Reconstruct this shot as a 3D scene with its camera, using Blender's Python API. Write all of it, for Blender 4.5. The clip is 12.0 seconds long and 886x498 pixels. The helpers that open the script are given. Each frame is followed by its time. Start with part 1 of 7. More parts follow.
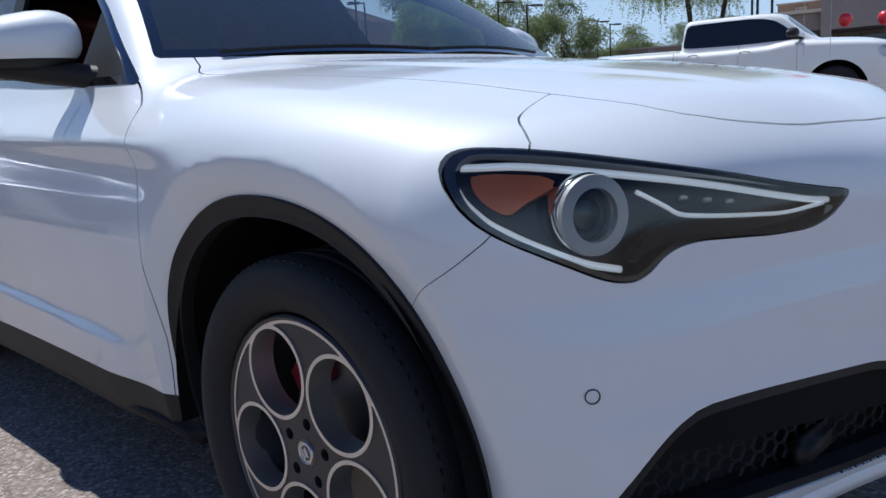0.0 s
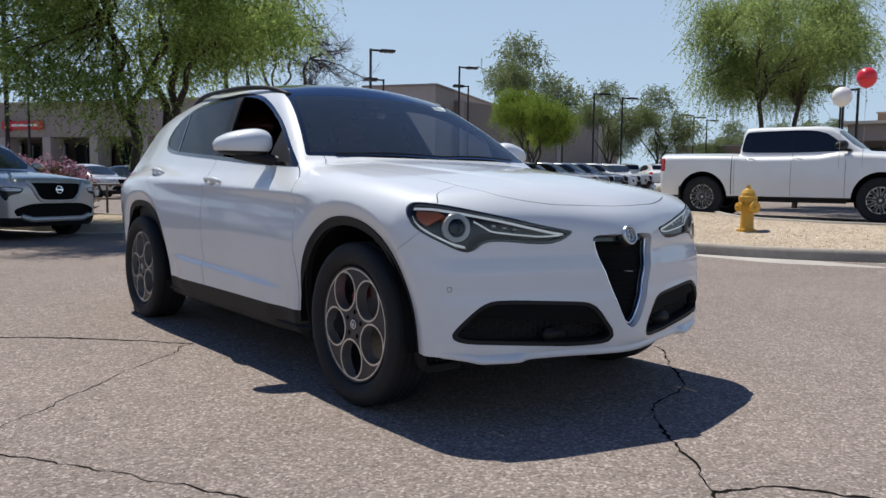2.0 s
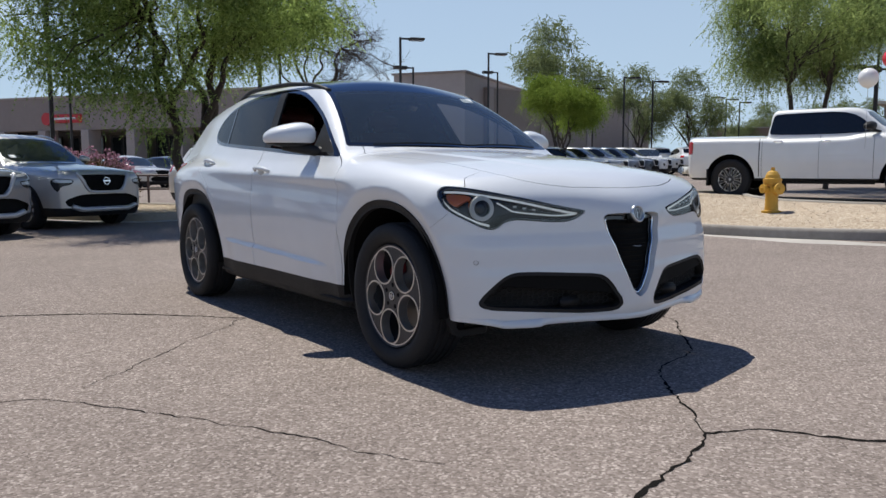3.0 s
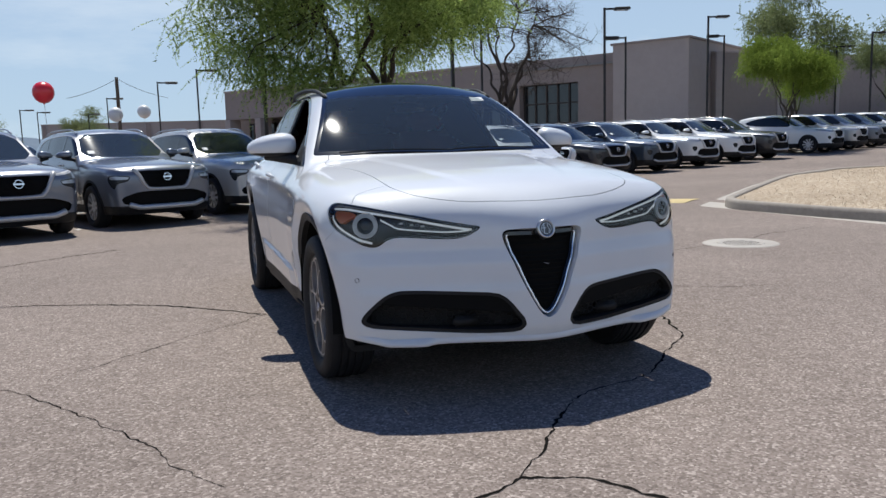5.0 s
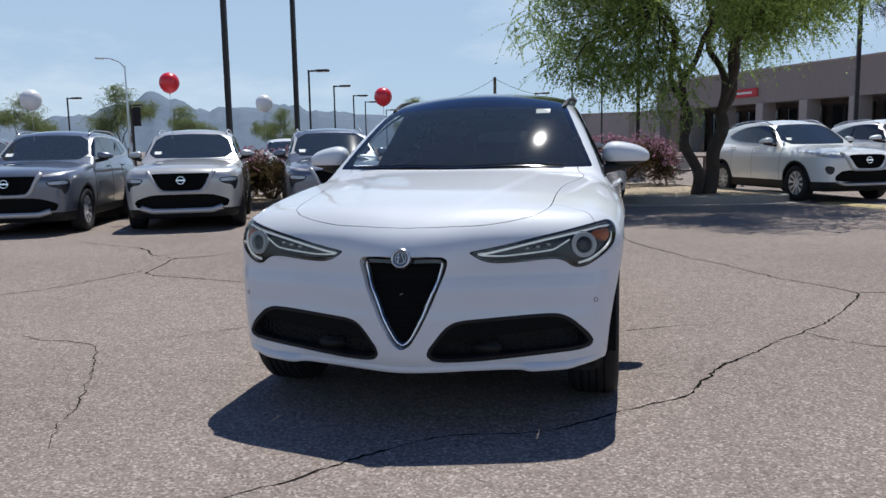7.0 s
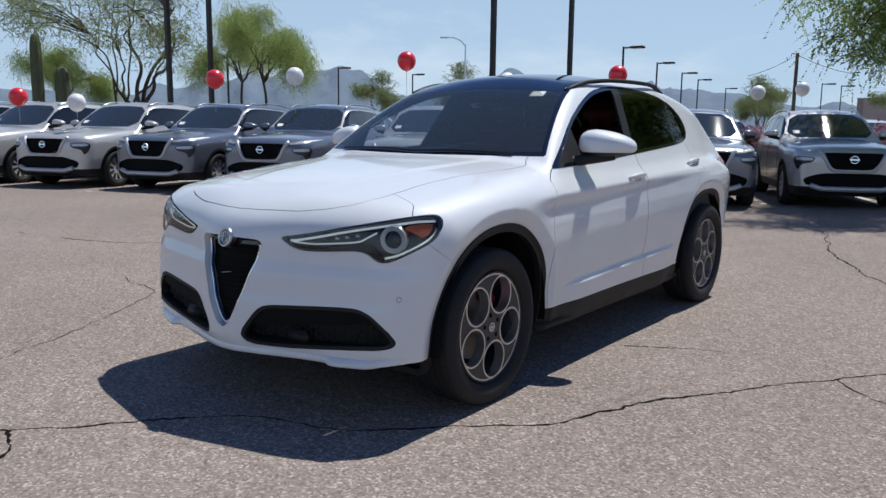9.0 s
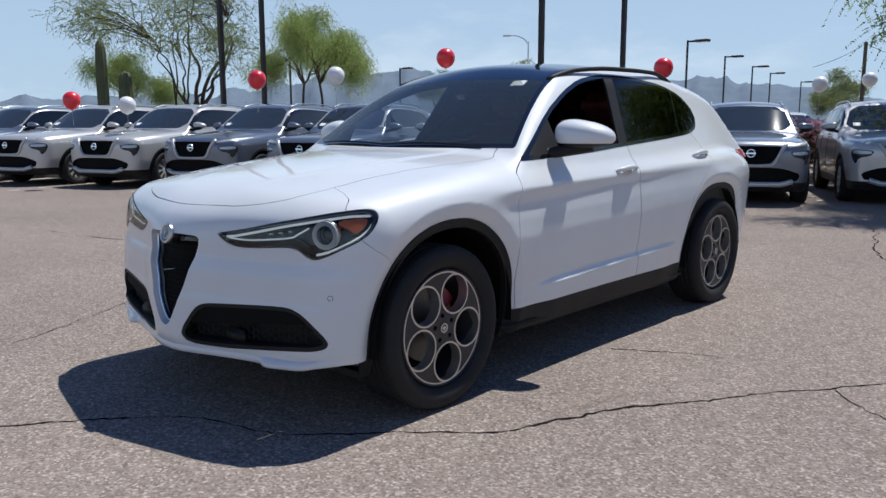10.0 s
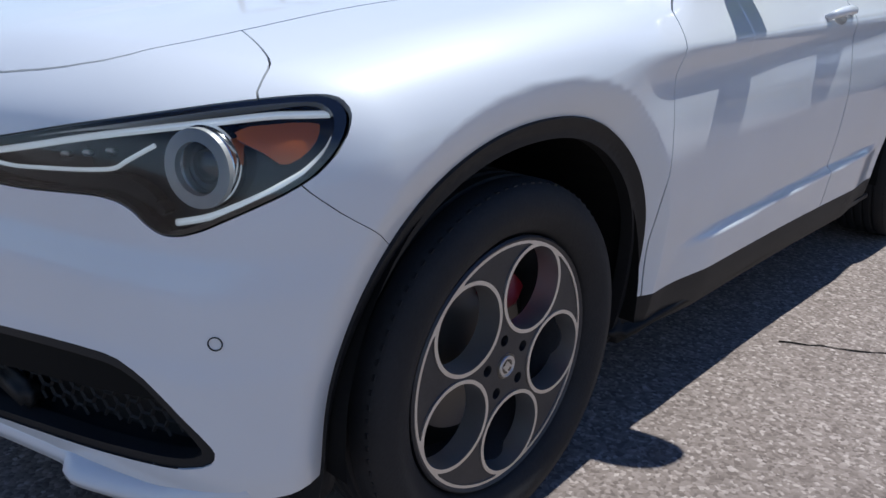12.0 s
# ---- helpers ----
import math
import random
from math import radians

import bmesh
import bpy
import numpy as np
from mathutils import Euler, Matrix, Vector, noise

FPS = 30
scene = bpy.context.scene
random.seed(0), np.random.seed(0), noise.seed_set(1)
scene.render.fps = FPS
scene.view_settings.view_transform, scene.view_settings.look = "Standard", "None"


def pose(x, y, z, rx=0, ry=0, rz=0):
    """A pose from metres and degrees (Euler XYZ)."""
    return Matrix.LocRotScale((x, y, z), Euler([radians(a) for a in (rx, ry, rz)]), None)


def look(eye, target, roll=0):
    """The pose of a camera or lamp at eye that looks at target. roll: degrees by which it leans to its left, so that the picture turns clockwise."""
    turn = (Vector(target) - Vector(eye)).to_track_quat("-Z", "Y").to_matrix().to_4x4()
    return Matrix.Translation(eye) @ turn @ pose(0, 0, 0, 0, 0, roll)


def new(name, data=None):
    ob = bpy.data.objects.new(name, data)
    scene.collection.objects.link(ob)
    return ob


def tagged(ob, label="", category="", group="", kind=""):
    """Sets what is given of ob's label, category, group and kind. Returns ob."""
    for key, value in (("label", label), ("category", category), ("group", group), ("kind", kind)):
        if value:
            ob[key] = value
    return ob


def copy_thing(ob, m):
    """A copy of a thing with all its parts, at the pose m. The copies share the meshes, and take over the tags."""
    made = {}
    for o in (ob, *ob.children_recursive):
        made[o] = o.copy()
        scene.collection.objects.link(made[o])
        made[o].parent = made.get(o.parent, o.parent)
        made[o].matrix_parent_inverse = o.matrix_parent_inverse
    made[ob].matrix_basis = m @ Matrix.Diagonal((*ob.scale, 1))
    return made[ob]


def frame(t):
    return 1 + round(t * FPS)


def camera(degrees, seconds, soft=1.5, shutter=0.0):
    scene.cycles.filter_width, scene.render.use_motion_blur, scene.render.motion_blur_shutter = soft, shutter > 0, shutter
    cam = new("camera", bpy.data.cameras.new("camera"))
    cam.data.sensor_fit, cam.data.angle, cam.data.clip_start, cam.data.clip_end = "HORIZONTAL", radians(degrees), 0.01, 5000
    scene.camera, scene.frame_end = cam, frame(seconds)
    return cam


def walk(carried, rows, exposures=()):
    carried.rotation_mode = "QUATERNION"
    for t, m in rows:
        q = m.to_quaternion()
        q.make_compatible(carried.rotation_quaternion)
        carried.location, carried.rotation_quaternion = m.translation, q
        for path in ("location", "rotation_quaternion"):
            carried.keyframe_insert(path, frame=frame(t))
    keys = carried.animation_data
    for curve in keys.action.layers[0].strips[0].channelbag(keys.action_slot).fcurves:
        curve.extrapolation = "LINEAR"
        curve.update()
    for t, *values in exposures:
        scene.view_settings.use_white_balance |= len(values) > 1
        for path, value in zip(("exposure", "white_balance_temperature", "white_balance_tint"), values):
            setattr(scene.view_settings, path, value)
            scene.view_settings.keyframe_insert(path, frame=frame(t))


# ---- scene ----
cam = camera(58.5, 12.0)
PATH = [
    (0, (-1.649, -1.128, 0.969), (-0.264, 0.267, 0.607), -3.5),
    (0.5, (-1.894, -1.636, 1.003), (-0.55, -0.175, 0.75), -1.8),
    (1, (-2.17, -2.147, 1.011), (-0.859, -0.647, 0.826), -0.4),
    (1.5, (-2.45, -2.576, 0.997), (-1.179, -1.041, 0.829), 0.6),
    (2, (-2.714, -2.907, 0.984), (-1.477, -1.345, 0.817), 0.8),
    (2.5, (-2.88, -3.114, 0.977), (-1.671, -1.531, 0.794), 0.6),
    (3, (-2.965, -3.254, 0.983), (-1.792, -1.646, 0.782), 0.0),
    (3.2, (-2.967, -3.285, 1.009), (-1.816, -1.664, 0.798), -0.0),
    (5, (-1.57, -3.905, 1.151), (-0.923, -2.031, 0.891), -1.6),
    (5.5, (-1.005, -4.014, 1.17), (-0.597, -2.074, 0.908), -2.0),
    (6, (-0.375, -4.096, 1.198), (-0.232, -2.118, 0.937), -2.0),
    (6.5, (0.255, -4.058, 1.213), (0.119, -2.08, 0.952), -1.7),
    (7, (0.889, -3.985, 1.246), (0.466, -2.047, 0.987), -1.1),
    (7.5, (1.47, -3.75, 1.245), (0.791, -1.888, 0.98), -0.2),
    (7.7, (1.744, -3.661, 1.228), (0.959, -1.84, 0.968), 0.3),
    (9.3, (2.931, -2.769, 1.275), (1.693, -1.228, 0.968), 0.5),
    (9.5, (3.001, -2.673, 1.246), (1.73, -1.158, 0.947), 0.4),
    (10, (3.103, -2.466, 1.232), (1.786, -0.993, 0.919), -0.1),
    (10.5, (2.93, -2.23, 1.184), (1.599, -0.777, 0.839), -0.5),
    (11, (2.497, -1.91, 1.143), (1.178, -0.459, 0.746), -0.9),
    (11.5, (2.087, -1.501, 1.133), (0.782, -0.057, 0.674), -0.8),
    (11.8, (1.858, -1.253, 1.107), (0.559, 0.173, 0.578), 0.1),
    (12, (1.71, -1.069, 1.067), (0.435, 0.324, 0.406), 1.5),
]
walk(cam, [(t, look(eye, target, roll)) for t, eye, target, roll in PATH], [(0, 0.2, 5980, 7), (0.5, 0.17, 6050, 7), (1, 0.12, 6300, 7), (1.5, 0.12, 6600, 7), (3, 0.14, 6600, 7), (5.5, 0.12, 6450, 7), (7, 0.08, 6350, 7), (9.5, 0.1, 6300, 7), (11, 0.14, 6200, 7), (11.5, 0.18, 6080, 7), (12, 0.2, 5960, 7)])

# ---- light ----
SUN = Vector((0.045, 0.56, 1.17)).normalized()
world = bpy.data.worlds.new("sky")
scene.world = world
world.use_nodes = True
wn, wl = world.node_tree.nodes, world.node_tree.links
sky = wn.new("ShaderNodeTexSky")
sky.sky_type = "NISHITA"
sky.sun_disc = False
sky.sun_elevation = math.asin(SUN.z)
sky.sun_rotation = math.atan2(SUN.x, SUN.y)
sky.air_density, sky.dust_density, sky.ozone_density, sky.altitude = 1.1, 0.1, 2.0, 350
tint = wn.new("ShaderNodeMix")
tint.data_type, tint.blend_type = "RGBA", "MULTIPLY"
tint.inputs[0].default_value = 1.0
tint.inputs[7].default_value = (0.33, 0.60, 1.08, 1)
wl.new(sky.outputs[0], tint.inputs[6])
wc = wn.new("ShaderNodeTexCoord")
wm = wn.new("ShaderNodeMapping")
wm.inputs["Scale"].default_value = (1.2, 2.2, 5.0)
wl.new(wc.outputs["Generated"], wm.inputs["Vector"])
cloud = wn.new("ShaderNodeTexNoise")
cloud.inputs["Scale"].default_value, cloud.inputs["Detail"].default_value, cloud.inputs["Roughness"].default_value = 1.6, 7.0, 0.62
wl.new(wm.outputs[0], cloud.inputs["Vector"])
cr = wn.new("ShaderNodeValToRGB")
cr.color_ramp.elements[0].position, cr.color_ramp.elements[1].position = 0.52, 0.80
cr.color_ramp.elements[1].color = (1.0, 1.0, 1.0, 1)
wl.new(cloud.outputs[0], cr.inputs[0])
veil = wn.new("ShaderNodeMix")
veil.data_type = "RGBA"
veil.inputs[7].default_value = (10.0, 11.0, 12.2, 1)
thin = wn.new("ShaderNodeMath")
thin.operation = "MULTIPLY"
wl.new(cr.outputs[0], thin.inputs[0])
haze = wn.new("ShaderNodeMix")
haze.data_type = "RGBA"
haze.inputs[7].default_value = (6.9, 8.6, 10.5, 1)
axes = wn.new("ShaderNodeSeparateXYZ")
wl.new(wc.outputs["Generated"], axes.inputs[0])
thick = wn.new("ShaderNodeValToRGB")
thick.color_ramp.elements.new(0.26)
thick.color_ramp.elements.new(0.5)
for stop, (place, value) in zip(thick.color_ramp.elements, ((0.0, 0.88), (0.26, 0.68), (0.5, 0.05), (1.0, 0.0))):
    stop.position, stop.color = place, (value, value, value, 1)
wl.new(axes.outputs[2], thick.inputs[0])
wl.new(thick.outputs[0], haze.inputs[0])
wl.new(thick.outputs[0], thin.inputs[1])
wl.new(thin.outputs[0], veil.inputs[0])
wl.new(tint.outputs[2], haze.inputs[6])
wl.new(haze.outputs[2], veil.inputs[6])
wn["Background"].inputs[1].default_value = 0.073
wl.new(veil.outputs[2], wn["Background"].inputs[0])
sun = new("sun", bpy.data.lights.new("sun", "SUN"))
sun.data.energy, sun.data.angle, sun.data.color = 4.8, radians(0.53), (1.0, 0.96, 0.9)
sun.matrix_world = look(SUN * 50, (0, 0, 0))
scene.view_settings.exposure = 0.0


# ---- materials ----
def mat(name, base=(0.5, 0.5, 0.5), rough=0.5, metal=0.0, coat=0.0, emit=None, power=0.0, spec=0.5):
    m = bpy.data.materials.new(name)
    m.use_nodes = True
    b = m.node_tree.nodes["Principled BSDF"]
    b.inputs["Base Color"].default_value = (*base, 1)
    b.inputs["Roughness"].default_value = rough
    b.inputs["Metallic"].default_value = metal
    b.inputs["Coat Weight"].default_value = coat
    b.inputs["Coat Roughness"].default_value = 0.03
    b.inputs["Specular IOR Level"].default_value = spec
    if emit:
        b.inputs["Emission Color"].default_value = (*emit, 1)
        b.inputs["Emission Strength"].default_value = power
    return m


def node(m, kind, **values):
    n = m.node_tree.nodes.new(kind)
    for key, value in values.items():
        n.inputs[key].default_value = value
    return n


def link(m, a, b):
    m.node_tree.links.new(a, b)


def bsdf(m):
    return m.node_tree.nodes["Principled BSDF"]


def ramp(m, source, stops):
    r = m.node_tree.nodes.new("ShaderNodeValToRGB")
    e = r.color_ramp.elements
    while len(e) < len(stops):
        e.new(0.5)
    for el, (p, c) in zip(e, stops):
        el.position, el.color = p, (*c, 1)
    link(m, source, r.inputs[0])
    return r.outputs[0]


def speckled(m, scales, stops, bump=0.0, bump_scale=None, coords="Object"):
    """Mixes noise at several scales into the base colour, with a fine relief."""
    tc = m.node_tree.nodes.new("ShaderNodeTexCoord")
    total = None
    for s, w in scales:
        n = node(m, "ShaderNodeTexNoise", Scale=s, Detail=4.0, Roughness=0.6)
        link(m, tc.outputs[coords], n.inputs["Vector"])
        k = m.node_tree.nodes.new("ShaderNodeMath")
        k.operation = "MULTIPLY_ADD"
        k.inputs[1].default_value = w
        link(m, n.outputs[0], k.inputs[0])
        if total is None:
            k.inputs[2].default_value = 0.0
        else:
            link(m, total, k.inputs[2])
        total = k.outputs[0]
    link(m, ramp(m, total, stops), bsdf(m).inputs["Base Color"])
    if bump:
        n = node(m, "ShaderNodeTexNoise", Scale=bump_scale or scales[-1][0], Detail=3.0)
        link(m, tc.outputs[coords], n.inputs["Vector"])
        bp = node(m, "ShaderNodeBump", Strength=bump, Distance=0.01)
        link(m, n.outputs[0], bp.inputs["Height"])
        link(m, bp.outputs[0], bsdf(m).inputs["Normal"])
    return m


def thin_glass(name, tint, gloss_ior=1.5, dust=0.0):
    """A tinted pane: see-through by its tint, with mirror gloss and a film of dust tinted like reflected sky."""
    m = bpy.data.materials.new(name)
    m.use_nodes = True
    t = m.node_tree
    t.nodes.remove(t.nodes["Principled BSDF"])
    out = t.nodes["Material Output"]
    a = t.nodes.new("ShaderNodeBsdfTransparent")
    a.inputs[0].default_value = (*tint, 1)
    g = t.nodes.new("ShaderNodeBsdfGlossy")
    g.inputs["Roughness"].default_value = 0.03
    f = t.nodes.new("ShaderNodeFresnel")
    f.inputs[0].default_value = gloss_ior
    x = t.nodes.new("ShaderNodeMixShader")
    t.links.new(f.outputs[0], x.inputs[0])
    t.links.new(a.outputs[0], x.inputs[1])
    t.links.new(g.outputs[0], x.inputs[2])
    if dust:
        # dust film; its blue also paints in a sheen of reflected sky
        h = t.nodes.new("ShaderNodeBsdfDiffuse")
        h.inputs[0].default_value = (0.56, 0.70, 0.78, 1)
        y = t.nodes.new("ShaderNodeMixShader")
        y.inputs[0].default_value = dust
        t.links.new(x.outputs[0], y.inputs[1])
        t.links.new(h.outputs[0], y.inputs[2])
        x = y
    t.links.new(x.outputs[0], out.inputs[0])
    return m


def paint(name, base, metal=0.0, rough=0.35):
    """Clear-coated car paint with fine flakes and a little dust."""
    m = mat(name, base, rough, metal, coat=1.0)
    tc = m.node_tree.nodes.new("ShaderNodeTexCoord")
    n = node(m, "ShaderNodeTexNoise", Scale=2.2, Detail=5.0)
    link(m, tc.outputs["Object"], n.inputs["Vector"])
    lo = tuple(c * 0.94 for c in base)
    link(m, ramp(m, n.outputs[0], [(0.3, lo), (0.7, base)]), bsdf(m).inputs["Base Color"])
    f = node(m, "ShaderNodeTexVoronoi", Scale=900.0)
    link(m, tc.outputs["Object"], f.inputs["Vector"])
    bp = node(m, "ShaderNodeBump", Strength=0.06, Distance=0.001)
    link(m, f.outputs["Distance"], bp.inputs["Height"])
    link(m, bp.outputs[0], bsdf(m).inputs["Normal"])
    return m


WHITE = paint("pearl_white_paint", (0.67, 0.69, 0.715), 0.0, 0.48)
WHITE.node_tree.nodes["Principled BSDF"].inputs["Coat Roughness"].default_value = 0.06
WHITE.node_tree.nodes["Principled BSDF"].inputs["Specular IOR Level"].default_value = 0.3
SILVER = paint("silver_paint", (0.53, 0.52, 0.50), 0.3, 0.3)
GREY = paint("gunmetal_paint", (0.16, 0.18, 0.22), 0.5, 0.3)
DARK = paint("black_paint", (0.02, 0.02, 0.026), 0.2, 0.3)
NAVY = paint("slate_blue_paint", (0.05, 0.07, 0.10), 0.4, 0.3)
FLEET_WHITE = paint("white_paint", (0.78, 0.78, 0.77), 0.0, 0.35)
RED = paint("red_paint", (0.35, 0.03, 0.03), 0.1, 0.3)
PLASTIC = speckled(mat("black_trim", (0.02, 0.02, 0.021), 0.55, spec=0.22), [(5, 0.6), (300, 0.4)], [(0.3, (0.011, 0.011, 0.012)), (0.7, (0.022, 0.022, 0.023))], 0.1, 900)
GLOSS = mat("gloss_black", (0.008, 0.008, 0.009), 0.08, 0, 0.6)
RUBBER = speckled(mat("rubber", (0.02, 0.02, 0.02), 0.7, spec=0.3), [(7, 0.6), (120, 0.4)], [(0.3, (0.011, 0.011, 0.0125)), (0.7, (0.020, 0.020, 0.022))], 0.15, 200)
CHROME = mat("chrome", (0.82, 0.83, 0.85), 0.12, 1.0)
BADGE_GREY = mat("badge_enamel", (0.10, 0.105, 0.11), 0.35, 0.3)
SATIN = mat("satin_metal", (0.55, 0.56, 0.58), 0.3, 1.0)
ALLOY = speckled(mat("grey_alloy", (0.07, 0.07, 0.075), 0.42, 0.5), [(9, 0.6), (200, 0.4)], [(0.3, (0.038, 0.038, 0.043)), (0.7, (0.062, 0.062, 0.068))])
MACHINED = mat("machined_alloy", (0.62, 0.61, 0.6), 0.34, 0.9)
PARKED_RIM = mat("silver_alloy", (0.70, 0.70, 0.71), 0.36, 0.25)
STEEL = mat("brake_steel", (0.14, 0.13, 0.12), 0.45, 0.9)
CALIPER = mat("red_caliper", (0.19, 0.008, 0.014), 0.35, 0, 0.4)
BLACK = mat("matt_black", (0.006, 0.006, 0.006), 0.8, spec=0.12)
CABIN = speckled(mat("dark_cabin", (0.02, 0.02, 0.02), 0.7), [(6, 0.5), (150, 0.5)], [(0.3, (0.012, 0.012, 0.012)), (0.7, (0.03, 0.029, 0.028))])
SEAT_RED = speckled(mat("red_leather", (0.12, 0.015, 0.012), 0.5), [(6, 0.5), (150, 0.5)], [(0.3, (0.09, 0.012, 0.01)), (0.7, (0.14, 0.02, 0.016))])
GLASS = thin_glass("windscreen_glass", (0.55, 0.60, 0.60), 1.65, 0.034)
TINTED = thin_glass("tinted_glass", (0.04, 0.045, 0.045), 1.36)
CLEAR = thin_glass("clear_lens", (0.9, 0.92, 0.93))
ROOF_GLASS = mat("roof_glass", (0.01, 0.011, 0.013), 0.04, 0, 0.5)
AMBER = mat("amber_reflector", (0.62, 0.15, 0.02), 0.3, 0, 0.25)
LAMP_DARK = mat("lamp_housing", (0.02, 0.021, 0.024), 0.25)
LAMP_RING = mat("satin_silver_trim", (0.50, 0.50, 0.505), 0.38, 0.4)
DRL = mat("daylight_strip", (0.8, 0.82, 0.85), 0.18, 0.3, 0.5, (0.9, 0.95, 1.0), 0.25)
TAIL_RED = mat("red_lens", (0.4, 0.01, 0.01), 0.15, 0, 0.5)


# ---- mesh helpers ----
def bm_mesh(name, bm, material, smooth=False):
    me = bpy.data.meshes.new(name)
    bm.to_mesh(me)
    bm.free()
    if material:
        me.materials.append(material)
    if smooth:
        me.shade_smooth()
    return me


def part(name, bm, material, parent=None, label="", smooth=False):
    """A bmesh or a mesh as one object under its thing or part."""
    me = bm if isinstance(bm, bpy.types.Mesh) else bm_mesh(name, bm, material, smooth)
    ob = new(name, me)
    ob.parent = parent
    return tagged(ob, label)


def sharp(me, degrees=35):
    me.shade_smooth()
    me.set_sharp_from_angle(angle=radians(degrees))
    return me


def box(bm, x0, x1, y0, y1, z0, z1, m=None):
    vs = bmesh.ops.create_cube(bm, size=1)["verts"]
    for v in vs:
        v.co = Vector((x0 + (v.co.x + 0.5) * (x1 - x0), y0 + (v.co.y + 0.5) * (y1 - y0), z0 + (v.co.z + 0.5) * (z1 - z0)))
        if m:
            v.co = m @ v.co
    return vs


def bevelled(bm, width, segments=2):
    bmesh.ops.bevel(bm, geom=bm.edges[:], offset=width, segments=segments, affect="EDGES", clamp_overlap=True)
    return bm


def lathe(bm, profile, segments=32, m=None, close=False):
    """Turns (radius, height) pairs round the z axis."""
    rings = []
    for r, h in profile:
        ring = []
        for i in range(segments):
            a = 2 * math.pi * i / segments
            p = Vector((r * math.cos(a), r * math.sin(a), h))
            ring.append(bm.verts.new(m @ p if m else p))
        rings.append(ring)
    pairs = list(zip(rings, rings[1:]))
    if close:
        pairs.append((rings[-1], rings[0]))
    for a, b in pairs:
        for i in range(segments):
            j = (i + 1) % segments
            bm.faces.new((a[i], a[j], b[j], b[i]))
    if not close:
        for ring, flip in ((rings[0], True), (rings[-1], False)):
            if (ring[0].co - ring[segments // 2].co).length > 1e-4:
                bm.faces.new(ring[::-1] if flip else ring)
    return bm


def tube(bm, points, radii, segments=8, closed=False):
    """A round bar along points, with a radius for each."""
    pts = [Vector(p) for p in points]
    n = len(pts)
    rings = []
    kept = None
    for i, p in enumerate(pts):
        a = pts[(i - 1) % n] if closed or i else p
        b = pts[(i + 1) % n] if closed or i < n - 1 else p
        d = (b - a).normalized()
        u = d.cross(Vector((0, 0, 1)))
        if u.length < 0.05:
            u = d.cross(Vector((0, 1, 0)))
        if kept and (kept - d * kept.dot(d)).length > 0.05:
            u = kept - d * kept.dot(d)
        u.normalize()
        kept = u
        w = d.cross(u)
        r = radii if isinstance(radii, float) else radii[i]
        rings.append([bm.verts.new(p + r * (math.cos(t) * u + math.sin(t) * w)) for t in (2 * math.pi * k / segments for k in range(segments))])
    for i in range(n if closed else n - 1):
        a, b = rings[i], rings[(i + 1) % n]
        for k in range(segments):
            j = (k + 1) % segments
            bm.faces.new((a[k], a[j], b[j], b[k]))
    if not closed:
        bm.faces.new(rings[0][::-1])
        bm.faces.new(rings[-1])
    return bm


# ---- smooth shapes as fields, cut into panels ----
def pchip(pairs):
    """A smooth curve through (x, y) pairs with no overshoot, straight beyond its ends."""
    xs = np.array([p[0] for p in pairs], float)
    ys = np.array([p[1] for p in pairs], float)
    h = np.diff(xs)
    d = np.diff(ys) / h
    s = np.zeros(len(xs))
    s[0], s[-1] = d[0], d[-1]
    for i in range(1, len(xs) - 1):
        if d[i - 1] * d[i] > 0:
            a, b = 2 * h[i] + h[i - 1], h[i] + 2 * h[i - 1]
            s[i] = (a + b) / (a / d[i - 1] + b / d[i])

    def at(x):
        x = np.asarray(x, float)
        i = np.clip(np.searchsorted(xs, x) - 1, 0, len(h) - 1)
        t = (x - xs[i]) / h[i]
        c = np.clip(t, 0, 1)
        y = (2 * c**3 - 3 * c**2 + 1) * ys[i] + (c**3 - 2 * c**2 + c) * h[i] * s[i] + (3 * c**2 - 2 * c**3) * ys[i + 1] + (c**3 - c**2) * h[i] * s[i + 1]
        return y + np.where(t < 0, (x - xs[0]) * s[0], 0) + np.where(t > 1, (x - xs[-1]) * s[-1], 0)

    return at


def smax(a, b, k):
    h = np.clip(0.5 + 0.5 * (a - b) / k, 0, 1)
    return b * (1 - h) + a * h + k * h * (1 - h)


def smin(a, b, k):
    return -smax(-a, -b, k)


def outline(points, rounds=2):
    """A closed outline with its corners cut round."""
    p = np.array(points, float)
    for _ in range(rounds):
        q = np.roll(p, -1, 0)
        p = np.stack([0.8 * p + 0.2 * q, 0.2 * p + 0.8 * q], 1).reshape(-1, 2)
    return p


def inside(p, u, v):
    """Signed distance from an outline: negative inside."""
    best = np.full(u.shape, 1e9)
    odd = np.zeros(u.shape, bool)
    for (ax, ay), (bx, by) in zip(p, np.roll(p, -1, 0)):
        dx, dy = bx - ax, by - ay
        t = np.clip(((u - ax) * dx + (v - ay) * dy) / (dx * dx + dy * dy + 1e-12), 0, 1)
        best = np.minimum(best, (u - ax - t * dx) ** 2 + (v - ay - t * dy) ** 2)
        if ay != by:
            odd ^= ((ay > v) != (by > v)) & (u < (bx - ax) * (v - ay) / (by - ay) + ax)
    return np.where(odd, -1, 1) * np.sqrt(best)


def compact(V, N, F):
    used, inv = np.unique(F, return_inverse=True)
    return V[used], N[used], inv.reshape(-1, 3)


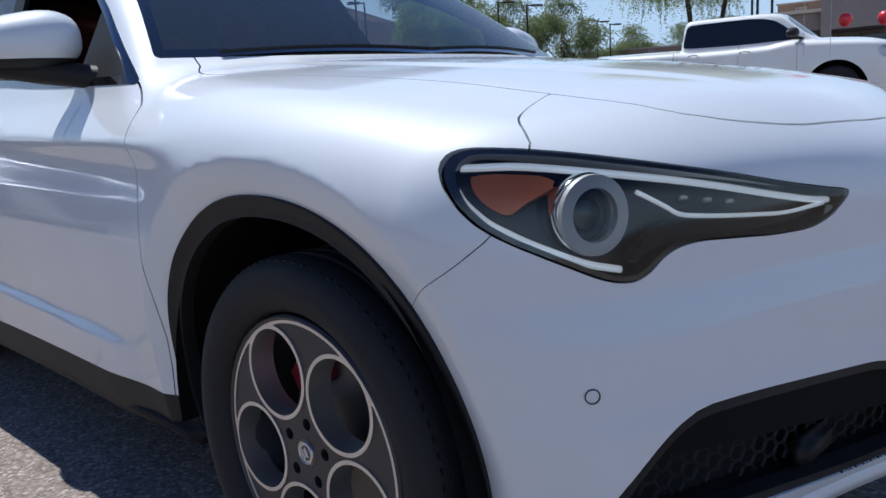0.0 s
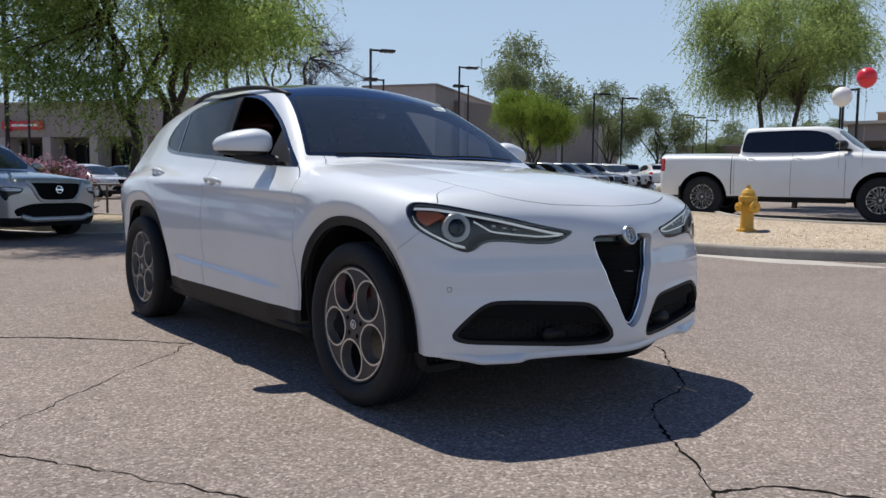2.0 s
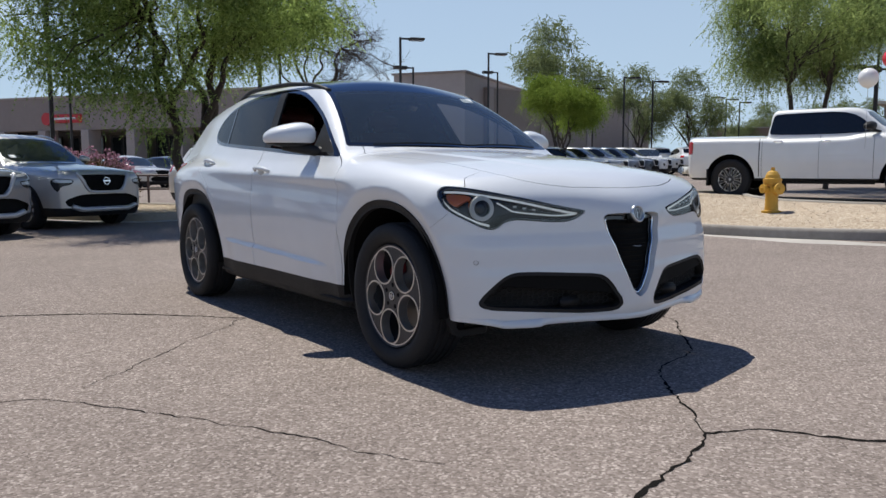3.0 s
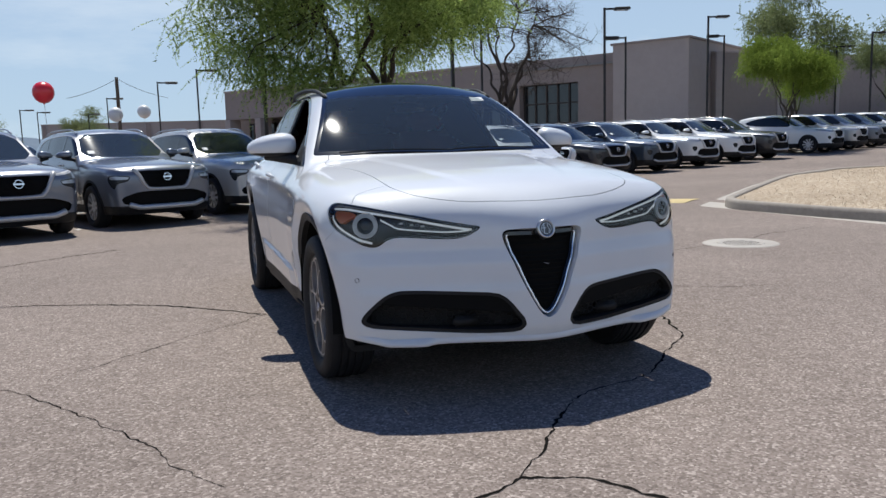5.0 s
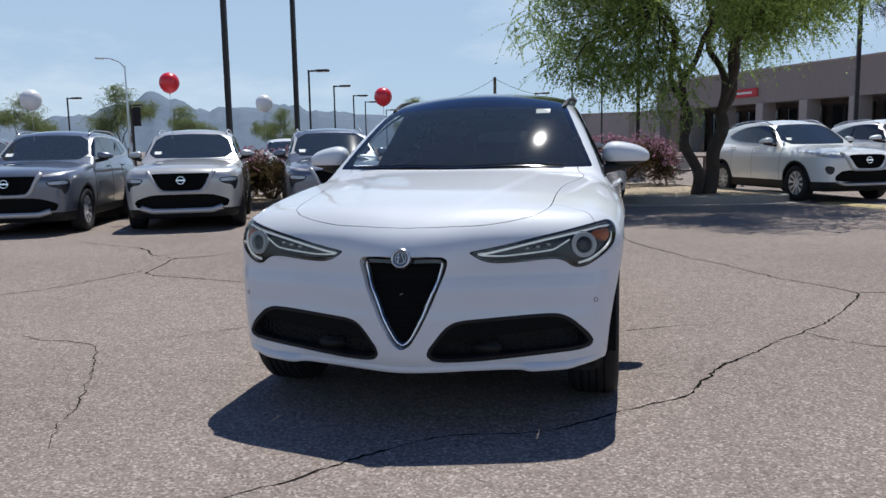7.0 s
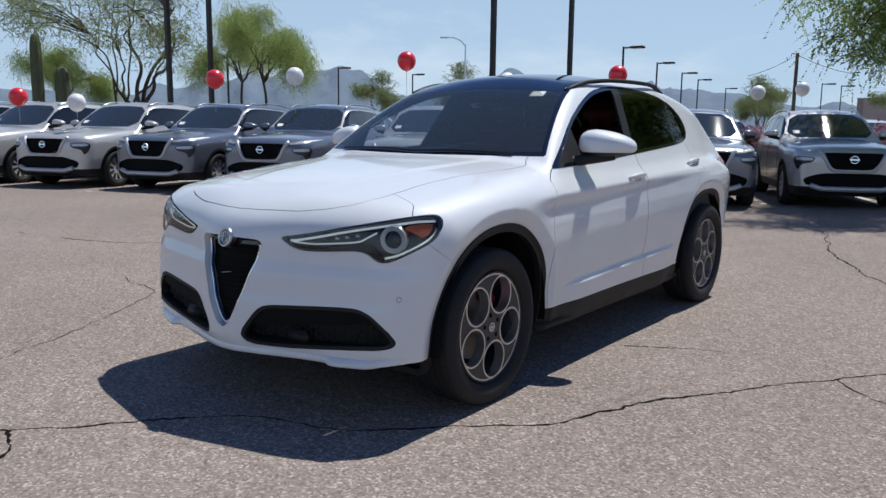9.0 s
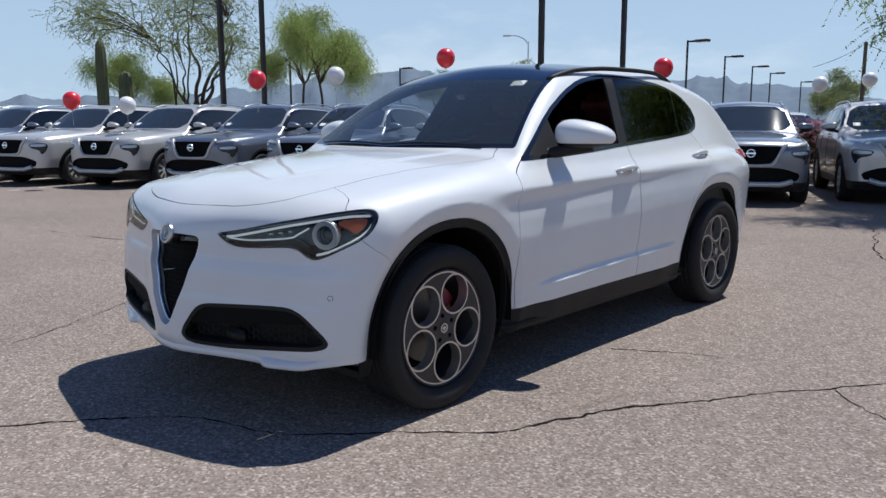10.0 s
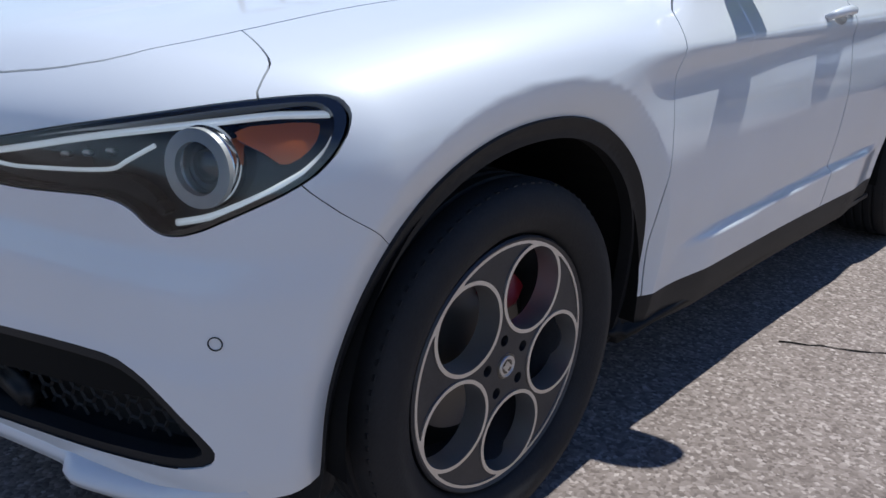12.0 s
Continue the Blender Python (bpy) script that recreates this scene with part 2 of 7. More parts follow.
def clip(m, field):
    """Cuts a triangle mesh along field = 0: the piece above and the piece below."""
    V, N, F = m
    if not len(F):
        return m, m
    g = field(V[:, 0], V[:, 1], V[:, 2])
    s = g > 0
    k = s[F].sum(1)
    pos, neg = [F[k == 3]], [F[k == 0]]
    nv, nn = [V], [N]
    mixed = F[(k == 1) | (k == 2)]
    if len(mixed):
        km = s[mixed].sum(1)
        lone = np.where((km == 1)[:, None], s[mixed], ~s[mixed]).argmax(1)
        r = np.arange(len(mixed))
        a, b, c = mixed[r, lone], mixed[r, (lone + 1) % 3], mixed[r, (lone + 2) % 3]
        e = np.sort(np.concatenate([np.stack([a, b], 1), np.stack([a, c], 1)]), 1)
        ue, inv = np.unique(e, axis=0, return_inverse=True)
        inv = inv.reshape(-1)
        t = (g[ue[:, 0]] / (g[ue[:, 0]] - g[ue[:, 1]] + 1e-15))[:, None]
        nv.append(V[ue[:, 0]] * (1 - t) + V[ue[:, 1]] * t)
        nn.append(N[ue[:, 0]] * (1 - t) + N[ue[:, 1]] * t)
        p, q = inv[: len(a)] + len(V), inv[len(a):] + len(V)
        tip = np.stack([a, p, q], 1)
        rest = np.concatenate([np.stack([p, b, c], 1), np.stack([p, c, q], 1)])
        up = km == 1
        up2 = np.concatenate([up, up])
        pos += [tip[up], rest[~up2]]
        neg += [tip[~up], rest[up2]]
    V, N = np.concatenate(nv), np.concatenate(nn)
    return compact(V, N, np.concatenate(pos)), compact(V, N, np.concatenate(neg))


def keep(m, field):
    return clip(m, lambda x, y, z: -field(x, y, z))[0]


def cut(m, field, gap=0.0):
    """The piece inside field < 0 and what is left, with a gap between them."""
    return keep(m, lambda x, y, z: field(x, y, z) + gap), clip(m, lambda x, y, z: field(x, y, z) - gap)[0]


def offset(m, d):
    V, N, F = m
    n = N / np.maximum(np.linalg.norm(N, axis=1), 1e-9)[:, None]
    return V + n * d, N, F


def rim(m, depth):
    """Adds a turned-in edge of that depth all round a panel."""
    V, N, F = m
    if not len(F):
        return m
    e = np.concatenate([F[:, [0, 1]], F[:, [1, 2]], F[:, [2, 0]]])
    key = np.sort(e, 1)
    _, idx, count = np.unique(key, axis=0, return_index=True, return_counts=True)
    b = e[idx[count == 1]]
    ids, inv = np.unique(b, return_inverse=True)
    inv = inv.reshape(-1, 2)
    n = N[ids] / np.maximum(np.linalg.norm(N[ids], axis=1), 1e-9)[:, None]
    top, low = V[ids], V[ids] - n * depth
    o = len(V)
    k = len(ids)
    strip = np.concatenate([np.stack([inv[:, 1] + o, inv[:, 0] + o, inv[:, 0] + o + k], 1), np.stack([inv[:, 1] + o, inv[:, 0] + o + k, inv[:, 1] + o + k], 1)])
    out = np.zeros((k, 3))
    return np.concatenate([V, top, low]), np.concatenate([N, out, out]), np.concatenate([F, strip])


def mesh(name, m, material, smooth=True):
    V, N, F = m
    me = bpy.data.meshes.new(name)
    me.vertices.add(len(V))
    me.vertices.foreach_set("co", V.astype(np.float32).ravel())
    me.loops.add(len(F) * 3)
    me.loops.foreach_set("vertex_index", F.astype(np.int32).ravel())
    me.polygons.add(len(F))
    me.polygons.foreach_set("loop_start", np.arange(0, len(F) * 3, 3, dtype=np.int32))
    me.update(calc_edges=True)
    me.validate()
    me.materials.append(material)
    if smooth:
        me.shade_smooth()
        if len(me.vertices) == len(N):
            n = N / np.maximum(np.linalg.norm(N, axis=1), 1e-9)[:, None]
            me.normals_split_custom_set_from_vertices(n.astype(np.float32))
    return me


def panel(name, m, material, parent, label="", depth=0.014):
    if len(m[2]) < 2:
        return None
    return part(name, mesh(name, rim(m, depth) if depth else m, material), None, parent, label)


def strip_frame(bm, pts, normals, width, height):
    """A flat bar along a closed outline on a surface."""
    n = len(pts)
    rings = []
    for i in range(n):
        p, nn = Vector(pts[i]), Vector(normals[i])
        d = (Vector(pts[(i + 1) % n]) - Vector(pts[i - 1])).normalized()
        s = d.cross(nn).normalized()
        rings.append([bm.verts.new(p + s * a * width + nn * b * height) for a, b in ((-0.5, 0), (-0.35, 1), (0.35, 1), (0.5, 0))])
    for i in range(n):
        a, b = rings[i], rings[(i + 1) % n]
        for k in range(4):
            bm.faces.new((a[k], a[(k + 1) % 4], b[(k + 1) % 4], b[k]))
    return bm


# ---- cars ----
def car_field(C):
    """The body of a car as a smooth field (negative inside); the front axle at y = 0, the nose towards -y."""

    def f(x, y, z):
        ax = np.abs(x)
        side = ax - C["plan"](y) - C["sect"](z)
        top = z - C["hood"](y) + C["drop"](y) * (ax / 0.8) ** 2.4
        if "shape" in C:
            more_side, more_top = C["shape"](ax, y, z)
            side, top = side + more_side, top + more_top
        front = C["nose"](ax) + C["rake"](z) - y
        rear = y - C["tail"] + C.get("tail_bow", 0.22) * ax**2 + C["tail_rake"](z)
        low = smax(smax(smax(smax(side, top, C.get("k_top", 0.16)), front, C.get("k_nose", 0.10)), rear, 0.12), C.get("floor", 0.22) - z, 0.04)
        gs = ax - C["gw"] + C["lean"] * (z - 1.08) - C["gplan"](y)
        up = np.clip((z - 1.09) / 0.43, 0, 1)
        ws = (C["ws"] + C["ws_bow"] * ax**2 + (z - 1.10) / C["ws_slope"] - C.get("ws_bulge", 0.0) * 4 * up * (1 - up) - y) * 0.53
        roof = z - C["roof"](y) + C["crown"] * (ax / 0.6) ** 2
        back = (y - C["back"] - (1.42 - z) * C["back_slope"]) * 0.7
        high = smax(smax(smax(smax(gs, roof, 0.10), ws, 0.05), back, 0.10), 0.95 - z, 0.05)
        return smin(low, high, 0.03)

    return f


def solve_rays(f, o, d, far=4.0, steps=34):
    lo, hi = np.zeros(len(o)), np.full(len(o), far)
    for _ in range(steps):
        mid = (lo + hi) / 2
        p = o + d * mid[:, None]
        out = f(p[:, 0], p[:, 1], p[:, 2]) > 0
        hi = np.where(out, mid, hi)
        lo = np.where(out, lo, mid)
    return o + d * hi[:, None]


def gradient(f, p, e=0.004):
    g = []
    for k in range(3):
        a, b = p.copy(), p.copy()
        a[:, k] += e
        b[:, k] -= e
        g.append(f(a[:, 0], a[:, 1], a[:, 2]) - f(b[:, 0], b[:, 1], b[:, 2]))
    g = np.stack(g, 1)
    return g / np.maximum(np.linalg.norm(g, axis=1), 1e-12)[:, None]


def base_surface(C, around, along, cap_front, cap_rear):
    """The whole skin of the car as one fine mesh."""
    f = car_field(C)
    zc, y0, y1 = C["core"]
    rows = []
    th = np.radians(np.linspace(-90, 90, around))
    for k in range(cap_front, 0, -1):
        ph = radians(89.9) * k / cap_front
        rows.append((y0, -math.sin(ph), math.cos(ph)))
    for k in range(along):
        rows.append((y0 + (y1 - y0) * k / (along - 1), 0.0, 1.0))
    for k in range(1, cap_rear + 1):
        ph = radians(89.9) * k / cap_rear
        rows.append((y1, math.sin(ph), math.cos(ph)))
    o, d = [], []
    for yy, sy, cr in rows:
        o.append(np.stack([np.zeros(around), np.full(around, yy), np.full(around, zc)], 1))
        d.append(np.stack([np.cos(th) * cr, np.full(around, sy), np.sin(th) * cr], 1))
    o, d = np.concatenate(o), np.concatenate(d)
    d[np.abs(d[:, 0]) < 1e-9, 0] = 0
    P = solve_rays(f, o, d)
    n, m = len(rows), around
    i = np.arange(n * m).reshape(n, m)
    a, b, c, e = i[:-1, :-1].ravel(), i[1:, :-1].ravel(), i[1:, 1:].ravel(), i[:-1, 1:].ravel()
    F = np.concatenate([np.stack([a, b, c], 1), np.stack([a, c, e], 1)])
    Q = P * np.array([-1, 1, 1])
    V = np.concatenate([P, Q])
    F = np.concatenate([F, F[:, ::-1] + n * m])
    seam = np.abs(P[:, 0]) < 1e-6
    V[len(P):][seam] = P[seam]
    # weld the two halves
    remap = np.arange(2 * n * m)
    remap[n * m:][seam] = np.arange(n * m)[seam]
    F = remap[F]
    N = gradient(f, V)
    u = V[F[:, 1]] - V[F[:, 0]]
    w = V[F[:, 2]] - V[F[:, 0]]
    if (np.cross(u, w) * N[F[:, 0]]).sum() < 0:
        F = F[:, ::-1]
    area = np.linalg.norm(np.cross(V[F[:, 1]] - V[F[:, 0]], V[F[:, 2]] - V[F[:, 0]]), axis=1)
    F = F[area > 1e-10]
    return compact(V, N, F), f


def on_front(f, x, z, d=0.0):
    """Points of the car's front over (x, z), pushed out by d."""
    x, z = np.asarray(x, float), np.asarray(z, float)
    o = np.stack([x, np.full(x.shape, 0.6), z], 1)
    p = solve_rays(f, o, np.tile([0.0, -1.0, 0.0], (len(x), 1)), 2.2)
    n = gradient(f, p)
    return p + n * d, n


def on_side(f, y, z, sign, d=0.0):
    y, z = np.asarray(y, float), np.asarray(z, float)
    o = np.stack([np.zeros(y.shape), y, z], 1)
    p = solve_rays(f, o, np.tile([float(sign), 0.0, 0.0], (len(y), 1)), 1.6)
    n = gradient(f, p)
    return p + n * d, n


def tray(m, depth):
    """The walls and the floor of a recess behind a piece of skin."""
    r = rim(m, depth)
    walls = (r[0], r[1], r[2][len(m[2]):])
    V, N, F = offset(m, -depth)
    o = len(walls[0])
    return compact(np.concatenate([walls[0], V]), np.concatenate([walls[1], N]), np.concatenate([walls[2], F + o]))


def disc(nr, na, r0, r1, height):
    r = np.linspace(r0, r1, nr)
    a = np.linspace(0, 2 * np.pi, na, endpoint=False)
    R, A = np.meshgrid(r, a, indexing="ij")
    V = np.stack([R * np.cos(A), R * np.sin(A), height(R)], -1).reshape(-1, 3)
    i = np.arange(nr * na).reshape(nr, na)
    j = np.roll(i, -1, 1)
    F = np.concatenate([np.stack([i[:-1], i[1:], j[1:]], -1).reshape(-1, 3), np.stack([i[:-1], j[1:], j[:-1]], -1).reshape(-1, 3)])
    N = np.tile([0.0, 0.0, 1.0], (len(V), 1))
    return V, N, F


OUT = Matrix(((0, 0, 1, 0), (1, 0, 0, 0), (0, 1, 0, 0), (0, 0, 0, 1)))  # z to the car's +x


def wheel_meshes(tag, R, rr, width, fine, hero):
    """Meshes of a wheel whose outer face looks along +z, with z = 0 at the hub's face."""
    w = width
    M = {}
    bm = bmesh.new()
    s = 72 if fine else 28
    lip = rr + 0.006
    prof = [(lip, -0.004), (lip + 0.012, 0.014), (lip + 0.035, 0.026), (R - 0.05, 0.030), (R - 0.018, 0.022), (R - 0.006, 0.006)]
    if fine:
        for g in range(5):
            a = -0.012 - g * (w - 0.06) / 5
            b = a - (w - 0.06) / 5
            prof += [(R, a), (R, b + 0.014), (R - 0.008, b + 0.011), (R - 0.008, b + 0.004)]
    else:
        prof += [(R, -0.01), (R, -w + 0.05)]
    prof += [(R - 0.006, -w + 0.045), (R - 0.03, -w + 0.025), (lip + 0.02, -w + 0.035), (lip, -w + 0.05)]
    lathe(bm, prof, s, close=True)
    if fine:
        # low ribs across the tread's shoulder
        for i in range(90):
            t = 2 * math.pi * i / 90
            c, n = math.cos(t), math.sin(t)
            box(bm, -0.005, 0.005, R - 0.012, R - 0.0045, -0.004, 0.0075, Matrix(((c, -n, 0, 0), (n, c, 0, 0), (0, 0, 1, 0), (0, 0, 0, 1))))
    bmesh.ops.recalc_face_normals(bm, faces=bm.faces[:])
    M["tyre"] = sharp(bm_mesh("tyre", bm, RUBBER), 50)
    bm = bmesh.new()
    lathe(bm, [(rr + 0.004, 0.004), (rr, 0.008), (rr - 0.006, 0.004), (rr - 0.012, -0.03), (rr - 0.03, -0.08), (rr - 0.03, -w + 0.06), (rr, -w + 0.05), (rr + 0.004, -w + 0.05)], s, close=True)
    bmesh.ops.recalc_face_normals(bm, faces=bm.faces[:])
    M["barrel"] = sharp(bm_mesh("barrel", bm, ALLOY), 40)
    n = 5
    cr, hr = (0.624 * rr, 0.326 * rr) if hero else (0.66 * rr, 0.30 * rr)
    turn = radians(90)
    cent = [(cr * math.cos(turn + 2 * math.pi * k / n), cr * math.sin(turn + 2 * math.pi * k / n)) for k in range(n)]

    def holes(x, y, z):
        if hero:
            return np.min([np.hypot(x - a, y - b) for a, b in cent], 0) - hr
        rad, ang = np.hypot(x, y), np.arctan2(y, x)
        q = (ang - turn) / (2 * np.pi / 10)
        q = np.abs(q - np.round(q)) * (2 * np.pi / 10) * rad
        return np.maximum(np.maximum(0.09 - rad, rad - rr + 0.02), q - 0.042 * (rad / rr) + 0.003)

    plate = disc(46 if fine else 14, 260 if fine else 70, 0.012, rr - 0.004, lambda r: (0.004 - 0.003 * np.clip(r / rr, 0, 1) ** 2) if hero else (-0.018 + 0.018 * np.clip(r / rr, 0, 1) ** 2))
    _, plate = cut(plate, holes)
    if hero:
        for k in range(5):
            t = turn + 2 * math.pi * (k + 0.5) / 5
            a, b = 0.056 * math.cos(t), 0.056 * math.sin(t)
            _, plate = cut(plate, lambda x, y, z: np.hypot(x - a, y - b) - 0.0115)
    edge, plate = cut(plate, lambda x, y, z: np.minimum(holes(x, y, z) - (0.0078 if hero else 0.004), rr - 0.012 - np.hypot(x, y)))
    M["rim"] = mesh("rim", rim(plate, 0.045), ALLOY if hero or R > 0.4 else PARKED_RIM)
    M["machined_edge"] = mesh("machined_edge", rim(offset(edge, 0.0025), 0.05), MACHINED)
    bm = bmesh.new()
    dz = 0.004 if hero else -0.016
    lathe(bm, [(0.001, 0.002 + dz), (0.012, 0.0035 + dz), (0.026, 0.001 + dz), (0.03, -0.004 + dz), (0.031, -0.012 + dz)], 28)
    M["centre_cap"] = sharp(bm_mesh("centre_cap", bm, GLOSS if hero else SATIN), 40)
    if hero:
        bm = bmesh.new()
        lathe(bm, [(0.0185, 0.0030 + dz), (0.0195, 0.0046 + dz), (0.0215, 0.0042 + dz), (0.0225, 0.002 + dz)], 28)
        box(bm, -0.009, -0.005, -0.011, 0.011, 0.002 + dz, 0.0046 + dz)
        box(bm, 0.004, 0.0075, -0.010, 0.010, 0.002 + dz, 0.0046 + dz)
        M["emblem"] = sharp(bm_mesh("emblem", bm, SATIN), 40)
    bm = bmesh.new()
    lathe(bm, [(0.03, -0.096), (0.165, -0.096), (0.165, -0.115), (0.03, -0.115)], s)
    bmesh.ops.recalc_face_normals(bm, faces=bm.faces[:])
    M["brake_disc"] = sharp(bm_mesh("brake_disc", bm, STEEL), 30)
    bm = bmesh.new()
    arc = [radians(205 + 5.5 * k) for k in range(10)]
    ring = []
    for k, t in enumerate(arc):
        g = 0.008 if k in (0, 9) else 0.0
        ring.append([bm.verts.new((r * math.cos(t), r * math.sin(t), z)) for r, z in ((0.108 + g, -0.115), (0.108 + g, -0.074 - g), (0.14, -0.064 - g), (0.176 - g, -0.072 - g), (0.182 - g, -0.115))])
    for a, b in zip(ring, ring[1:]):
        for k in range(5):
            bm.faces.new((a[k], a[(k + 1) % 5], b[(k + 1) % 5], b[k]))
    bm.faces.new(ring[0])
    bm.faces.new(ring[-1][::-1])
    bmesh.ops.recalc_face_normals(bm, faces=bm.faces[:])
    M["caliper"] = sharp(bm_mesh("caliper", bm, CALIPER if hero else STEEL), 30)
    bm = bmesh.new()
    lathe(bm, [(0.03, -0.12), (rr - 0.035, -0.13), (rr - 0.035, -0.14), (0.03, -0.13)], s)
    M["backing"] = bm_mesh("backing", bm, BLACK)
    return M


def add_wheel(car, M, x, y, z, spin=0.0):
    side = 1 if x > 0 else -1
    m = Matrix.Translation((x, y, z)) @ (Matrix.Identity(4) if side > 0 else Matrix.Rotation(math.pi, 4, "Z")) @ OUT @ Matrix.Rotation(spin, 4, "Z")
    wheel = part("wheel", M["rim"], None, car, "five-hole grey alloy rim")
    wheel.matrix_local = m
    for key in ("tyre", "barrel", "machined_edge", "centre_cap", "emblem", "brake_disc", "caliper", "backing"):
        if key not in M:
            continue
        p = part(key, M[key], None, wheel)
        if key == "caliper":
            p.matrix_local = Matrix.Rotation(-spin + (radians(-175) if side > 0 else radians(-105)), 4, "Z")
    return wheel


def arch_d(y, z, y0, zc=0.36):
    return np.hypot(y - y0, z - zc)


def hero_arch(y, z, y0):
    """Distance from the heart of a wheel arch, a little taller than wide, with upright legs."""
    dy = np.abs(y - y0 - (0.052 if y0 < 1 else -0.02)) / 0.96
    k = 2.2 if y0 < 1 else 2.5
    return (dy**k + np.maximum(z - 0.36, 0) ** k) ** (1 / k)


def ease(t):
    t = np.clip(t, 0, 1)
    return t * t * (3 - 2 * t)


# how far the doors fall back (or stand out) above and below the shoulder line
DOOR_PROFILE = pchip([(-0.6, -0.006), (-0.48, -0.010), (-0.36, -0.012), (-0.25, -0.011), (-0.16, -0.001), (-0.06, 0.014), (0.0, 0.0), (0.05, 0.0)])


def hero_shape(ax, y, z):
    """Flared lips round the wheel arches, a ledge low on the doors, a shoulder line and two long creases on the bonnet."""
    r = np.minimum(hero_arch(y, z, 0.0), hero_arch(y, z, 2.818))
    lip = 0.040 * np.clip(1 - (r - 0.45) / 0.090, 0, 1) ** 1.1
    door = ease((y - 0.62) / 0.25) * ease((2.25 - y) / 0.25)
    ledge = -0.021 * door * (1 - ease((z - 0.452 - 0.03 * (y - 1.2)) / 0.026))
    crease = 0.005 * ease((ax - np.interp(y, [-0.7, -0.2, 0.6], [0.17, 0.30, 0.46])) / 0.07) * ease((y + 0.60) / 0.35) * (y < 0.9)
    above = z - 0.935 - 0.03 * (y - 0.6)
    shoulder = 0.25 * np.clip(above, 0, 0.085) * ease((y - 0.25) / 0.35) * ease((3.35 - y) / 0.5)
    undercut = DOOR_PROFILE(np.clip(above, -0.6, 0.05)) * ease((y - 0.22) / 0.28) * ease((3.3 - y) / 0.4)
    return lip + ledge + shoulder + undercut, crease


HERO = dict(
    shape=hero_shape,
    core=(0.62, 0.25, 2.9),
    plan=pchip([(-0.9, 0.86), (-0.6, 0.90), (-0.3, 0.938), (0, 0.952), (0.35, 0.945), (0.8, 0.925), (1.4, 0.92), (2.1, 0.93), (2.8, 0.95), (3.2, 0.915), (3.6, 0.83), (3.9, 0.74)]),
    sect=pchip([(0.22, -0.075), (0.32, -0.05), (0.45, -0.036), (0.6, -0.018), (0.75, -0.007), (0.93, 0), (0.985, -0.010), (1.05, -0.042), (1.2, -0.12)]),
    hood=pchip([(-0.80, 0.80), (-0.70, 0.885), (-0.5, 0.975), (-0.2, 1.029), (0, 1.052), (0.4, 1.092), (0.65, 1.113), (1.2, 1.12), (2.2, 1.15), (3.0, 1.14), (3.8, 1.05)]),
    drop=pchip([(-0.8, 0.05), (-0.5, 0.06), (0, 0.05), (0.6, 0.045), (1.2, 0.06), (3, 0.07)]),
    nose=pchip([(0, -0.785), (0.04, -0.784), (0.15, -0.762), (0.3, -0.718), (0.45, -0.678), (0.6, -0.638), (0.7, -0.605), (0.8, -0.56), (0.9, -0.47), (1.0, -0.36)]),
    rake=pchip([(0.2, 0.06), (0.28, 0.015), (0.36, -0.008), (0.50, -0.010), (0.55, -0.003), (0.59, -0.001), (0.63, 0.001), (0.665, 0.010), (0.70, 0.020), (0.75, 0.023), (0.85, 0.037), (0.95, 0.09)]),
    tail=3.80, tail_bow=0.27,
    tail_rake=pchip([(0.25, 0.10), (0.5, 0.0), (0.85, 0.0), (1.05, 0.10), (1.2, 0.22)]),
    gw=0.828, lean=0.50, gplan=pchip([(0, 0.0), (1.8, 0.0), (2.4, -0.012), (3.0, -0.05), (3.5, -0.12)]),
    ws=0.52, ws_bow=0.25, ws_bulge=0.022, ws_slope=0.62,
    roof=pchip([(0.9, 1.44), (1.2, 1.535), (1.5, 1.59), (1.9, 1.615), (2.4, 1.618), (2.9, 1.562), (3.3, 1.498), (3.6, 1.44)]),
    crown=0.065, back=3.45, back_slope=0.9,
)


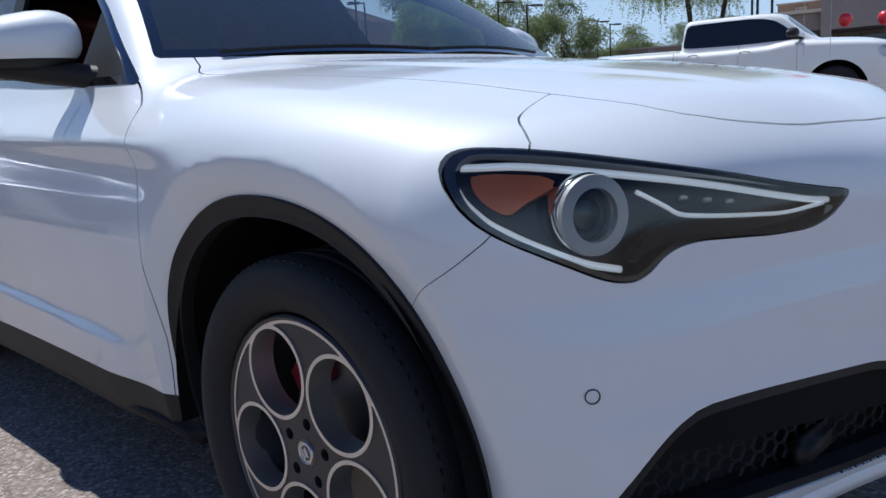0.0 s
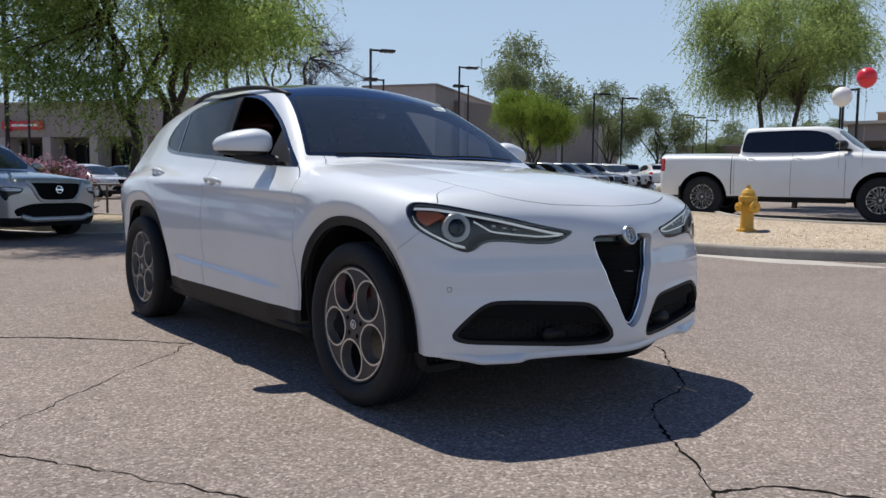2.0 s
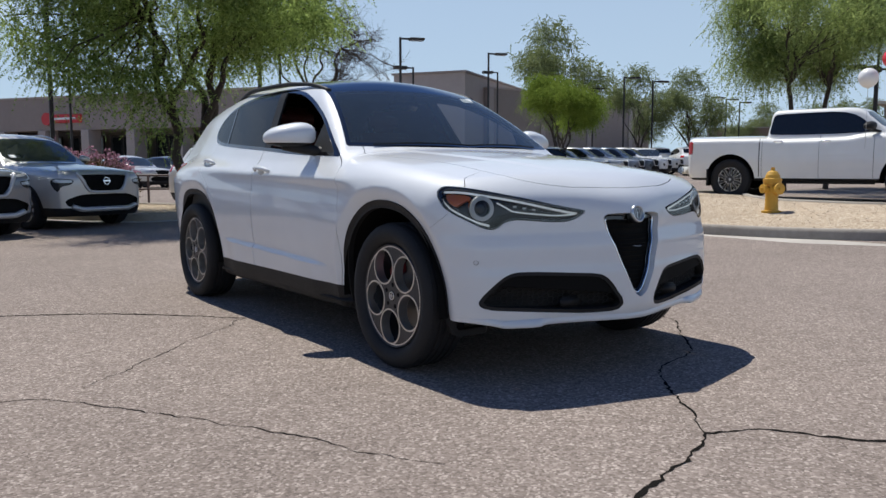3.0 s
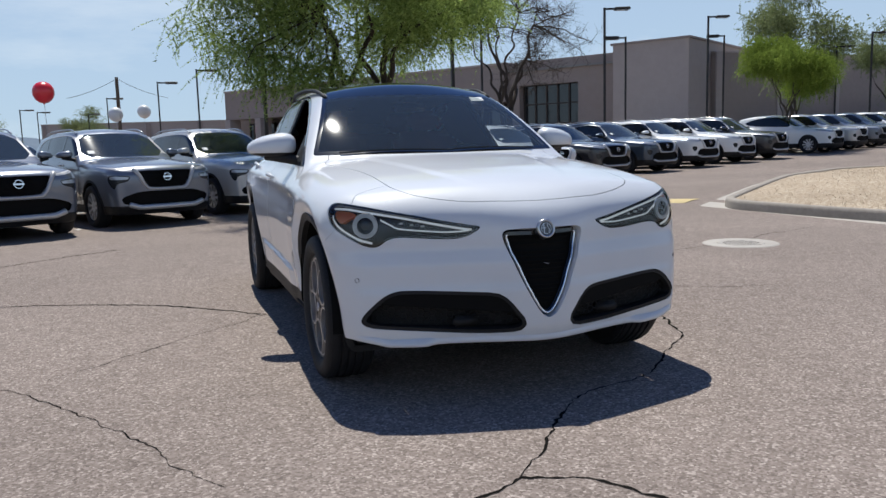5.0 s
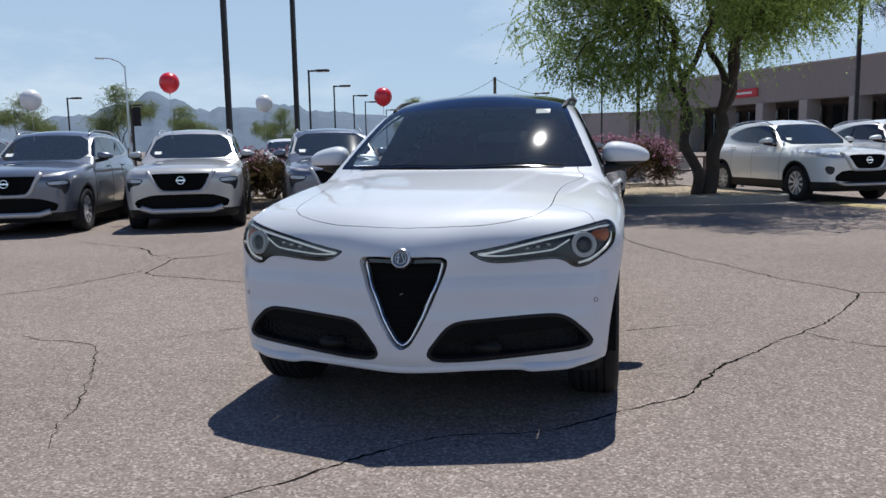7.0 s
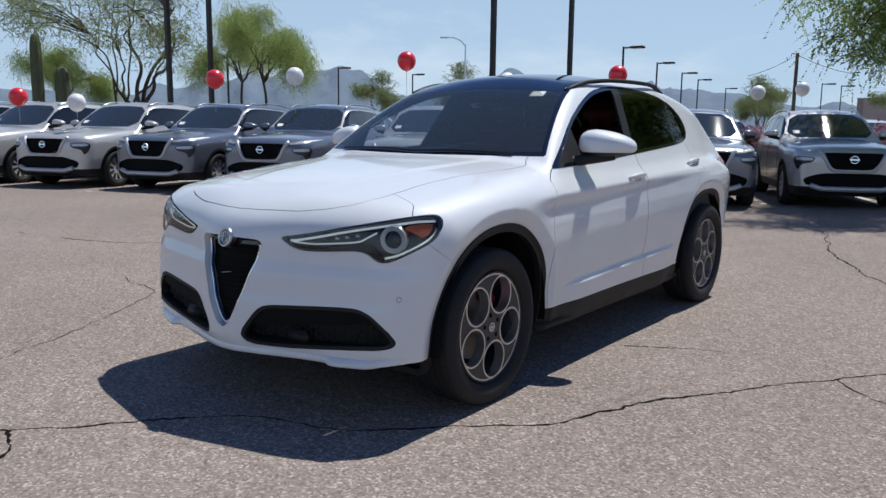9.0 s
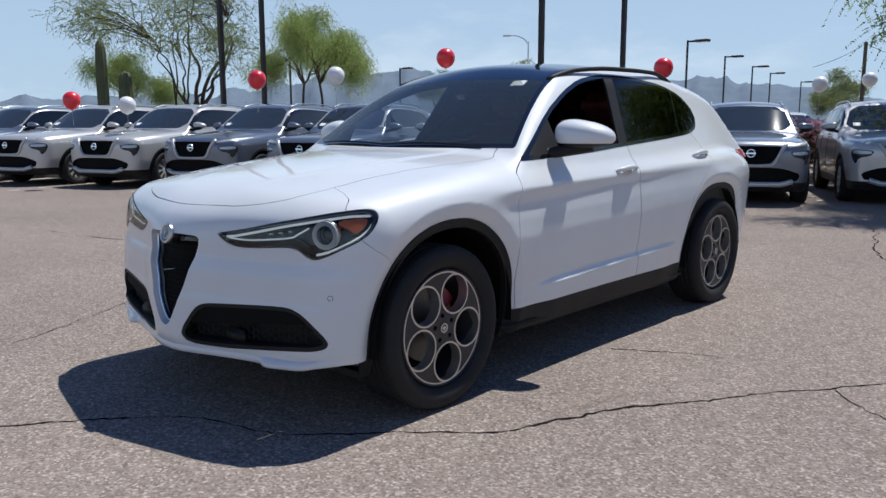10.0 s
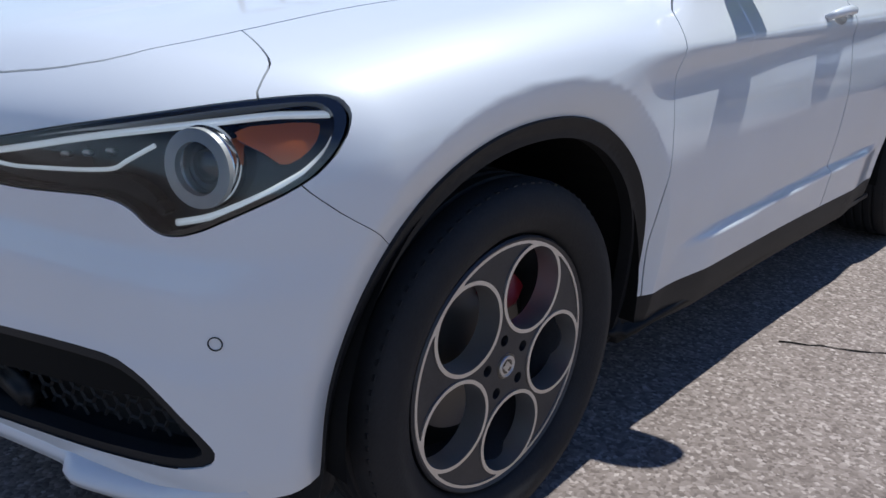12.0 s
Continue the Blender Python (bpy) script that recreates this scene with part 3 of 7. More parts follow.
def mirror_shell(parent, sign, skin, x=0.945, y=1.02, z=1.165, k=1.0):
    """A door mirror: painted cap, black lower half and foot, and its glass."""
    def shell(lower):
        bm = bmesh.new()
        n, m = 28, 18
        rows = []
        for i in range(m + 1):
            t = math.pi * i / m
            row = []
            for j in range(n):
                a = 2 * math.pi * j / n
                cx, cy, cz = math.sin(t) * math.cos(a), math.sin(t) * math.sin(a), math.cos(t)
                e = lambda v, p: math.copysign(abs(v) ** p, v)
                px = e(cx, 0.8) * 0.128 * k
                py = e(cy, 0.85) * (0.095 if cy < 0 else 0.055) * k
                pz = e(cz, 0.8) * (0.070 if cz > 0 else 0.054) * k * (1.0 - 0.25 * (px / 0.128 / k))
                row.append(bm.verts.new((sign * (x + px), y + py + 0.25 * (px) * 1.0, z + pz - 0.06 * px)))
            rows.append(row)
        for i in range(m):
            for j in range(n):
                q = [rows[i][j], rows[i + 1][j], rows[i + 1][(j + 1) % n], rows[i][(j + 1) % n]]
                if len({tuple(round(c, 6) for c in v.co) for v in q}) > 2:
                    bm.faces.new(q)
        bmesh.ops.remove_doubles(bm, verts=bm.verts[:], dist=1e-4)
        kill = [f for f in bm.faces if (f.calc_center_median().z < z - 0.028 * k) != lower]
        bmesh.ops.delete(bm, geom=kill, context="FACES")
        bmesh.ops.recalc_face_normals(bm, faces=bm.faces[:])
        return bm

    cap = part("mirror", shell(False), skin, parent, smooth=True)
    part("lower_shell", shell(True), PLASTIC, cap, smooth=True)
    bm = bmesh.new()
    tube(bm, [(sign * (x - 0.19 * k), y - 0.22, z - 0.105), (sign * (x - 0.13 * k), y - 0.12, z - 0.085), (sign * (x - 0.05), y - 0.03, z - 0.062), (sign * (x + 0.04), y + 0.0, z - 0.05)], [0.024, 0.029, 0.033, 0.026], 12)
    part("foot", bm, PLASTIC, cap, smooth=True)
    return cap


def hero_car():
    car = tagged(new("parked_suv"), "white pearl compact SUV with black roof on the asphalt", "car")
    S, f = base_surface(HERO, 250, 320, 120, 34)
    ax = np.abs
    # wheel openings
    for y0 in (0.0, 2.818):
        _, S = cut(S, lambda x, y, z: np.maximum(hero_arch(y, z, y0) - 0.434, 0.55 - ax(x)))
    # black arch trims and lower cladding
    trims = []
    for y0 in (0.0, 2.818):
        t, S = cut(S, lambda x, y, z: np.maximum(hero_arch(y, z, y0) - 0.474, 0.62 - ax(x)))
        trims.append(t)
    lipz = pchip([(0, 0.275), (0.45, 0.28), (0.56, 0.275), (0.68, 0.275), (0.76, 0.292), (0.84, 0.302), (0.95, 0.302)])

    def under(x, y, z):
        return np.where(y < 0, z - lipz(ax(x)), np.where(y < 2.8, z - 0.352, z - 0.36))

    low, S = cut(S, under)
    # glass
    wsp = outline([(-0.762, 1.112), (-0.735, 1.1115), (-0.4, 1.110), (0, 1.108), (0.4, 1.110), (0.735, 1.1115), (0.762, 1.112), (0.754, 1.135), (0.592, 1.464), (0.578, 1.482), (0.55, 1.487), (0.3, 1.503), (0, 1.508), (-0.3, 1.503), (-0.55, 1.487), (-0.578, 1.482), (-0.592, 1.464), (-0.754, 1.135)], 1)
    front = lambda y: y - 1.42
    ws, S = cut(S, lambda x, y, z: np.maximum(np.maximum(inside(wsp, x, z), front(y)), 0.36 - y))
    ws_in, ws_ring = cut(ws, lambda x, y, z: inside(wsp, x, z) + 0.022)
    win = outline([(0.63, 1.052), (0.72, 1.056), (1.2, 1.072), (1.65, 1.102), (2.25, 1.136), (2.60, 1.160), (2.76, 1.19), (2.85, 1.26), (2.84, 1.34), (2.72, 1.425), (2.49, 1.483), (2.2, 1.512), (1.94, 1.522), (1.70, 1.514), (1.46, 1.478), (1.25, 1.408), (1.01, 1.298), (0.69, 1.09)], 1)
    side_f = lambda x, y, z: np.maximum(inside(win, y, z), 0.35 - ax(x))
    sw, S = cut(S, side_f)
    sw_in, sw_ring = cut(sw, lambda x, y, z: inside(win, y, z) + 0.02)
    pillar, sw_in = cut(sw_in, lambda x, y, z: ax(y - 1.66 - 0.37 * (z - 1.117)) - 0.048)
    sailp = outline([(0.60, 1.02), (0.99, 1.05), (0.99, 1.30), (0.60, 1.10)], 0)
    sail, sw_in = cut(sw_in, lambda x, y, z: inside(sailp, y, z))
    _, rear_glass_side = cut(sw_in, lambda x, y, z: y - 1.66 - 0.37 * (z - 1.117))
    # roof, hatch glass and tail lamps
    roofp = outline([(-0.545, 1.10), (0.545, 1.10), (0.56, 1.6), (0.53, 2.4), (0.46, 3.05), (-0.46, 3.05), (-0.53, 2.4), (-0.56, 1.6)], 1)
    roof, S = cut(S, lambda x, y, z: np.maximum(inside(roofp, x, y), 1.40 - z), 0.002)
    hatch, S = cut(S, lambda x, y, z: np.maximum(np.maximum(3.28 - y, 1.13 - z), np.maximum(z - 1.40, ax(x) - 0.52)))
    tl = outline([(3.42, 0.975), (3.5, 0.95), (4.2, 0.93), (4.2, 1.03), (3.5, 1.035), (3.43, 1.01)], 1)
    tail, S = cut(S, lambda x, y, z: np.maximum(inside(tl, y, z), 0.25 - ax(x)), 0.0015)
    # lamps, grille and intakes
    hl = outline([(0.283, 0.793), (0.34, 0.802), (0.434, 0.820), (0.543, 0.845), (0.634, 0.864), (0.709, 0.880), (0.769, 0.893), (0.816, 0.902), (0.846, 0.906), (0.861, 0.905), (0.874, 0.898), (0.887, 0.884), (0.896, 0.862), (0.897, 0.834), (0.887, 0.805), (0.867, 0.782), (0.832, 0.756), (0.793, 0.732), (0.762, 0.719), (0.732, 0.716), (0.708, 0.727), (0.686, 0.745), (0.66, 0.755), (0.62, 0.758), (0.547, 0.752), (0.47, 0.745), (0.385, 0.744), (0.335, 0.757), (0.297, 0.780)], 1)
    lamp, S = cut(S, lambda x, y, z: np.maximum(inside(hl, ax(x), z), y - 0.05), 0.0015)
    gp = outline([(-0.168, 0.778), (0.168, 0.778), (0.197, 0.762), (0.192, 0.725), (0.15, 0.615), (0.095, 0.49), (0.04, 0.398), (0.0, 0.376), (-0.04, 0.398), (-0.095, 0.49), (-0.15, 0.615), (-0.192, 0.725), (-0.197, 0.762)], 1)
    grille, S = cut(S, lambda x, y, z: np.maximum(inside(gp, x, z), y))
    fp = outline([(0.098, 0.362), (0.135, 0.320), (0.30, 0.318), (0.47, 0.333), (0.64, 0.349), (0.75, 0.358), (0.797, 0.372), (0.808, 0.395), (0.788, 0.430), (0.745, 0.474), (0.705, 0.507), (0.655, 0.526), (0.56, 0.525), (0.38, 0.513), (0.235, 0.503), (0.185, 0.475)], 1)
    fog, S = cut(S, lambda x, y, z: np.maximum(inside(fp, ax(x), z), y))
    # painted panels
    half = [(0.1, -0.669), (0.2, -0.651), (0.33, -0.622), (0.455, -0.576), (0.55, -0.522), (0.596, -0.45), (0.610, -0.36), (0.613, -0.15), (0.628, 0.09), (0.672, 0.28), (0.712, 0.45), (0.722, 0.52), (0.712, 0.58), (0.68, 0.62), (0.67, 0.8)]
    hp = outline([(0, -0.676)] + half + [(-a, b) for a, b in half[::-1]], 1)
    hood, S = cut(S, lambda x, y, z: np.maximum(np.maximum(inside(hp, x, y), 0.78 - z), y - 0.82), 0.0019)
    bs = pchip([(0.2, -0.20), (0.60, -0.22), (0.70, -0.325), (0.76, -0.409), (0.80, -0.447), (0.85, -0.462), (0.902, -0.456), (0.925, -0.432), (0.95, -0.386), (1.0, -0.30)])
    bumper, S = cut(S, lambda x, y, z: y - bs(z), 0.0011)
    fd = outline([(0.545, 0.30), (0.51, 0.5), (0.495, 0.7), (0.50, 0.88), (0.545, 1.0), (0.64, 1.055), (0.80, 1.075), (1.690, 1.11), (1.690, 0.30)], 0)
    rd = outline([(1.696, 0.30), (1.696, 1.11), (2.66, 1.17), (2.73, 1.08), (2.68, 0.98), (2.52, 0.89), (2.36, 0.77), (2.28, 0.58), (2.27, 0.30)], 0)
    doors = []
    for poly in (fd, rd):
        dd, S = cut(S, lambda x, y, z: np.maximum(inside(poly, y, z), 0.5 - ax(x)), 0.0018)
        doors.append(dd)

    def halves(m):
        return [(1, keep(m, lambda x, y, z: -x)), (-1, keep(m, lambda x, y, z: x))]

    panel("body_shell", S, WHITE, car)
    panel("hood", hood, WHITE, car)
    panel("front_bumper", bumper, WHITE, car)
    panel("roof_panel", roof, ROOF_GLASS, car, "glossy black roof")
    panel("hatch_glass", hatch, TINTED, car)
    panel("windscreen", ws_in, GLASS, car, depth=0).visible_shadow = False
    panel("windscreen_border", ws_ring, GLOSS, car)
    panel("underbody", keep(low, lambda x, y, z: -0.30 - y), PLASTIC, car, "black plastic lower cladding")
    bm = bmesh.new()
    ring = [bm.verts.new((x, y, 0.292)) for x, y in ((-0.56, -0.52), (0, -0.66), (0.56, -0.52), (0.60, -0.2), (0.60, 0.6), (-0.60, 0.6), (-0.60, -0.2))]
    bm.faces.new(ring)
    bmesh.ops.solidify(bm, geom=bm.faces[:], thickness=0.012)
    part("splash_guard", bm, BLACK, car)
    for sgn, m in halves(tail):
        panel("tail_lamp", offset(m, 0.004), TAIL_RED, car)
    for t in trims:
        for sgn, m in halves(t):
            panel("arch_trim", offset(m, 0.006), PLASTIC, car, "black plastic wheel arch trim", 0.03)
    for dd in doors:
        for sgn, m in halves(dd):
            door = panel("door", m, WHITE, car)
            front_door = m[0][:, 1].min() < 1
            hy, hz = (1.55, 0.972) if front_door else (2.57, 1.024)
            p, n = on_side(f, np.linspace(hy - 0.115, hy + 0.115, 9), np.full(9, hz) + np.linspace(-0.004, 0.004, 9), sgn, 0.0)
            lift = 0.030 * np.sin(np.linspace(0, np.pi, 9)) ** 0.5
            bm = bmesh.new()
            tube(bm, [tuple(a + b * l) for a, b, l in zip(p, n, lift)], [0.009, 0.012, 0.014, 0.015, 0.015, 0.015, 0.014, 0.012, 0.009], 10)
            part("handle", bm, WHITE, door, smooth=True)
            cup, _ = on_side(f, [hy], [hz - 0.012], sgn, -0.002)
            bm = bmesh.new()
            bmesh.ops.create_uvsphere(bm, u_segments=18, v_segments=10, radius=1)
            for v in bm.verts:
                v.co = Vector(cup[0]) + Vector((v.co.x * 0.006, v.co.y * 0.055, v.co.z * 0.024))
            part("handle_recess", bm, SILVER, door, smooth=True)
    for sgn, m in halves(sw_ring):
        panel("window_trim", offset(m, 0.002), GLOSS, car)
    for sgn, m in halves(sail):
        panel("mirror_sail", m, PLASTIC, car, "black corner panel under the mirror")
    for sgn, m in halves(pillar):
        panel("door_pillar", m, PLASTIC, car, "black pillar trim")
    for sgn, m in halves(rear_glass_side):
        panel("side_window", m, TINTED, car, "dark tinted rear side window", 0)
        v = keep(m, lambda x, y, z: ax(y - 2.42 - 0.50 * (z - 1.1)) - 0.010)
        panel("window_divider", offset(v, 0.003), GLOSS, car, depth=0.004)
    # cabin lining and furniture
    L, _ = base_surface(HERO, 60, 80, 20, 16)
    L = keep(L, lambda x, y, z: np.maximum(np.maximum(0.62 - y, 0.40 - z), y - 3.5))
    for fld in (lambda x, y, z: np.maximum(np.maximum(inside(wsp, x, z) - 0.01, front(y)), 0.36 - y), lambda x, y, z: np.maximum(inside(win, y, z), 0.35 - ax(x)), lambda x, y, z: np.maximum(np.maximum(3.28 - y, 1.13 - z), np.maximum(z - 1.40, ax(x) - 0.52))):
        _, L = cut(L, fld)
    panel("cabin_lining", offset(L, -0.045), CABIN, car, depth=0)
    bm = bmesh.new()
    box(bm, -0.74, 0.74, 0.70, 3.3, 0.42, 0.46)
    part("cabin_floor", bm, CABIN, car)
    bm = bmesh.new()
    box(bm, -0.72, 0.72, 0.60, 1.18, 0.62, 0.995)
    for v in bm.verts:
        if v.co.y < 0.7 and v.co.z > 0.9:
            v.co.z = 1.04
    bevelled(bm, 0.05, 4)
    part("dashboard", bm, CABIN, car, smooth=True)
    wheel_m = Matrix.Translation((0.36, 1.26, 0.98)) @ Matrix.Rotation(radians(-65), 4, "X")
    bm = bmesh.new()
    tube(bm, [wheel_m @ Vector((0.185 * math.cos(t), 0.185 * math.sin(t), 0)) for t in np.linspace(0, 2 * math.pi, 40, endpoint=False)], 0.016, 8, True)
    sw_ob = part("steering_wheel", bm, CABIN, car, smooth=True)
    bm = bmesh.new()
    for a in (0, 180, 270):
        t = radians(a)
        tube(bm, [wheel_m @ Vector((0, 0, 0.0)), wheel_m @ Vector((0.18 * math.cos(t), 0.18 * math.sin(t), 0))], 0.018, 6)
    lathe(bm, [(0.001, -0.02), (0.055, -0.02), (0.06, 0.0), (0.05, 0.02), (0.001, 0.025)], 20, wheel_m)
    part("spokes", bm, CABIN, sw_ob, smooth=True)

    def seat(sx, y0, wide):
        bm = bmesh.new()
        box(bm, sx - wide, sx + wide, y0 - 0.52, y0, 0.60, 0.78)
        bevelled(bm, 0.06, 3)
        s = part("seat", bm, SEAT_RED, car, "dark red leather seat", True)
        bm = bmesh.new()
        box(bm, sx - wide, sx + wide, y0 - 0.09, y0 + 0.09, 0.70, 1.28, Matrix.Translation((0, y0, 0.7)) @ Matrix.Rotation(radians(-16), 4, "X") @ Matrix.Translation((0, -y0, -0.7)))
        bevelled(bm, 0.06, 3)
        part("backrest", bm, SEAT_RED, s, smooth=True)
        for hx in ((sx,) if wide < 0.4 else (-0.4, 0.4)):
            bm = bmesh.new()
            box(bm, hx - 0.13, hx + 0.13, y0 + 0.11, y0 + 0.22, 1.27, 1.43)
            bevelled(bm, 0.045, 3)
            part("headrest", bm, SEAT_RED, s, smooth=True)

    seat(-0.37, 1.95, 0.26)
    seat(0.37, 1.95, 0.26)
    seat(0.0, 2.75, 0.62)
    bm = bmesh.new()
    box(bm, -0.12, 0.12, 1.24, 1.275, 1.375, 1.435)
    bevelled(bm, 0.02, 3)
    part("rear_view_mirror", bm, GLOSS, car, smooth=True)
    bm = bmesh.new()
    box(bm, -0.055, 0.055, 1.20, 1.32, 1.44, 1.48)
    bevelled(bm, 0.012, 2)
    part("camera_housing", bm, GLOSS, car)
    sp = solve_rays(f, np.array([[0.44, 2.2, 1.452]]), np.array([[0.0, -1.0, 0.0]]), 2.2)[0]
    bm = bmesh.new()
    box(bm, -0.045, 0.045, -0.002, 0.002, -0.025, 0.025, Matrix.Translation((sp[0], sp[1] + 0.012, sp[2])) @ Matrix.Rotation(radians(-57), 4, "X"))
    part("windscreen_sticker", bm, mat("sticker_white", (0.75, 0.76, 0.76), 0.6), car)
    # wipers
    for a, b in (((-0.62, 0.60), (0.02, 0.55)), ((-0.02, 0.53), (0.60, 0.62))):
        bm = bmesh.new()
        px = np.linspace(a[0], b[0], 10)
        pz = np.full(10, 1.118) + 0.01 * np.sin(np.linspace(0, np.pi, 10))
        o = np.stack([px, np.full(10, 2.0), pz], 1)
        p = solve_rays(f, o, np.tile([0.0, -1.0, 0.0], (10, 1)), 2.2)
        tube(bm, [tuple(q + np.array([0, -0.008, 0.006])) for q in p], 0.005, 6)
        part("wiper", bm, PLASTIC, car)
    # roof rails
    for sgn in (1, -1):
        yy = np.linspace(1.24, 2.75, 26)
        rail = []
        for y in yy:
            u = (y - 1.24) / 1.51
            zz = HERO["roof"](y) - 0.074 + 0.018 * min(1, 6 * u, 6 * (1 - u)) ** 0.7
            rail.append((sgn * (0.565 + 0.03 * math.sin(math.pi * u) - 0.06 * max(0, u - 0.6)), y, float(zz)))
        bm = bmesh.new()
        tube(bm, rail, 0.0135, 10)
        part("roof_rail", bm, PLASTIC, car, smooth=True)
    bm = bmesh.new()
    tube(bm, [(0.0, 3.02, 1.50), (0.0, 3.10, 1.53), (0, 3.16, 1.57)], [0.035, 0.022, 0.006], 10)
    part("antenna", bm, GLOSS, car, smooth=True)
    # head lamps
    for sgn, m in halves(lamp):
        cover = panel("headlamp", offset(m, 0.002), CLEAR, car, "clear headlamp with dark housing", 0)
        cover.visible_shadow = False
        part("housing", mesh("housing", tray(m, 0.05), LAMP_DARK), None, cover)
        border = keep(m, lambda x, y, z: -inside(hl, ax(x), z) - 0.008)
        panel("border", offset(border, 0.0005), GLOSS, cover, depth=0.02)

        def bar(pts, r, depth, name, material, width=None):
            q = np.array(pts, float)
            t = np.linspace(0, 1, len(q))
            tt = np.linspace(0, 1, 40)
            xs, zs = pchip(list(zip(t, q[:, 0])))(tt), pchip(list(zip(t, q[:, 1])))(tt)
            p, n = on_front(f, xs * sgn, zs, -depth)
            bm = bmesh.new()
            tube(bm, [tuple(a) for a in p], r, 8)
            part(name, bm, material, cover, smooth=True)

        bar([(0.879, 0.889), (0.838, 0.889), (0.73, 0.870), (0.64, 0.850), (0.553, 0.830), (0.442, 0.803), (0.36, 0.786), (0.322, 0.781)], 0.0054, 0.016, "light_strip", DRL)
        bar([(0.881, 0.888), (0.889, 0.869), (0.891, 0.845), (0.882, 0.815), (0.861, 0.790), (0.826, 0.764), (0.787, 0.745), (0.745, 0.733)], 0.0054, 0.016, "light_strip", DRL)
        bar([(0.705, 0.838), (0.665, 0.812), (0.640, 0.797), (0.60, 0.790), (0.5, 0.779), (0.42, 0.773), (0.335, 0.777)], 0.0035, 0.014, "inner_strip", DRL)
        c, n = on_front(f, [0.775 * sgn], [0.818], -0.045)
        c = Vector(c[0])
        aim = Vector((0.35 * sgn, -1, 0.05)).normalized()
        m4 = Matrix.Translation(c) @ aim.to_track_quat("Z", "Y").to_matrix().to_4x4()
        bm = bmesh.new()
        lathe(bm, [(0.040, -0.02), (0.038, 0.018), (0.052, 0.024), (0.058, 0.018), (0.058, -0.03), (0.040, -0.03)], 40, m4, True)
        bmesh.ops.recalc_face_normals(bm, faces=bm.faces[:])
        part("lamp_shroud", bm, CHROME, cover, smooth=True)
        bm = bmesh.new()
        lathe(bm, [(0.036, 0.020), (0.037, 0.030), (0.055, 0.030), (0.056, 0.022)], 40, m4, True)
        bmesh.ops.recalc_face_normals(bm, faces=bm.faces[:])
        part("lamp_ring", bm, LAMP_RING, cover, "pale grey ring round the lens")
        bm = bmesh.new()
        lathe(bm, [(0.040, -0.01), (0.033, 0.006), (0.020, 0.016), (0.001, 0.02)], 32, m4)
        part("projector_lens", bm, ROOF_GLASS, cover, smooth=True)
        for lx, lz in ((0.53, 0.803), (0.575, 0.811), (0.62, 0.820)):
            c2, _ = on_front(f, [lx * sgn], [lz], -0.026)
            bm = bmesh.new()
            box(bm, -0.009, 0.009, -0.004, 0.004, -0.008, 0.004, Matrix.Translation(Vector(c2[0])) @ aim.to_track_quat("Z", "Y").to_matrix().to_4x4())
            bevelled(bm, 0.003, 1)
            part("led_module", bm, SATIN, cover)
        am = outline([(0.800, 0.862), (0.812, 0.874), (0.850, 0.879), (0.872, 0.878), (0.880, 0.858), (0.877, 0.834), (0.862, 0.818), (0.840, 0.838)], 0)
        amb = keep(m, lambda x, y, z: inside(am, ax(x), z))
        panel("reflector", offset(amb, -0.016), AMBER, cover, "amber side reflector", 0.02)
        bez = outline([(0.33, 0.772), (0.40, 0.757), (0.5, 0.757), (0.62, 0.764), (0.69, 0.756), (0.715, 0.736), (0.735, 0.735), (0.70, 0.772), (0.655, 0.790), (0.60, 0.784), (0.5, 0.773), (0.42, 0.768)], 1)
        bz = keep(m, lambda x, y, z: inside(bez, ax(x), z))
        panel("lower_bezel", offset(bz, -0.02), PLASTIC, cover, depth=0.02)
    # grille
    deep = rim(grille, 0.055)
    gr = part("grille", mesh("grille", compact(deep[0], deep[1], deep[2][len(grille[2]):]), WHITE), None, car, "triangular front grille with chrome surround")
    panel("mesh_panel", offset(grille, -0.05), BLACK, gr, depth=0)
    q = outline([(-0.155, 0.760), (0.155, 0.760), (0.178, 0.748), (0.17, 0.715), (0.13, 0.605), (0.078, 0.485), (0.03, 0.41), (0.0, 0.392), (-0.03, 0.41), (-0.078, 0.485), (-0.13, 0.605), (-0.17, 0.715), (-0.178, 0.748)], 2)
    p, n = on_front(f, q[:, 0], q[:, 1], -0.026)
    low_v = q[:, 1] < 0.752
    start = int(np.argmax(low_v & ~np.roll(low_v, 1)))
    order = [(start + i) % len(q) for i in range(int(low_v.sum()))]
    bm = bmesh.new()
    tube(bm, [tuple(p[i]) for i in order], 0.0058, 8)
    part("chrome_surround", bm, CHROME, gr, smooth=True)
    pb, nb = on_front(f, q[:, 0] * 1.02, q[:, 1] * 0.998 + 0.001, -0.036)
    bm = bmesh.new()
    strip_frame(bm, [tuple(v) for v in pb], [tuple(v) for v in nb], 0.022, 0.004)
    part("inner_frame", bm, GLOSS, gr)
    for zz in np.arange(0.42, 0.76, 0.022):
        half = np.interp(zz, [0.39, 0.49, 0.61, 0.72, 0.76], [0.0, 0.075, 0.125, 0.165, 0.165])
        half -= 0.018
        if half < 0.02:
            continue
        xs = np.linspace(-half, half, 9)
        p, n = on_front(f, xs, np.full(9, zz), -0.042)
        bm = bmesh.new()
        tube(bm, [tuple(v) for v in p], 0.0035, 5)
        part("slat", bm, BLACK, gr)
    # round badge, drawn as plain shapes
    c, n = on_front(f, [0.0], [0.772], 0.004)
    c = Vector(c[0])
    m4 = Matrix.Translation(c) @ Vector((0, -1, 0.22)).normalized().to_track_quat("Z", "Y").to_matrix().to_4x4()
    bm = bmesh.new()
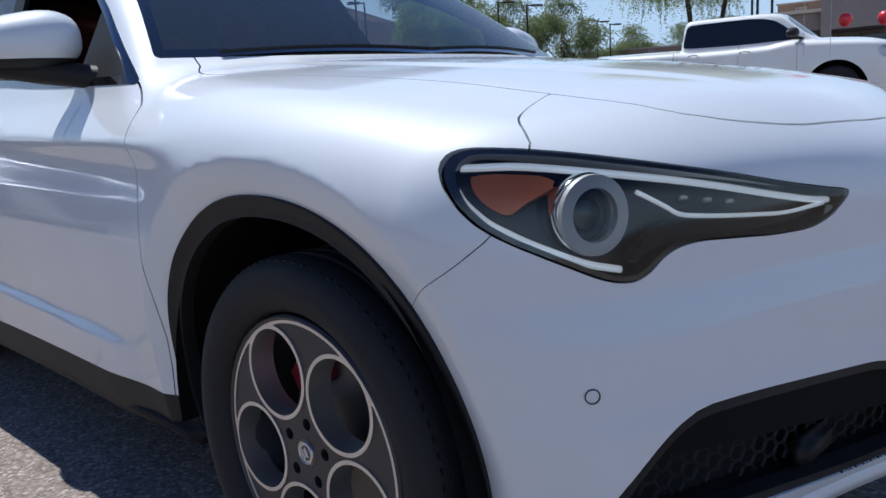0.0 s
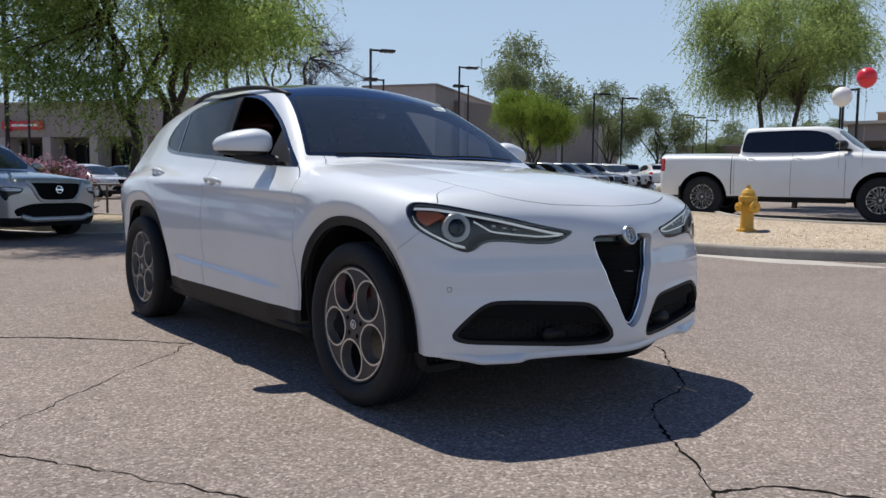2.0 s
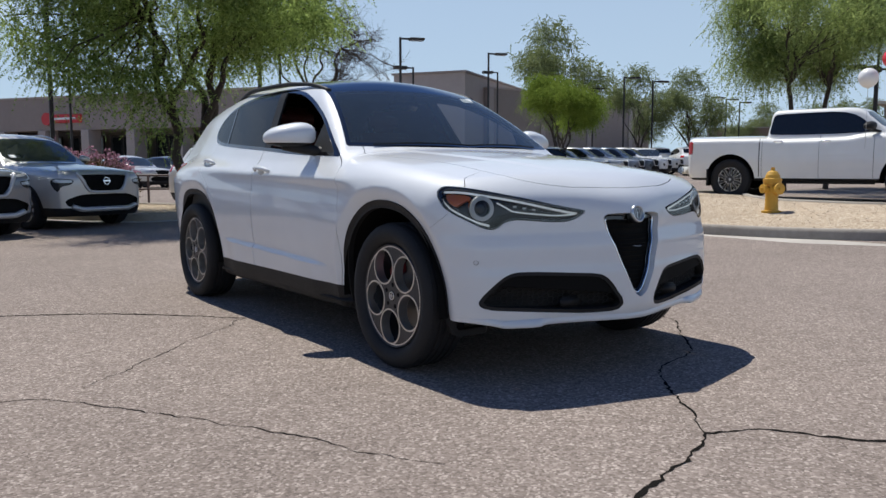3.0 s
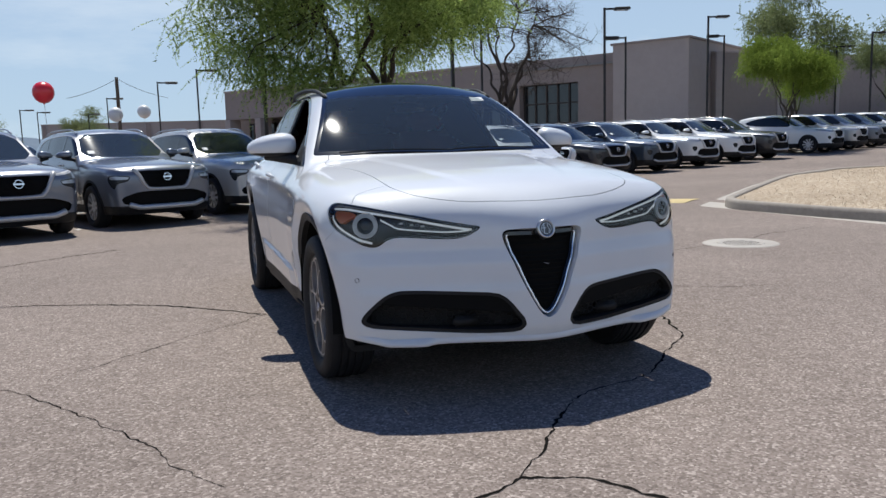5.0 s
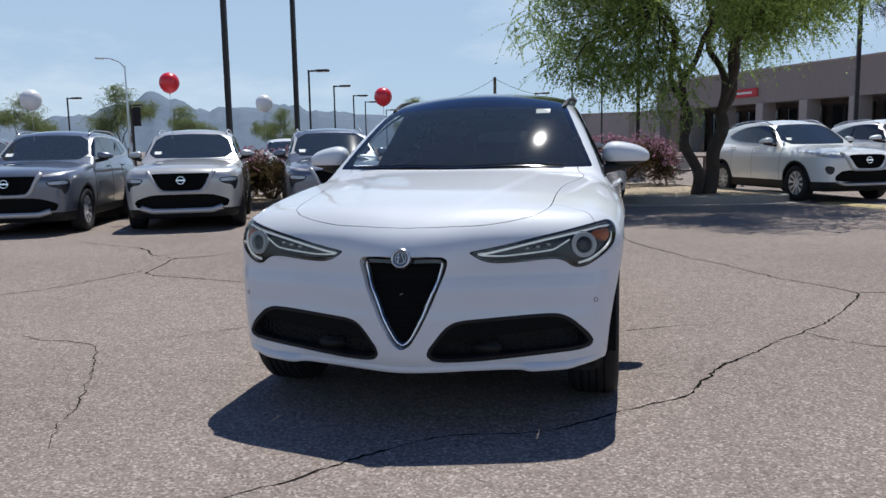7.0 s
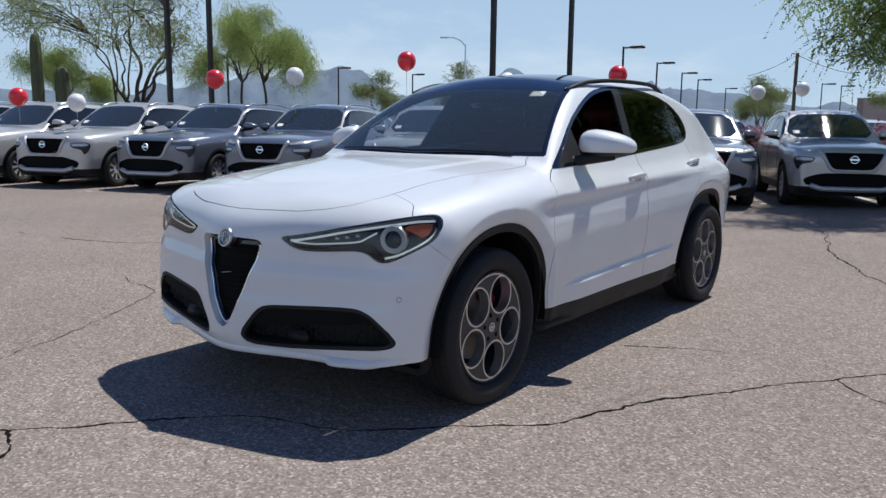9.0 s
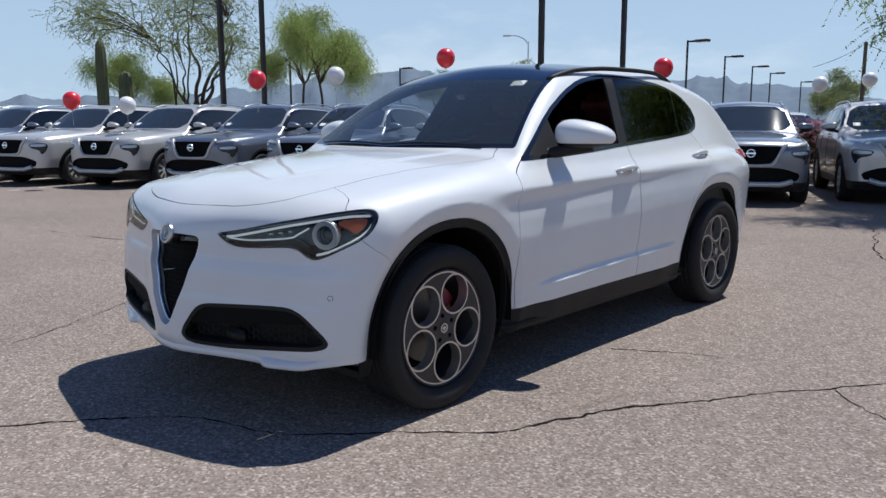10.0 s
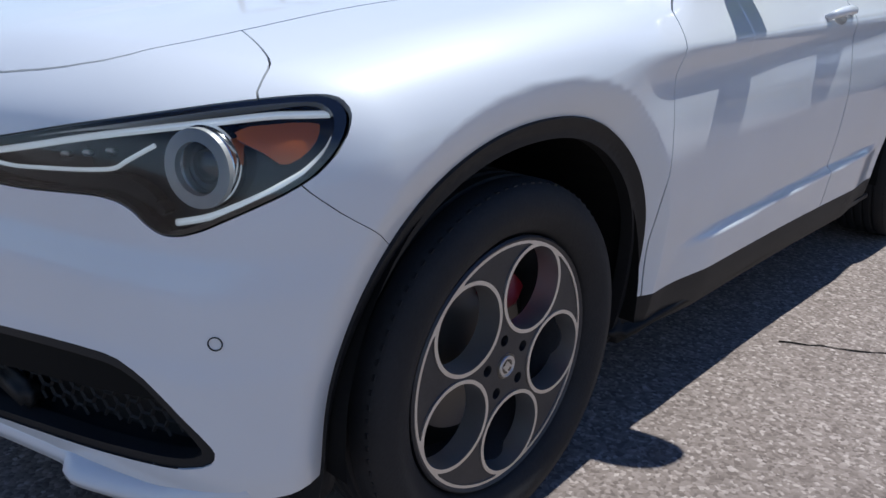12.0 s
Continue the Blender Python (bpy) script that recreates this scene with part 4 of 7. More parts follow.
    lathe(bm, [(0.031, 0.004), (0.034, 0.009), (0.040, 0.009), (0.043, 0.004), (0.043, -0.03), (0.031, -0.03)], 40, m4, True)
    bmesh.ops.recalc_face_normals(bm, faces=bm.faces[:])
    badge = part("badge", bm, SATIN, car, "round grey badge with a satin metal rim", True)
    bm = bmesh.new()
    lathe(bm, [(0.001, 0.003), (0.031, 0.003), (0.031, -0.02)], 32, m4)
    part("badge_field", bm, BADGE_GREY, badge)
    bm = bmesh.new()
    lathe(bm, [(0.0225, 0.003), (0.0225, 0.006), (0.025, 0.006), (0.025, 0.003)], 32, m4, True)
    box(bm, -0.0125, -0.0085, -0.019, 0.019, 0.003, 0.006, m4)
    box(bm, -0.0195, -0.0015, 0.001, 0.005, 0.003, 0.0055, m4)
    tube(bm, [m4 @ Vector((0.010 + 0.004 * math.sin(5.2 * t), -0.017 + 0.034 * t, 0.005)) for t in np.linspace(0, 1, 14)], 0.0022, 6)
    bmesh.ops.recalc_face_normals(bm, faces=bm.faces[:])
    part("badge_mark", bm, SATIN, badge)
    # lower intakes with a honeycomb
    for sgn, m in halves(fog):
        intake = part("air_intake", mesh("air_intake", tray(m, 0.075), PLASTIC), None, car, "black lower air intake with honeycomb")
        lipm = keep(m, lambda x, y, z: -inside(fp, ax(x), z) - 0.016)
        panel("lip", offset(lipm, -0.004), PLASTIC, intake, depth=0.03)
        band = keep(m, lambda x, y, z: np.maximum(0.392 + 0.10 * ax(x) - z, inside(fp, ax(x), z) + 0.002))
        panel("upper_band", offset(band, -0.012), BLACK, intake, depth=0.05)
        bm = bmesh.new()
        a = 0.017
        for i in range(32):
            for j in range(18):
                hx, hz = 0.10 + i * a * 1.5, 0.30 + (j + 0.5 * (i % 2)) * a * 1.732
                if inside(fp, np.array([hx]), np.array([hz]))[0] > -0.020 or hz > 0.392 + 0.10 * hx:
                    continue
                ang = np.radians(np.arange(6) * 60)
                hxs, hzs = hx + a * np.cos(ang), hz + a * np.sin(ang)
                p, n = on_front(f, hxs * sgn, hzs, -0.05)
                for k in range(3):
                    tube(bm, [tuple(p[k]), tuple(p[k + 1])], 0.0035, 4)
        tagged(part("honeycomb", bm, PLASTIC, intake), kind="stuff")
        lampp, n = on_front(f, [0.36 * sgn], [0.372], -0.030)
        bm = bmesh.new()
        lx, ly, lz = lampp[0]
        box(bm, lx - 0.062, lx + 0.062, ly - 0.004, ly + 0.03, lz - 0.026, lz + 0.026)
        bevelled(bm, 0.012, 3)
        part("sensor_cover", bm, PLASTIC, intake, smooth=True)
    # front lip
    for sgn in (1, -1):
        xs = np.linspace(0.0, 0.842, 46)
        zs = lipz(xs) + 0.012
        p, n = on_front(f, xs * sgn, zs, 0.0)
        bm = bmesh.new()
        prev = None
        out = 0.003 + 0.030 * np.clip((xs - 0.50) / 0.03, 0, 1) * np.clip((0.80 - xs) / 0.24, 0, 1) + 0.006 * np.clip((0.84 - xs) / 0.1, 0, 1)
        for k in range(len(xs)):
            nn = np.array([n[k][0], n[k][1], 0.0])
            nn /= np.linalg.norm(nn)
            b0 = p[k]
            ring = [bm.verts.new(tuple(b0 + nn * d + np.array([0, 0, h]))) for d, h in ((-0.014, 0.030), (out[k] * 0.35, 0.020), (out[k], 0.004), (out[k] * 0.9, -0.012), (-0.01, -0.014))]
            if prev:
                for i in range(4):
                    bm.faces.new((prev[i], prev[i + 1], ring[i + 1], ring[i]))
            prev = ring
        bmesh.ops.recalc_face_normals(bm, faces=bm.faces[:])
        part("front_lip", bm, WHITE, car, smooth=True)
    # parking sensors
    for sx, sz in ((0.813, 0.573), (0.36, 0.56)):
        for sgn in (1, -1):
            c, n = on_front(f, [sx * sgn], [sz], 0.0005)
            m4 = Matrix.Translation(Vector(c[0])) @ Vector(n[0]).to_track_quat("Z", "Y").to_matrix().to_4x4()
            if sx > 0.5:
                bm = bmesh.new()
                lathe(bm, [(0.0092, -0.002), (0.0092, 0.0008), (0.0108, 0.0008), (0.0108, -0.002)], 24, m4, True)
                part("parking_sensor", bm, PLASTIC, car)
    # side step bars
    for sgn in (1, -1):
        bm = bmesh.new()
        box(bm, min(sgn * 0.80, sgn * 0.885), max(sgn * 0.80, sgn * 0.885), 0.46, 2.36, 0.235, 0.30)
        bevelled(bm, 0.025, 3)
        part("sill", bm, PLASTIC, car, smooth=True)
    # wheel housings
    for y0 in (0.0, 2.818):
        for sgn in (1, -1):
            bm = bmesh.new()
            pts = [(0.440 * math.cos(t) + (0.045 if y0 < 1 else -0.02), 0.455 * math.sin(t)) for t in np.linspace(-0.12, math.pi + 0.12, 30)]
            a = [bm.verts.new((sgn * 0.52, y0 + p, 0.36 + q)) for p, q in pts]
            b = [bm.verts.new((sgn * 0.90, y0 + p, 0.36 + q)) for p, q in pts]
            for i in range(29):
                bm.faces.new((a[i], a[i + 1], b[i + 1], b[i]))
            bm.faces.new(a)
            part("wheel_housing", bm, BLACK, car)
    for sgn in (1, -1):
        mirror_shell(car, sgn, WHITE, 0.955, 1.02, 1.168, 1.12)
    M = wheel_meshes("hero", 0.362, 0.253, 0.235, True, True)
    for x, y, spin in ((0.885, 0.015, radians(45)), (-0.885, 0.02, radians(29)), (0.905, 2.818, radians(4)), (-0.905, 2.818, radians(18.5))):
        add_wheel(car, M, x, y, 0.36, spin)
    return car


hero_car()


# ---- ground ----
def rise(x, y):
    a = np.clip((np.asarray(x, float) - 6.2) / 4.4, 0, 1)
    b = np.clip((15.0 - np.asarray(y, float)) / 7.0, 0, 1)
    c = np.clip((np.asarray(y, float) - 3.5) / 7.0, 0, 1)
    d = np.clip((3.5 - np.asarray(x, float)) / 5.0, 0, 1)
    s = 0.78 * np.asarray(x, float) + 0.62 * np.asarray(y, float)
    v = np.clip((0.62 * np.asarray(x, float) - 0.78 * np.asarray(y, float) + 14.0) / 10.0, 0, 1)
    far = 0.021 * np.clip(s - 15.0, 0, 60) * (v * v * (3 - 2 * v))
    return far + 0.27 * (a * a * (3 - 2 * a)) * (b * b * (3 - 2 * b)) - 0.05 * (c * c * (3 - 2 * c)) * (d * d * (3 - 2 * d))


def chipped(name, scale, stones, rough, patch, bump):
    """A surface of small stones: a random tone for each, larger worn patches and a relief."""
    m = mat(name, (0.2, 0.2, 0.2), rough, spec=0.08)
    tc = m.node_tree.nodes.new("ShaderNodeTexCoord")
    v = node(m, "ShaderNodeTexVoronoi", Scale=scale)
    link(m, tc.outputs["Object"], v.inputs["Vector"])
    sep = m.node_tree.nodes.new("ShaderNodeSeparateColor")
    link(m, v.outputs["Color"], sep.inputs[0])
    base = ramp(m, sep.outputs[0], stones)
    big = node(m, "ShaderNodeTexNoise", Scale=0.35, Detail=6.0, Roughness=0.65)
    link(m, tc.outputs["Object"], big.inputs["Vector"])
    tone = ramp(m, big.outputs[0], [(0.3, tuple([1 - patch] * 3)), (0.7, tuple([1 + patch * 0.4] * 3))])
    mid = node(m, "ShaderNodeTexNoise", Scale=9.0, Detail=5.0, Roughness=0.7)
    link(m, tc.outputs["Object"], mid.inputs["Vector"])
    tone2 = ramp(m, mid.outputs[0], [(0.25, (0.86, 0.86, 0.86)), (0.75, (1.10, 1.10, 1.10))])
    a = m.node_tree.nodes.new("ShaderNodeMix")
    a.data_type, a.blend_type = "RGBA", "MULTIPLY"
    a.inputs[0].default_value = 1.0
    link(m, base, a.inputs[6])
    link(m, tone, a.inputs[7])
    b = m.node_tree.nodes.new("ShaderNodeMix")
    b.data_type, b.blend_type = "RGBA", "MULTIPLY"
    b.inputs[0].default_value = 1.0
    link(m, a.outputs[2], b.inputs[6])
    link(m, tone2, b.inputs[7])
    link(m, b.outputs[2], bsdf(m).inputs["Base Color"])
    bp = node(m, "ShaderNodeBump", Strength=bump, Distance=0.006)
    link(m, v.outputs["Distance"], bp.inputs["Height"])
    bp.invert = True
    link(m, bp.outputs[0], bsdf(m).inputs["Normal"])
    return m


ASPHALT = chipped("asphalt", 100.0, [(0.0, (0.150, 0.122, 0.107)), (0.35, (0.216, 0.178, 0.157)), (0.7, (0.262, 0.218, 0.194)), (0.90, (0.335, 0.284, 0.254)), (1.0, (0.44, 0.38, 0.343))], 0.9, 0.16, 0.20)
GRAVEL = chipped("gravel", 55.0, [(0.0, (0.26, 0.20, 0.14)), (0.4, (0.42, 0.33, 0.24)), (0.8, (0.54, 0.45, 0.34)), (1.0, (0.66, 0.58, 0.48))], 0.9, 0.2, 0.9)
CONCRETE = speckled(mat("concrete", (0.45, 0.42, 0.38), 0.85), [(1.2, 0.4), (14, 0.3), (160, 0.3)], [(0.3, (0.30, 0.275, 0.245)), (0.7, (0.50, 0.465, 0.42))], 0.3, 120)
KERB = speckled(mat("kerb_concrete", (0.35, 0.32, 0.28), 0.85), [(0.8, 0.4), (12, 0.3), (160, 0.3)], [(0.3, (0.20, 0.175, 0.15)), (0.7, (0.38, 0.345, 0.30))], 0.3, 120)
TAR = mat("crack_tar", (0.012, 0.011, 0.010), 1.0, spec=0.02)
YELLOW = speckled(mat("worn_yellow_paint", (0.6, 0.4, 0.1), 0.7), [(2, 0.4), (25, 0.4), (150, 0.2)], [(0.32, (0.28, 0.235, 0.17)), (0.5, (0.50, 0.39, 0.17)), (0.7, (0.58, 0.46, 0.23))], 0.3, 120)
WHITE_LINE = speckled(mat("worn_white_paint", (0.6, 0.6, 0.6), 0.7), [(2, 0.4), (25, 0.4), (150, 0.2)], [(0.34, (0.28, 0.26, 0.25)), (0.5, (0.60, 0.59, 0.57)), (0.7, (0.72, 0.71, 0.7))], 0.2, 120)


def sheet(xs, ys, z, material, name):
    X, Y = np.meshgrid(xs, ys, indexing="ij")
    V = np.stack([X, Y, z(X, Y)], -1).reshape(-1, 3)
    n, k = len(xs), len(ys)
    i = np.arange(n * k).reshape(n, k)
    a, b, c, d = i[:-1, :-1].ravel(), i[1:, :-1].ravel(), i[1:, 1:].ravel(), i[:-1, 1:].ravel()
    F = np.concatenate([np.stack([a, b, c], 1), np.stack([a, c, d], 1)])
    N = np.tile([0.0, 0.0, 1.0], (len(V), 1))
    return V, N, F


span = np.unique(np.concatenate([np.linspace(-3000, -60, 12), np.linspace(-60, 60, 121), np.linspace(60, 3000, 12)]))
tagged(new("ground", mesh("ground", sheet(span, span, rise, ASPHALT, "ground"), ASPHALT, False)), "worn grey asphalt of a car park with cracks", "ground", kind="structure")


def flat_patch(name, poly, lift, material, label, category, step=0.4):
    """A thin painted or cast patch that follows the ground."""
    p = np.array(poly, float)
    lo, hi = p.min(0), p.max(0)
    m = sheet(np.arange(lo[0] - step, hi[0] + step, step), np.arange(lo[1] - step, hi[1] + step, step), lambda x, y: rise(x, y) + lift, material, name)
    m = keep(m, lambda x, y, z: inside(p, x, y))
    return tagged(new(name, mesh(name, rim(m, lift + 0.01), material, False)), label, category, kind="structure")


def smooth_line(points, step=0.05):
    """Points along a smooth line through the given ones."""
    p = np.array(points, float)
    d = np.concatenate([[0], np.cumsum(np.linalg.norm(np.diff(p, axis=0), axis=1))])
    t = np.arange(0, d[-1], step)
    return np.stack([pchip(list(zip(d, p[:, 0])))(t), pchip(list(zip(d, p[:, 1])))(t)], 1)


def crack(points, width, seed):
    """A ragged tarred crack lying in the asphalt."""
    r = np.random.RandomState(seed)
    line = smooth_line(points, 0.03)
    n = len(line)
    jag = np.cumsum(np.convolve(r.normal(0, 0.010, n + 2), np.ones(3) / 3, "valid"))
    jag -= np.linspace(jag[0], jag[-1], n)
    ease = np.convolve(r.normal(0, 1, n + 8), np.ones(9) / 9, "valid")[:n]
    d = np.gradient(line, axis=0)
    nrm = np.stack([-d[:, 1], d[:, 0]], 1) / np.maximum(np.linalg.norm(d, axis=1), 1e-9)[:, None]
    line = line + nrm * (np.clip(jag, -0.05, 0.05) + 0.0045 * r.normal(0, 1, n))[:, None]
    w = 0.8 * width * np.clip(0.75 + 0.9 * ease + 0.25 * r.normal(0, 1, n), 0.22, 1.8)
    a, b = line + nrm * w[:, None] / 2, line - nrm * w[:, None] / 2
    z = lambda q: rise(q[:, 0], q[:, 1]) + 0.002
    V = np.concatenate([np.column_stack([a, z(a)]), np.column_stack([b, z(b)])])
    i = np.arange(n - 1)
    F = np.concatenate([np.stack([i + 1, i, i + n], 1), np.stack([i + 1, i + n, i + n + 1], 1)])
    N = np.tile([0.0, 0.0, 1.0], (len(V), 1))
    tagged(new("ground_crack", mesh("ground_crack", (V, N, F), TAR, False)), "dark ragged crack in the asphalt", "crack", kind="structure")


crack([(2.81, 2.90), (2.45, 2.12), (2.1, 1.44), (1.73, 0.79), (1.43, 0.38), (1.27, 0.06), (0.91, -0.28), (0.54, -0.62), (0.19, -0.72), (-0.17, -1.06), (-0.48, -1.51)], 0.020, 0)
crack([(-0.48, -1.51), (-0.30, -1.57), (0.0, -1.94), (0.45, -2.35), (0.7, -2.9)], 0.024, 1)
crack([(-0.48, -1.51), (-0.62, -1.62), (-1.0, -1.72), (-1.5, -1.95), (-2.1, -2.05)], 0.026, 2)
crack([(2.81, 2.90), (3.5, 3.08), (4.12, 3.24), (5.2, 3.7), (6.2, 4.0)], 0.015, 3)
crack([(2.81, 2.90), (2.28, 3.65), (2.03, 4.2), (1.29, 5.8), (0.69, 8.15)], 0.018, 4)
crack([(-6.5, 5.78), (-5.2, 5.2), (-4.43, 4.41), (-4.1, 4.28), (-3.29, 5.5), (-2.2, 6.6)], 0.032, 5)
crack([(-4.1, 4.28), (-4.0, 3.7), (-3.86, 3.21), (-2.49, 2.76), (-1.72, 2.36), (-1.08, 1.77), (-0.95, 1.68)], 0.026, 6)
crack([(-6.4, 1.3), (-4.89, 1.66), (-4.25, 2.4), (-3.95, 3.4)], 0.026, 7)
crack([(-0.98, 1.68), (-1.5, 1.26), (-1.93, 0.84), (-2.24, 0.5)], 0.007, 8)
crack([(-3.1, 0.62), (-2.54, 0.45), (-2.4, 0.35), (-2.0, -0.25), (-1.75, -0.55), (-1.6, -0.9), (-1.45, -1.2)], 0.008, 9)
crack([(0.97, 1.31), (1.25, 1.45), (1.54, 1.54)], 0.010, 10)
crack([(2.1, 1.40), (2.36, 1.2), (2.9, 0.95)], 0.010, 11)

ISLAND = [(6.85, 6.1), (6.88, 6.5), (7.1, 6.9), (7.6, 7.25), (9.4, 8.35), (11.5, 9.6), (13.4, 10.8), (15.5, 9.0), (12.6, 6.6), (11.2, 5.2), (10.9, 3.2), (12.3, 0.6), (13.5, -3.0), (13.8, -7.0), (9.9, -7.0), (9.3, -4.0), (8.5, -1.0), (7.75, 1.0), (7.2, 2.6), (6.95, 4.2)]
TREE_ISLE = [(1.15, 12.5), (2.4, 12.45), (3.8, 12.65), (4.3, 12.95), (4.4, 13.4), (4.0, 14.4), (3.0, 16.7), (1.9, 18.6), (0.4, 18.0), (-0.9, 16.4), (-0.2, 14.9)]
STRIP = [(-1.75, 15.3), (-21.5, 1.55), (-22.9, 3.9), (-3.2, 17.7)]
SMALL_ISLE = [(21.6, 22.6), (24.6, 24.2), (26.2, 25.6), (25.2, 27.4), (22.6, 28.2), (20.9, 25.2)]


def island(name, poly, top, label, rounds=2, bed=0.11):
    """A raised bed: a rounded concrete kerb, its gutter and a filling."""
    p = outline(poly, rounds)
    lo, hi = p.min(0), p.max(0)
    base = sheet(np.linspace(lo[0] - 0.8, hi[0] + 0.8, 70), np.linspace(lo[1] - 0.8, hi[1] + 0.8, 70), lambda x, y: rise(x, y), None, name)
    fill = keep(base, lambda x, y, z: inside(p, x, y) + 0.13)
    V = fill[0].copy()
    V[:, 2] += bed + 0.05 * np.clip(-inside(p, V[:, 0], V[:, 1]) / 1.5, 0, 1)
    tagged(new(name, mesh(name, (V, fill[1], fill[2]), top, False)), label, "planting bed", kind="structure")
    n = len(p)
    bm = bmesh.new()
    prev = firsts = None
    for i in range(n + 1):
        a, b, c = p[(i - 1) % n], p[i % n], p[(i + 1) % n]
        d = (c - a) / max(np.linalg.norm(c - a), 1e-9)
        nn = np.array([d[1], -d[0]])
        if inside(p, np.array([b[0] + nn[0] * 0.01]), np.array([b[1] + nn[1] * 0.01]))[0] < 0:
            nn = -nn
        z = float(rise(b[0], b[1]))
        prof = [(0.012, -0.02), (0.004, 0.10), (-0.006, 0.135), (-0.03, 0.15), (-0.13, 0.15), (-0.15, 0.135), (-0.15, 0.0)]
        ring = [bm.verts.new((b[0] + nn[0] * o, b[1] + nn[1] * o, z + h)) for o, h in prof] if i < n else firsts
        if i == 0:
            firsts = ring
        if prev:
            for k in range(len(prof) - 1):
                bm.faces.new((prev[k], prev[k + 1], ring[k + 1], ring[k]))
        prev = ring
    bmesh.ops.recalc_face_normals(bm, faces=bm.faces[:])
    tagged(new("kerb", bm_mesh("kerb", bm, KERB, True)), "weathered concrete kerb round a planting bed", "kerb", kind="structure")
    gut = cut(base, lambda x, y, z: np.maximum(inside(p, x, y) - 0.42, -inside(p, x, y)))[0]
    V = gut[0].copy()
    V[:, 2] += 0.004
    tagged(new("gutter", mesh("gutter", (V, gut[1], gut[2]), CONCRETE, False)), "pale concrete gutter along a kerb", "gutter", kind="structure")


island("gravel_bed", ISLAND, GRAVEL, "tan gravel bed within a kerb", 1)
island("tree_bed", TREE_ISLE, GRAVEL, "gravel bed under a tree within a kerb", 1)
island("planting_strip", STRIP, GRAVEL, "gravel planting strip behind parked cars", 1)
island("gravel_bed", SMALL_ISLE, GRAVEL, "small gravel bed within a kerb", 2)


def yellow_hump(a, b, width):
    """A low speed hump painted yellow."""
    a, b = np.array(a), np.array(b)
    d = (b - a) / np.linalg.norm(b - a)
    n = np.array([-d[1], d[0]])
    bm = bmesh.new()
    prev = None
    for t in np.linspace(0, 1, 20):
        c = a + (b - a) * t
        ring = []
        for s in np.linspace(-1, 1, 9):
            q = c + n * s * width / 2
            ring.append(bm.verts.new((q[0], q[1], float(rise(q[0], q[1])) + 0.004 + 0.012 * (1 - s * s))))
        if prev:
            for k in range(8):
                bm.faces.new((prev[k], prev[k + 1], ring[k + 1], ring[k]))
        prev = ring
    bmesh.ops.recalc_face_normals(bm, faces=bm.faces[:])
    tagged(new("speed_hump", bm_mesh("speed_hump", bm, YELLOW, True)), "low speed hump in worn yellow paint", "speed hump", kind="structure")


yellow_hump((5.0, 12.75), (6.18, 10.2), 0.62)
yellow_hump((6.24, 10.0), (7.25, 7.95), 0.62)
for k in range(-1, 11):
    c = Vector((0.05, 12.15, 0)) + Vector((-0.82, -0.572, 0)) * 2.42 * (k - 0.5)
    h = Vector((-0.42, 0.907, 0))
    s = Vector((0.907, 0.42, 0)) * 0.05
    q0, q1 = c - h * 0.5, c + h * 3.6
    flat_patch("bay_line", [(q0 + s).to_2d(), (q1 + s).to_2d(), (q1 - s).to_2d(), (q0 - s).to_2d()], 0.004, WHITE_LINE, "worn white parking bay line", "line", 0.3)


def manhole(x, y):
    """An iron cover in a cast concrete collar."""
    bm = bmesh.new()
    lathe(bm, [(0.25, 0.004), (0.25, 0.008), (0.385, 0.008), (0.40, 0.0)], 48, Matrix.Translation((x, y, 0)))
    collar = tagged(new("manhole", bm_mesh("manhole", bm, CONCRETE)), "round iron manhole cover in a pale concrete collar", "manhole", kind="structure")
    bm = bmesh.new()
    lathe(bm, [(0.001, 0.007), (0.22, 0.007), (0.23, 0.010), (0.246, 0.010), (0.248, 0.0)], 48, Matrix.Translation((x, y, 0)))
    for i in range(-6, 7):
        for j in range(-6, 7):
            if math.hypot(i, j) * 0.045 < 0.20:
                box(bm, x + i * 0.045 - 0.012, x + i * 0.045 + 0.012, y + j * 0.045 - 0.012, y + j * 0.045 + 0.012, 0.006, 0.010)
    part("iron_cover", bm, CONCRETE, collar)


manhole(4.3, 3.13)


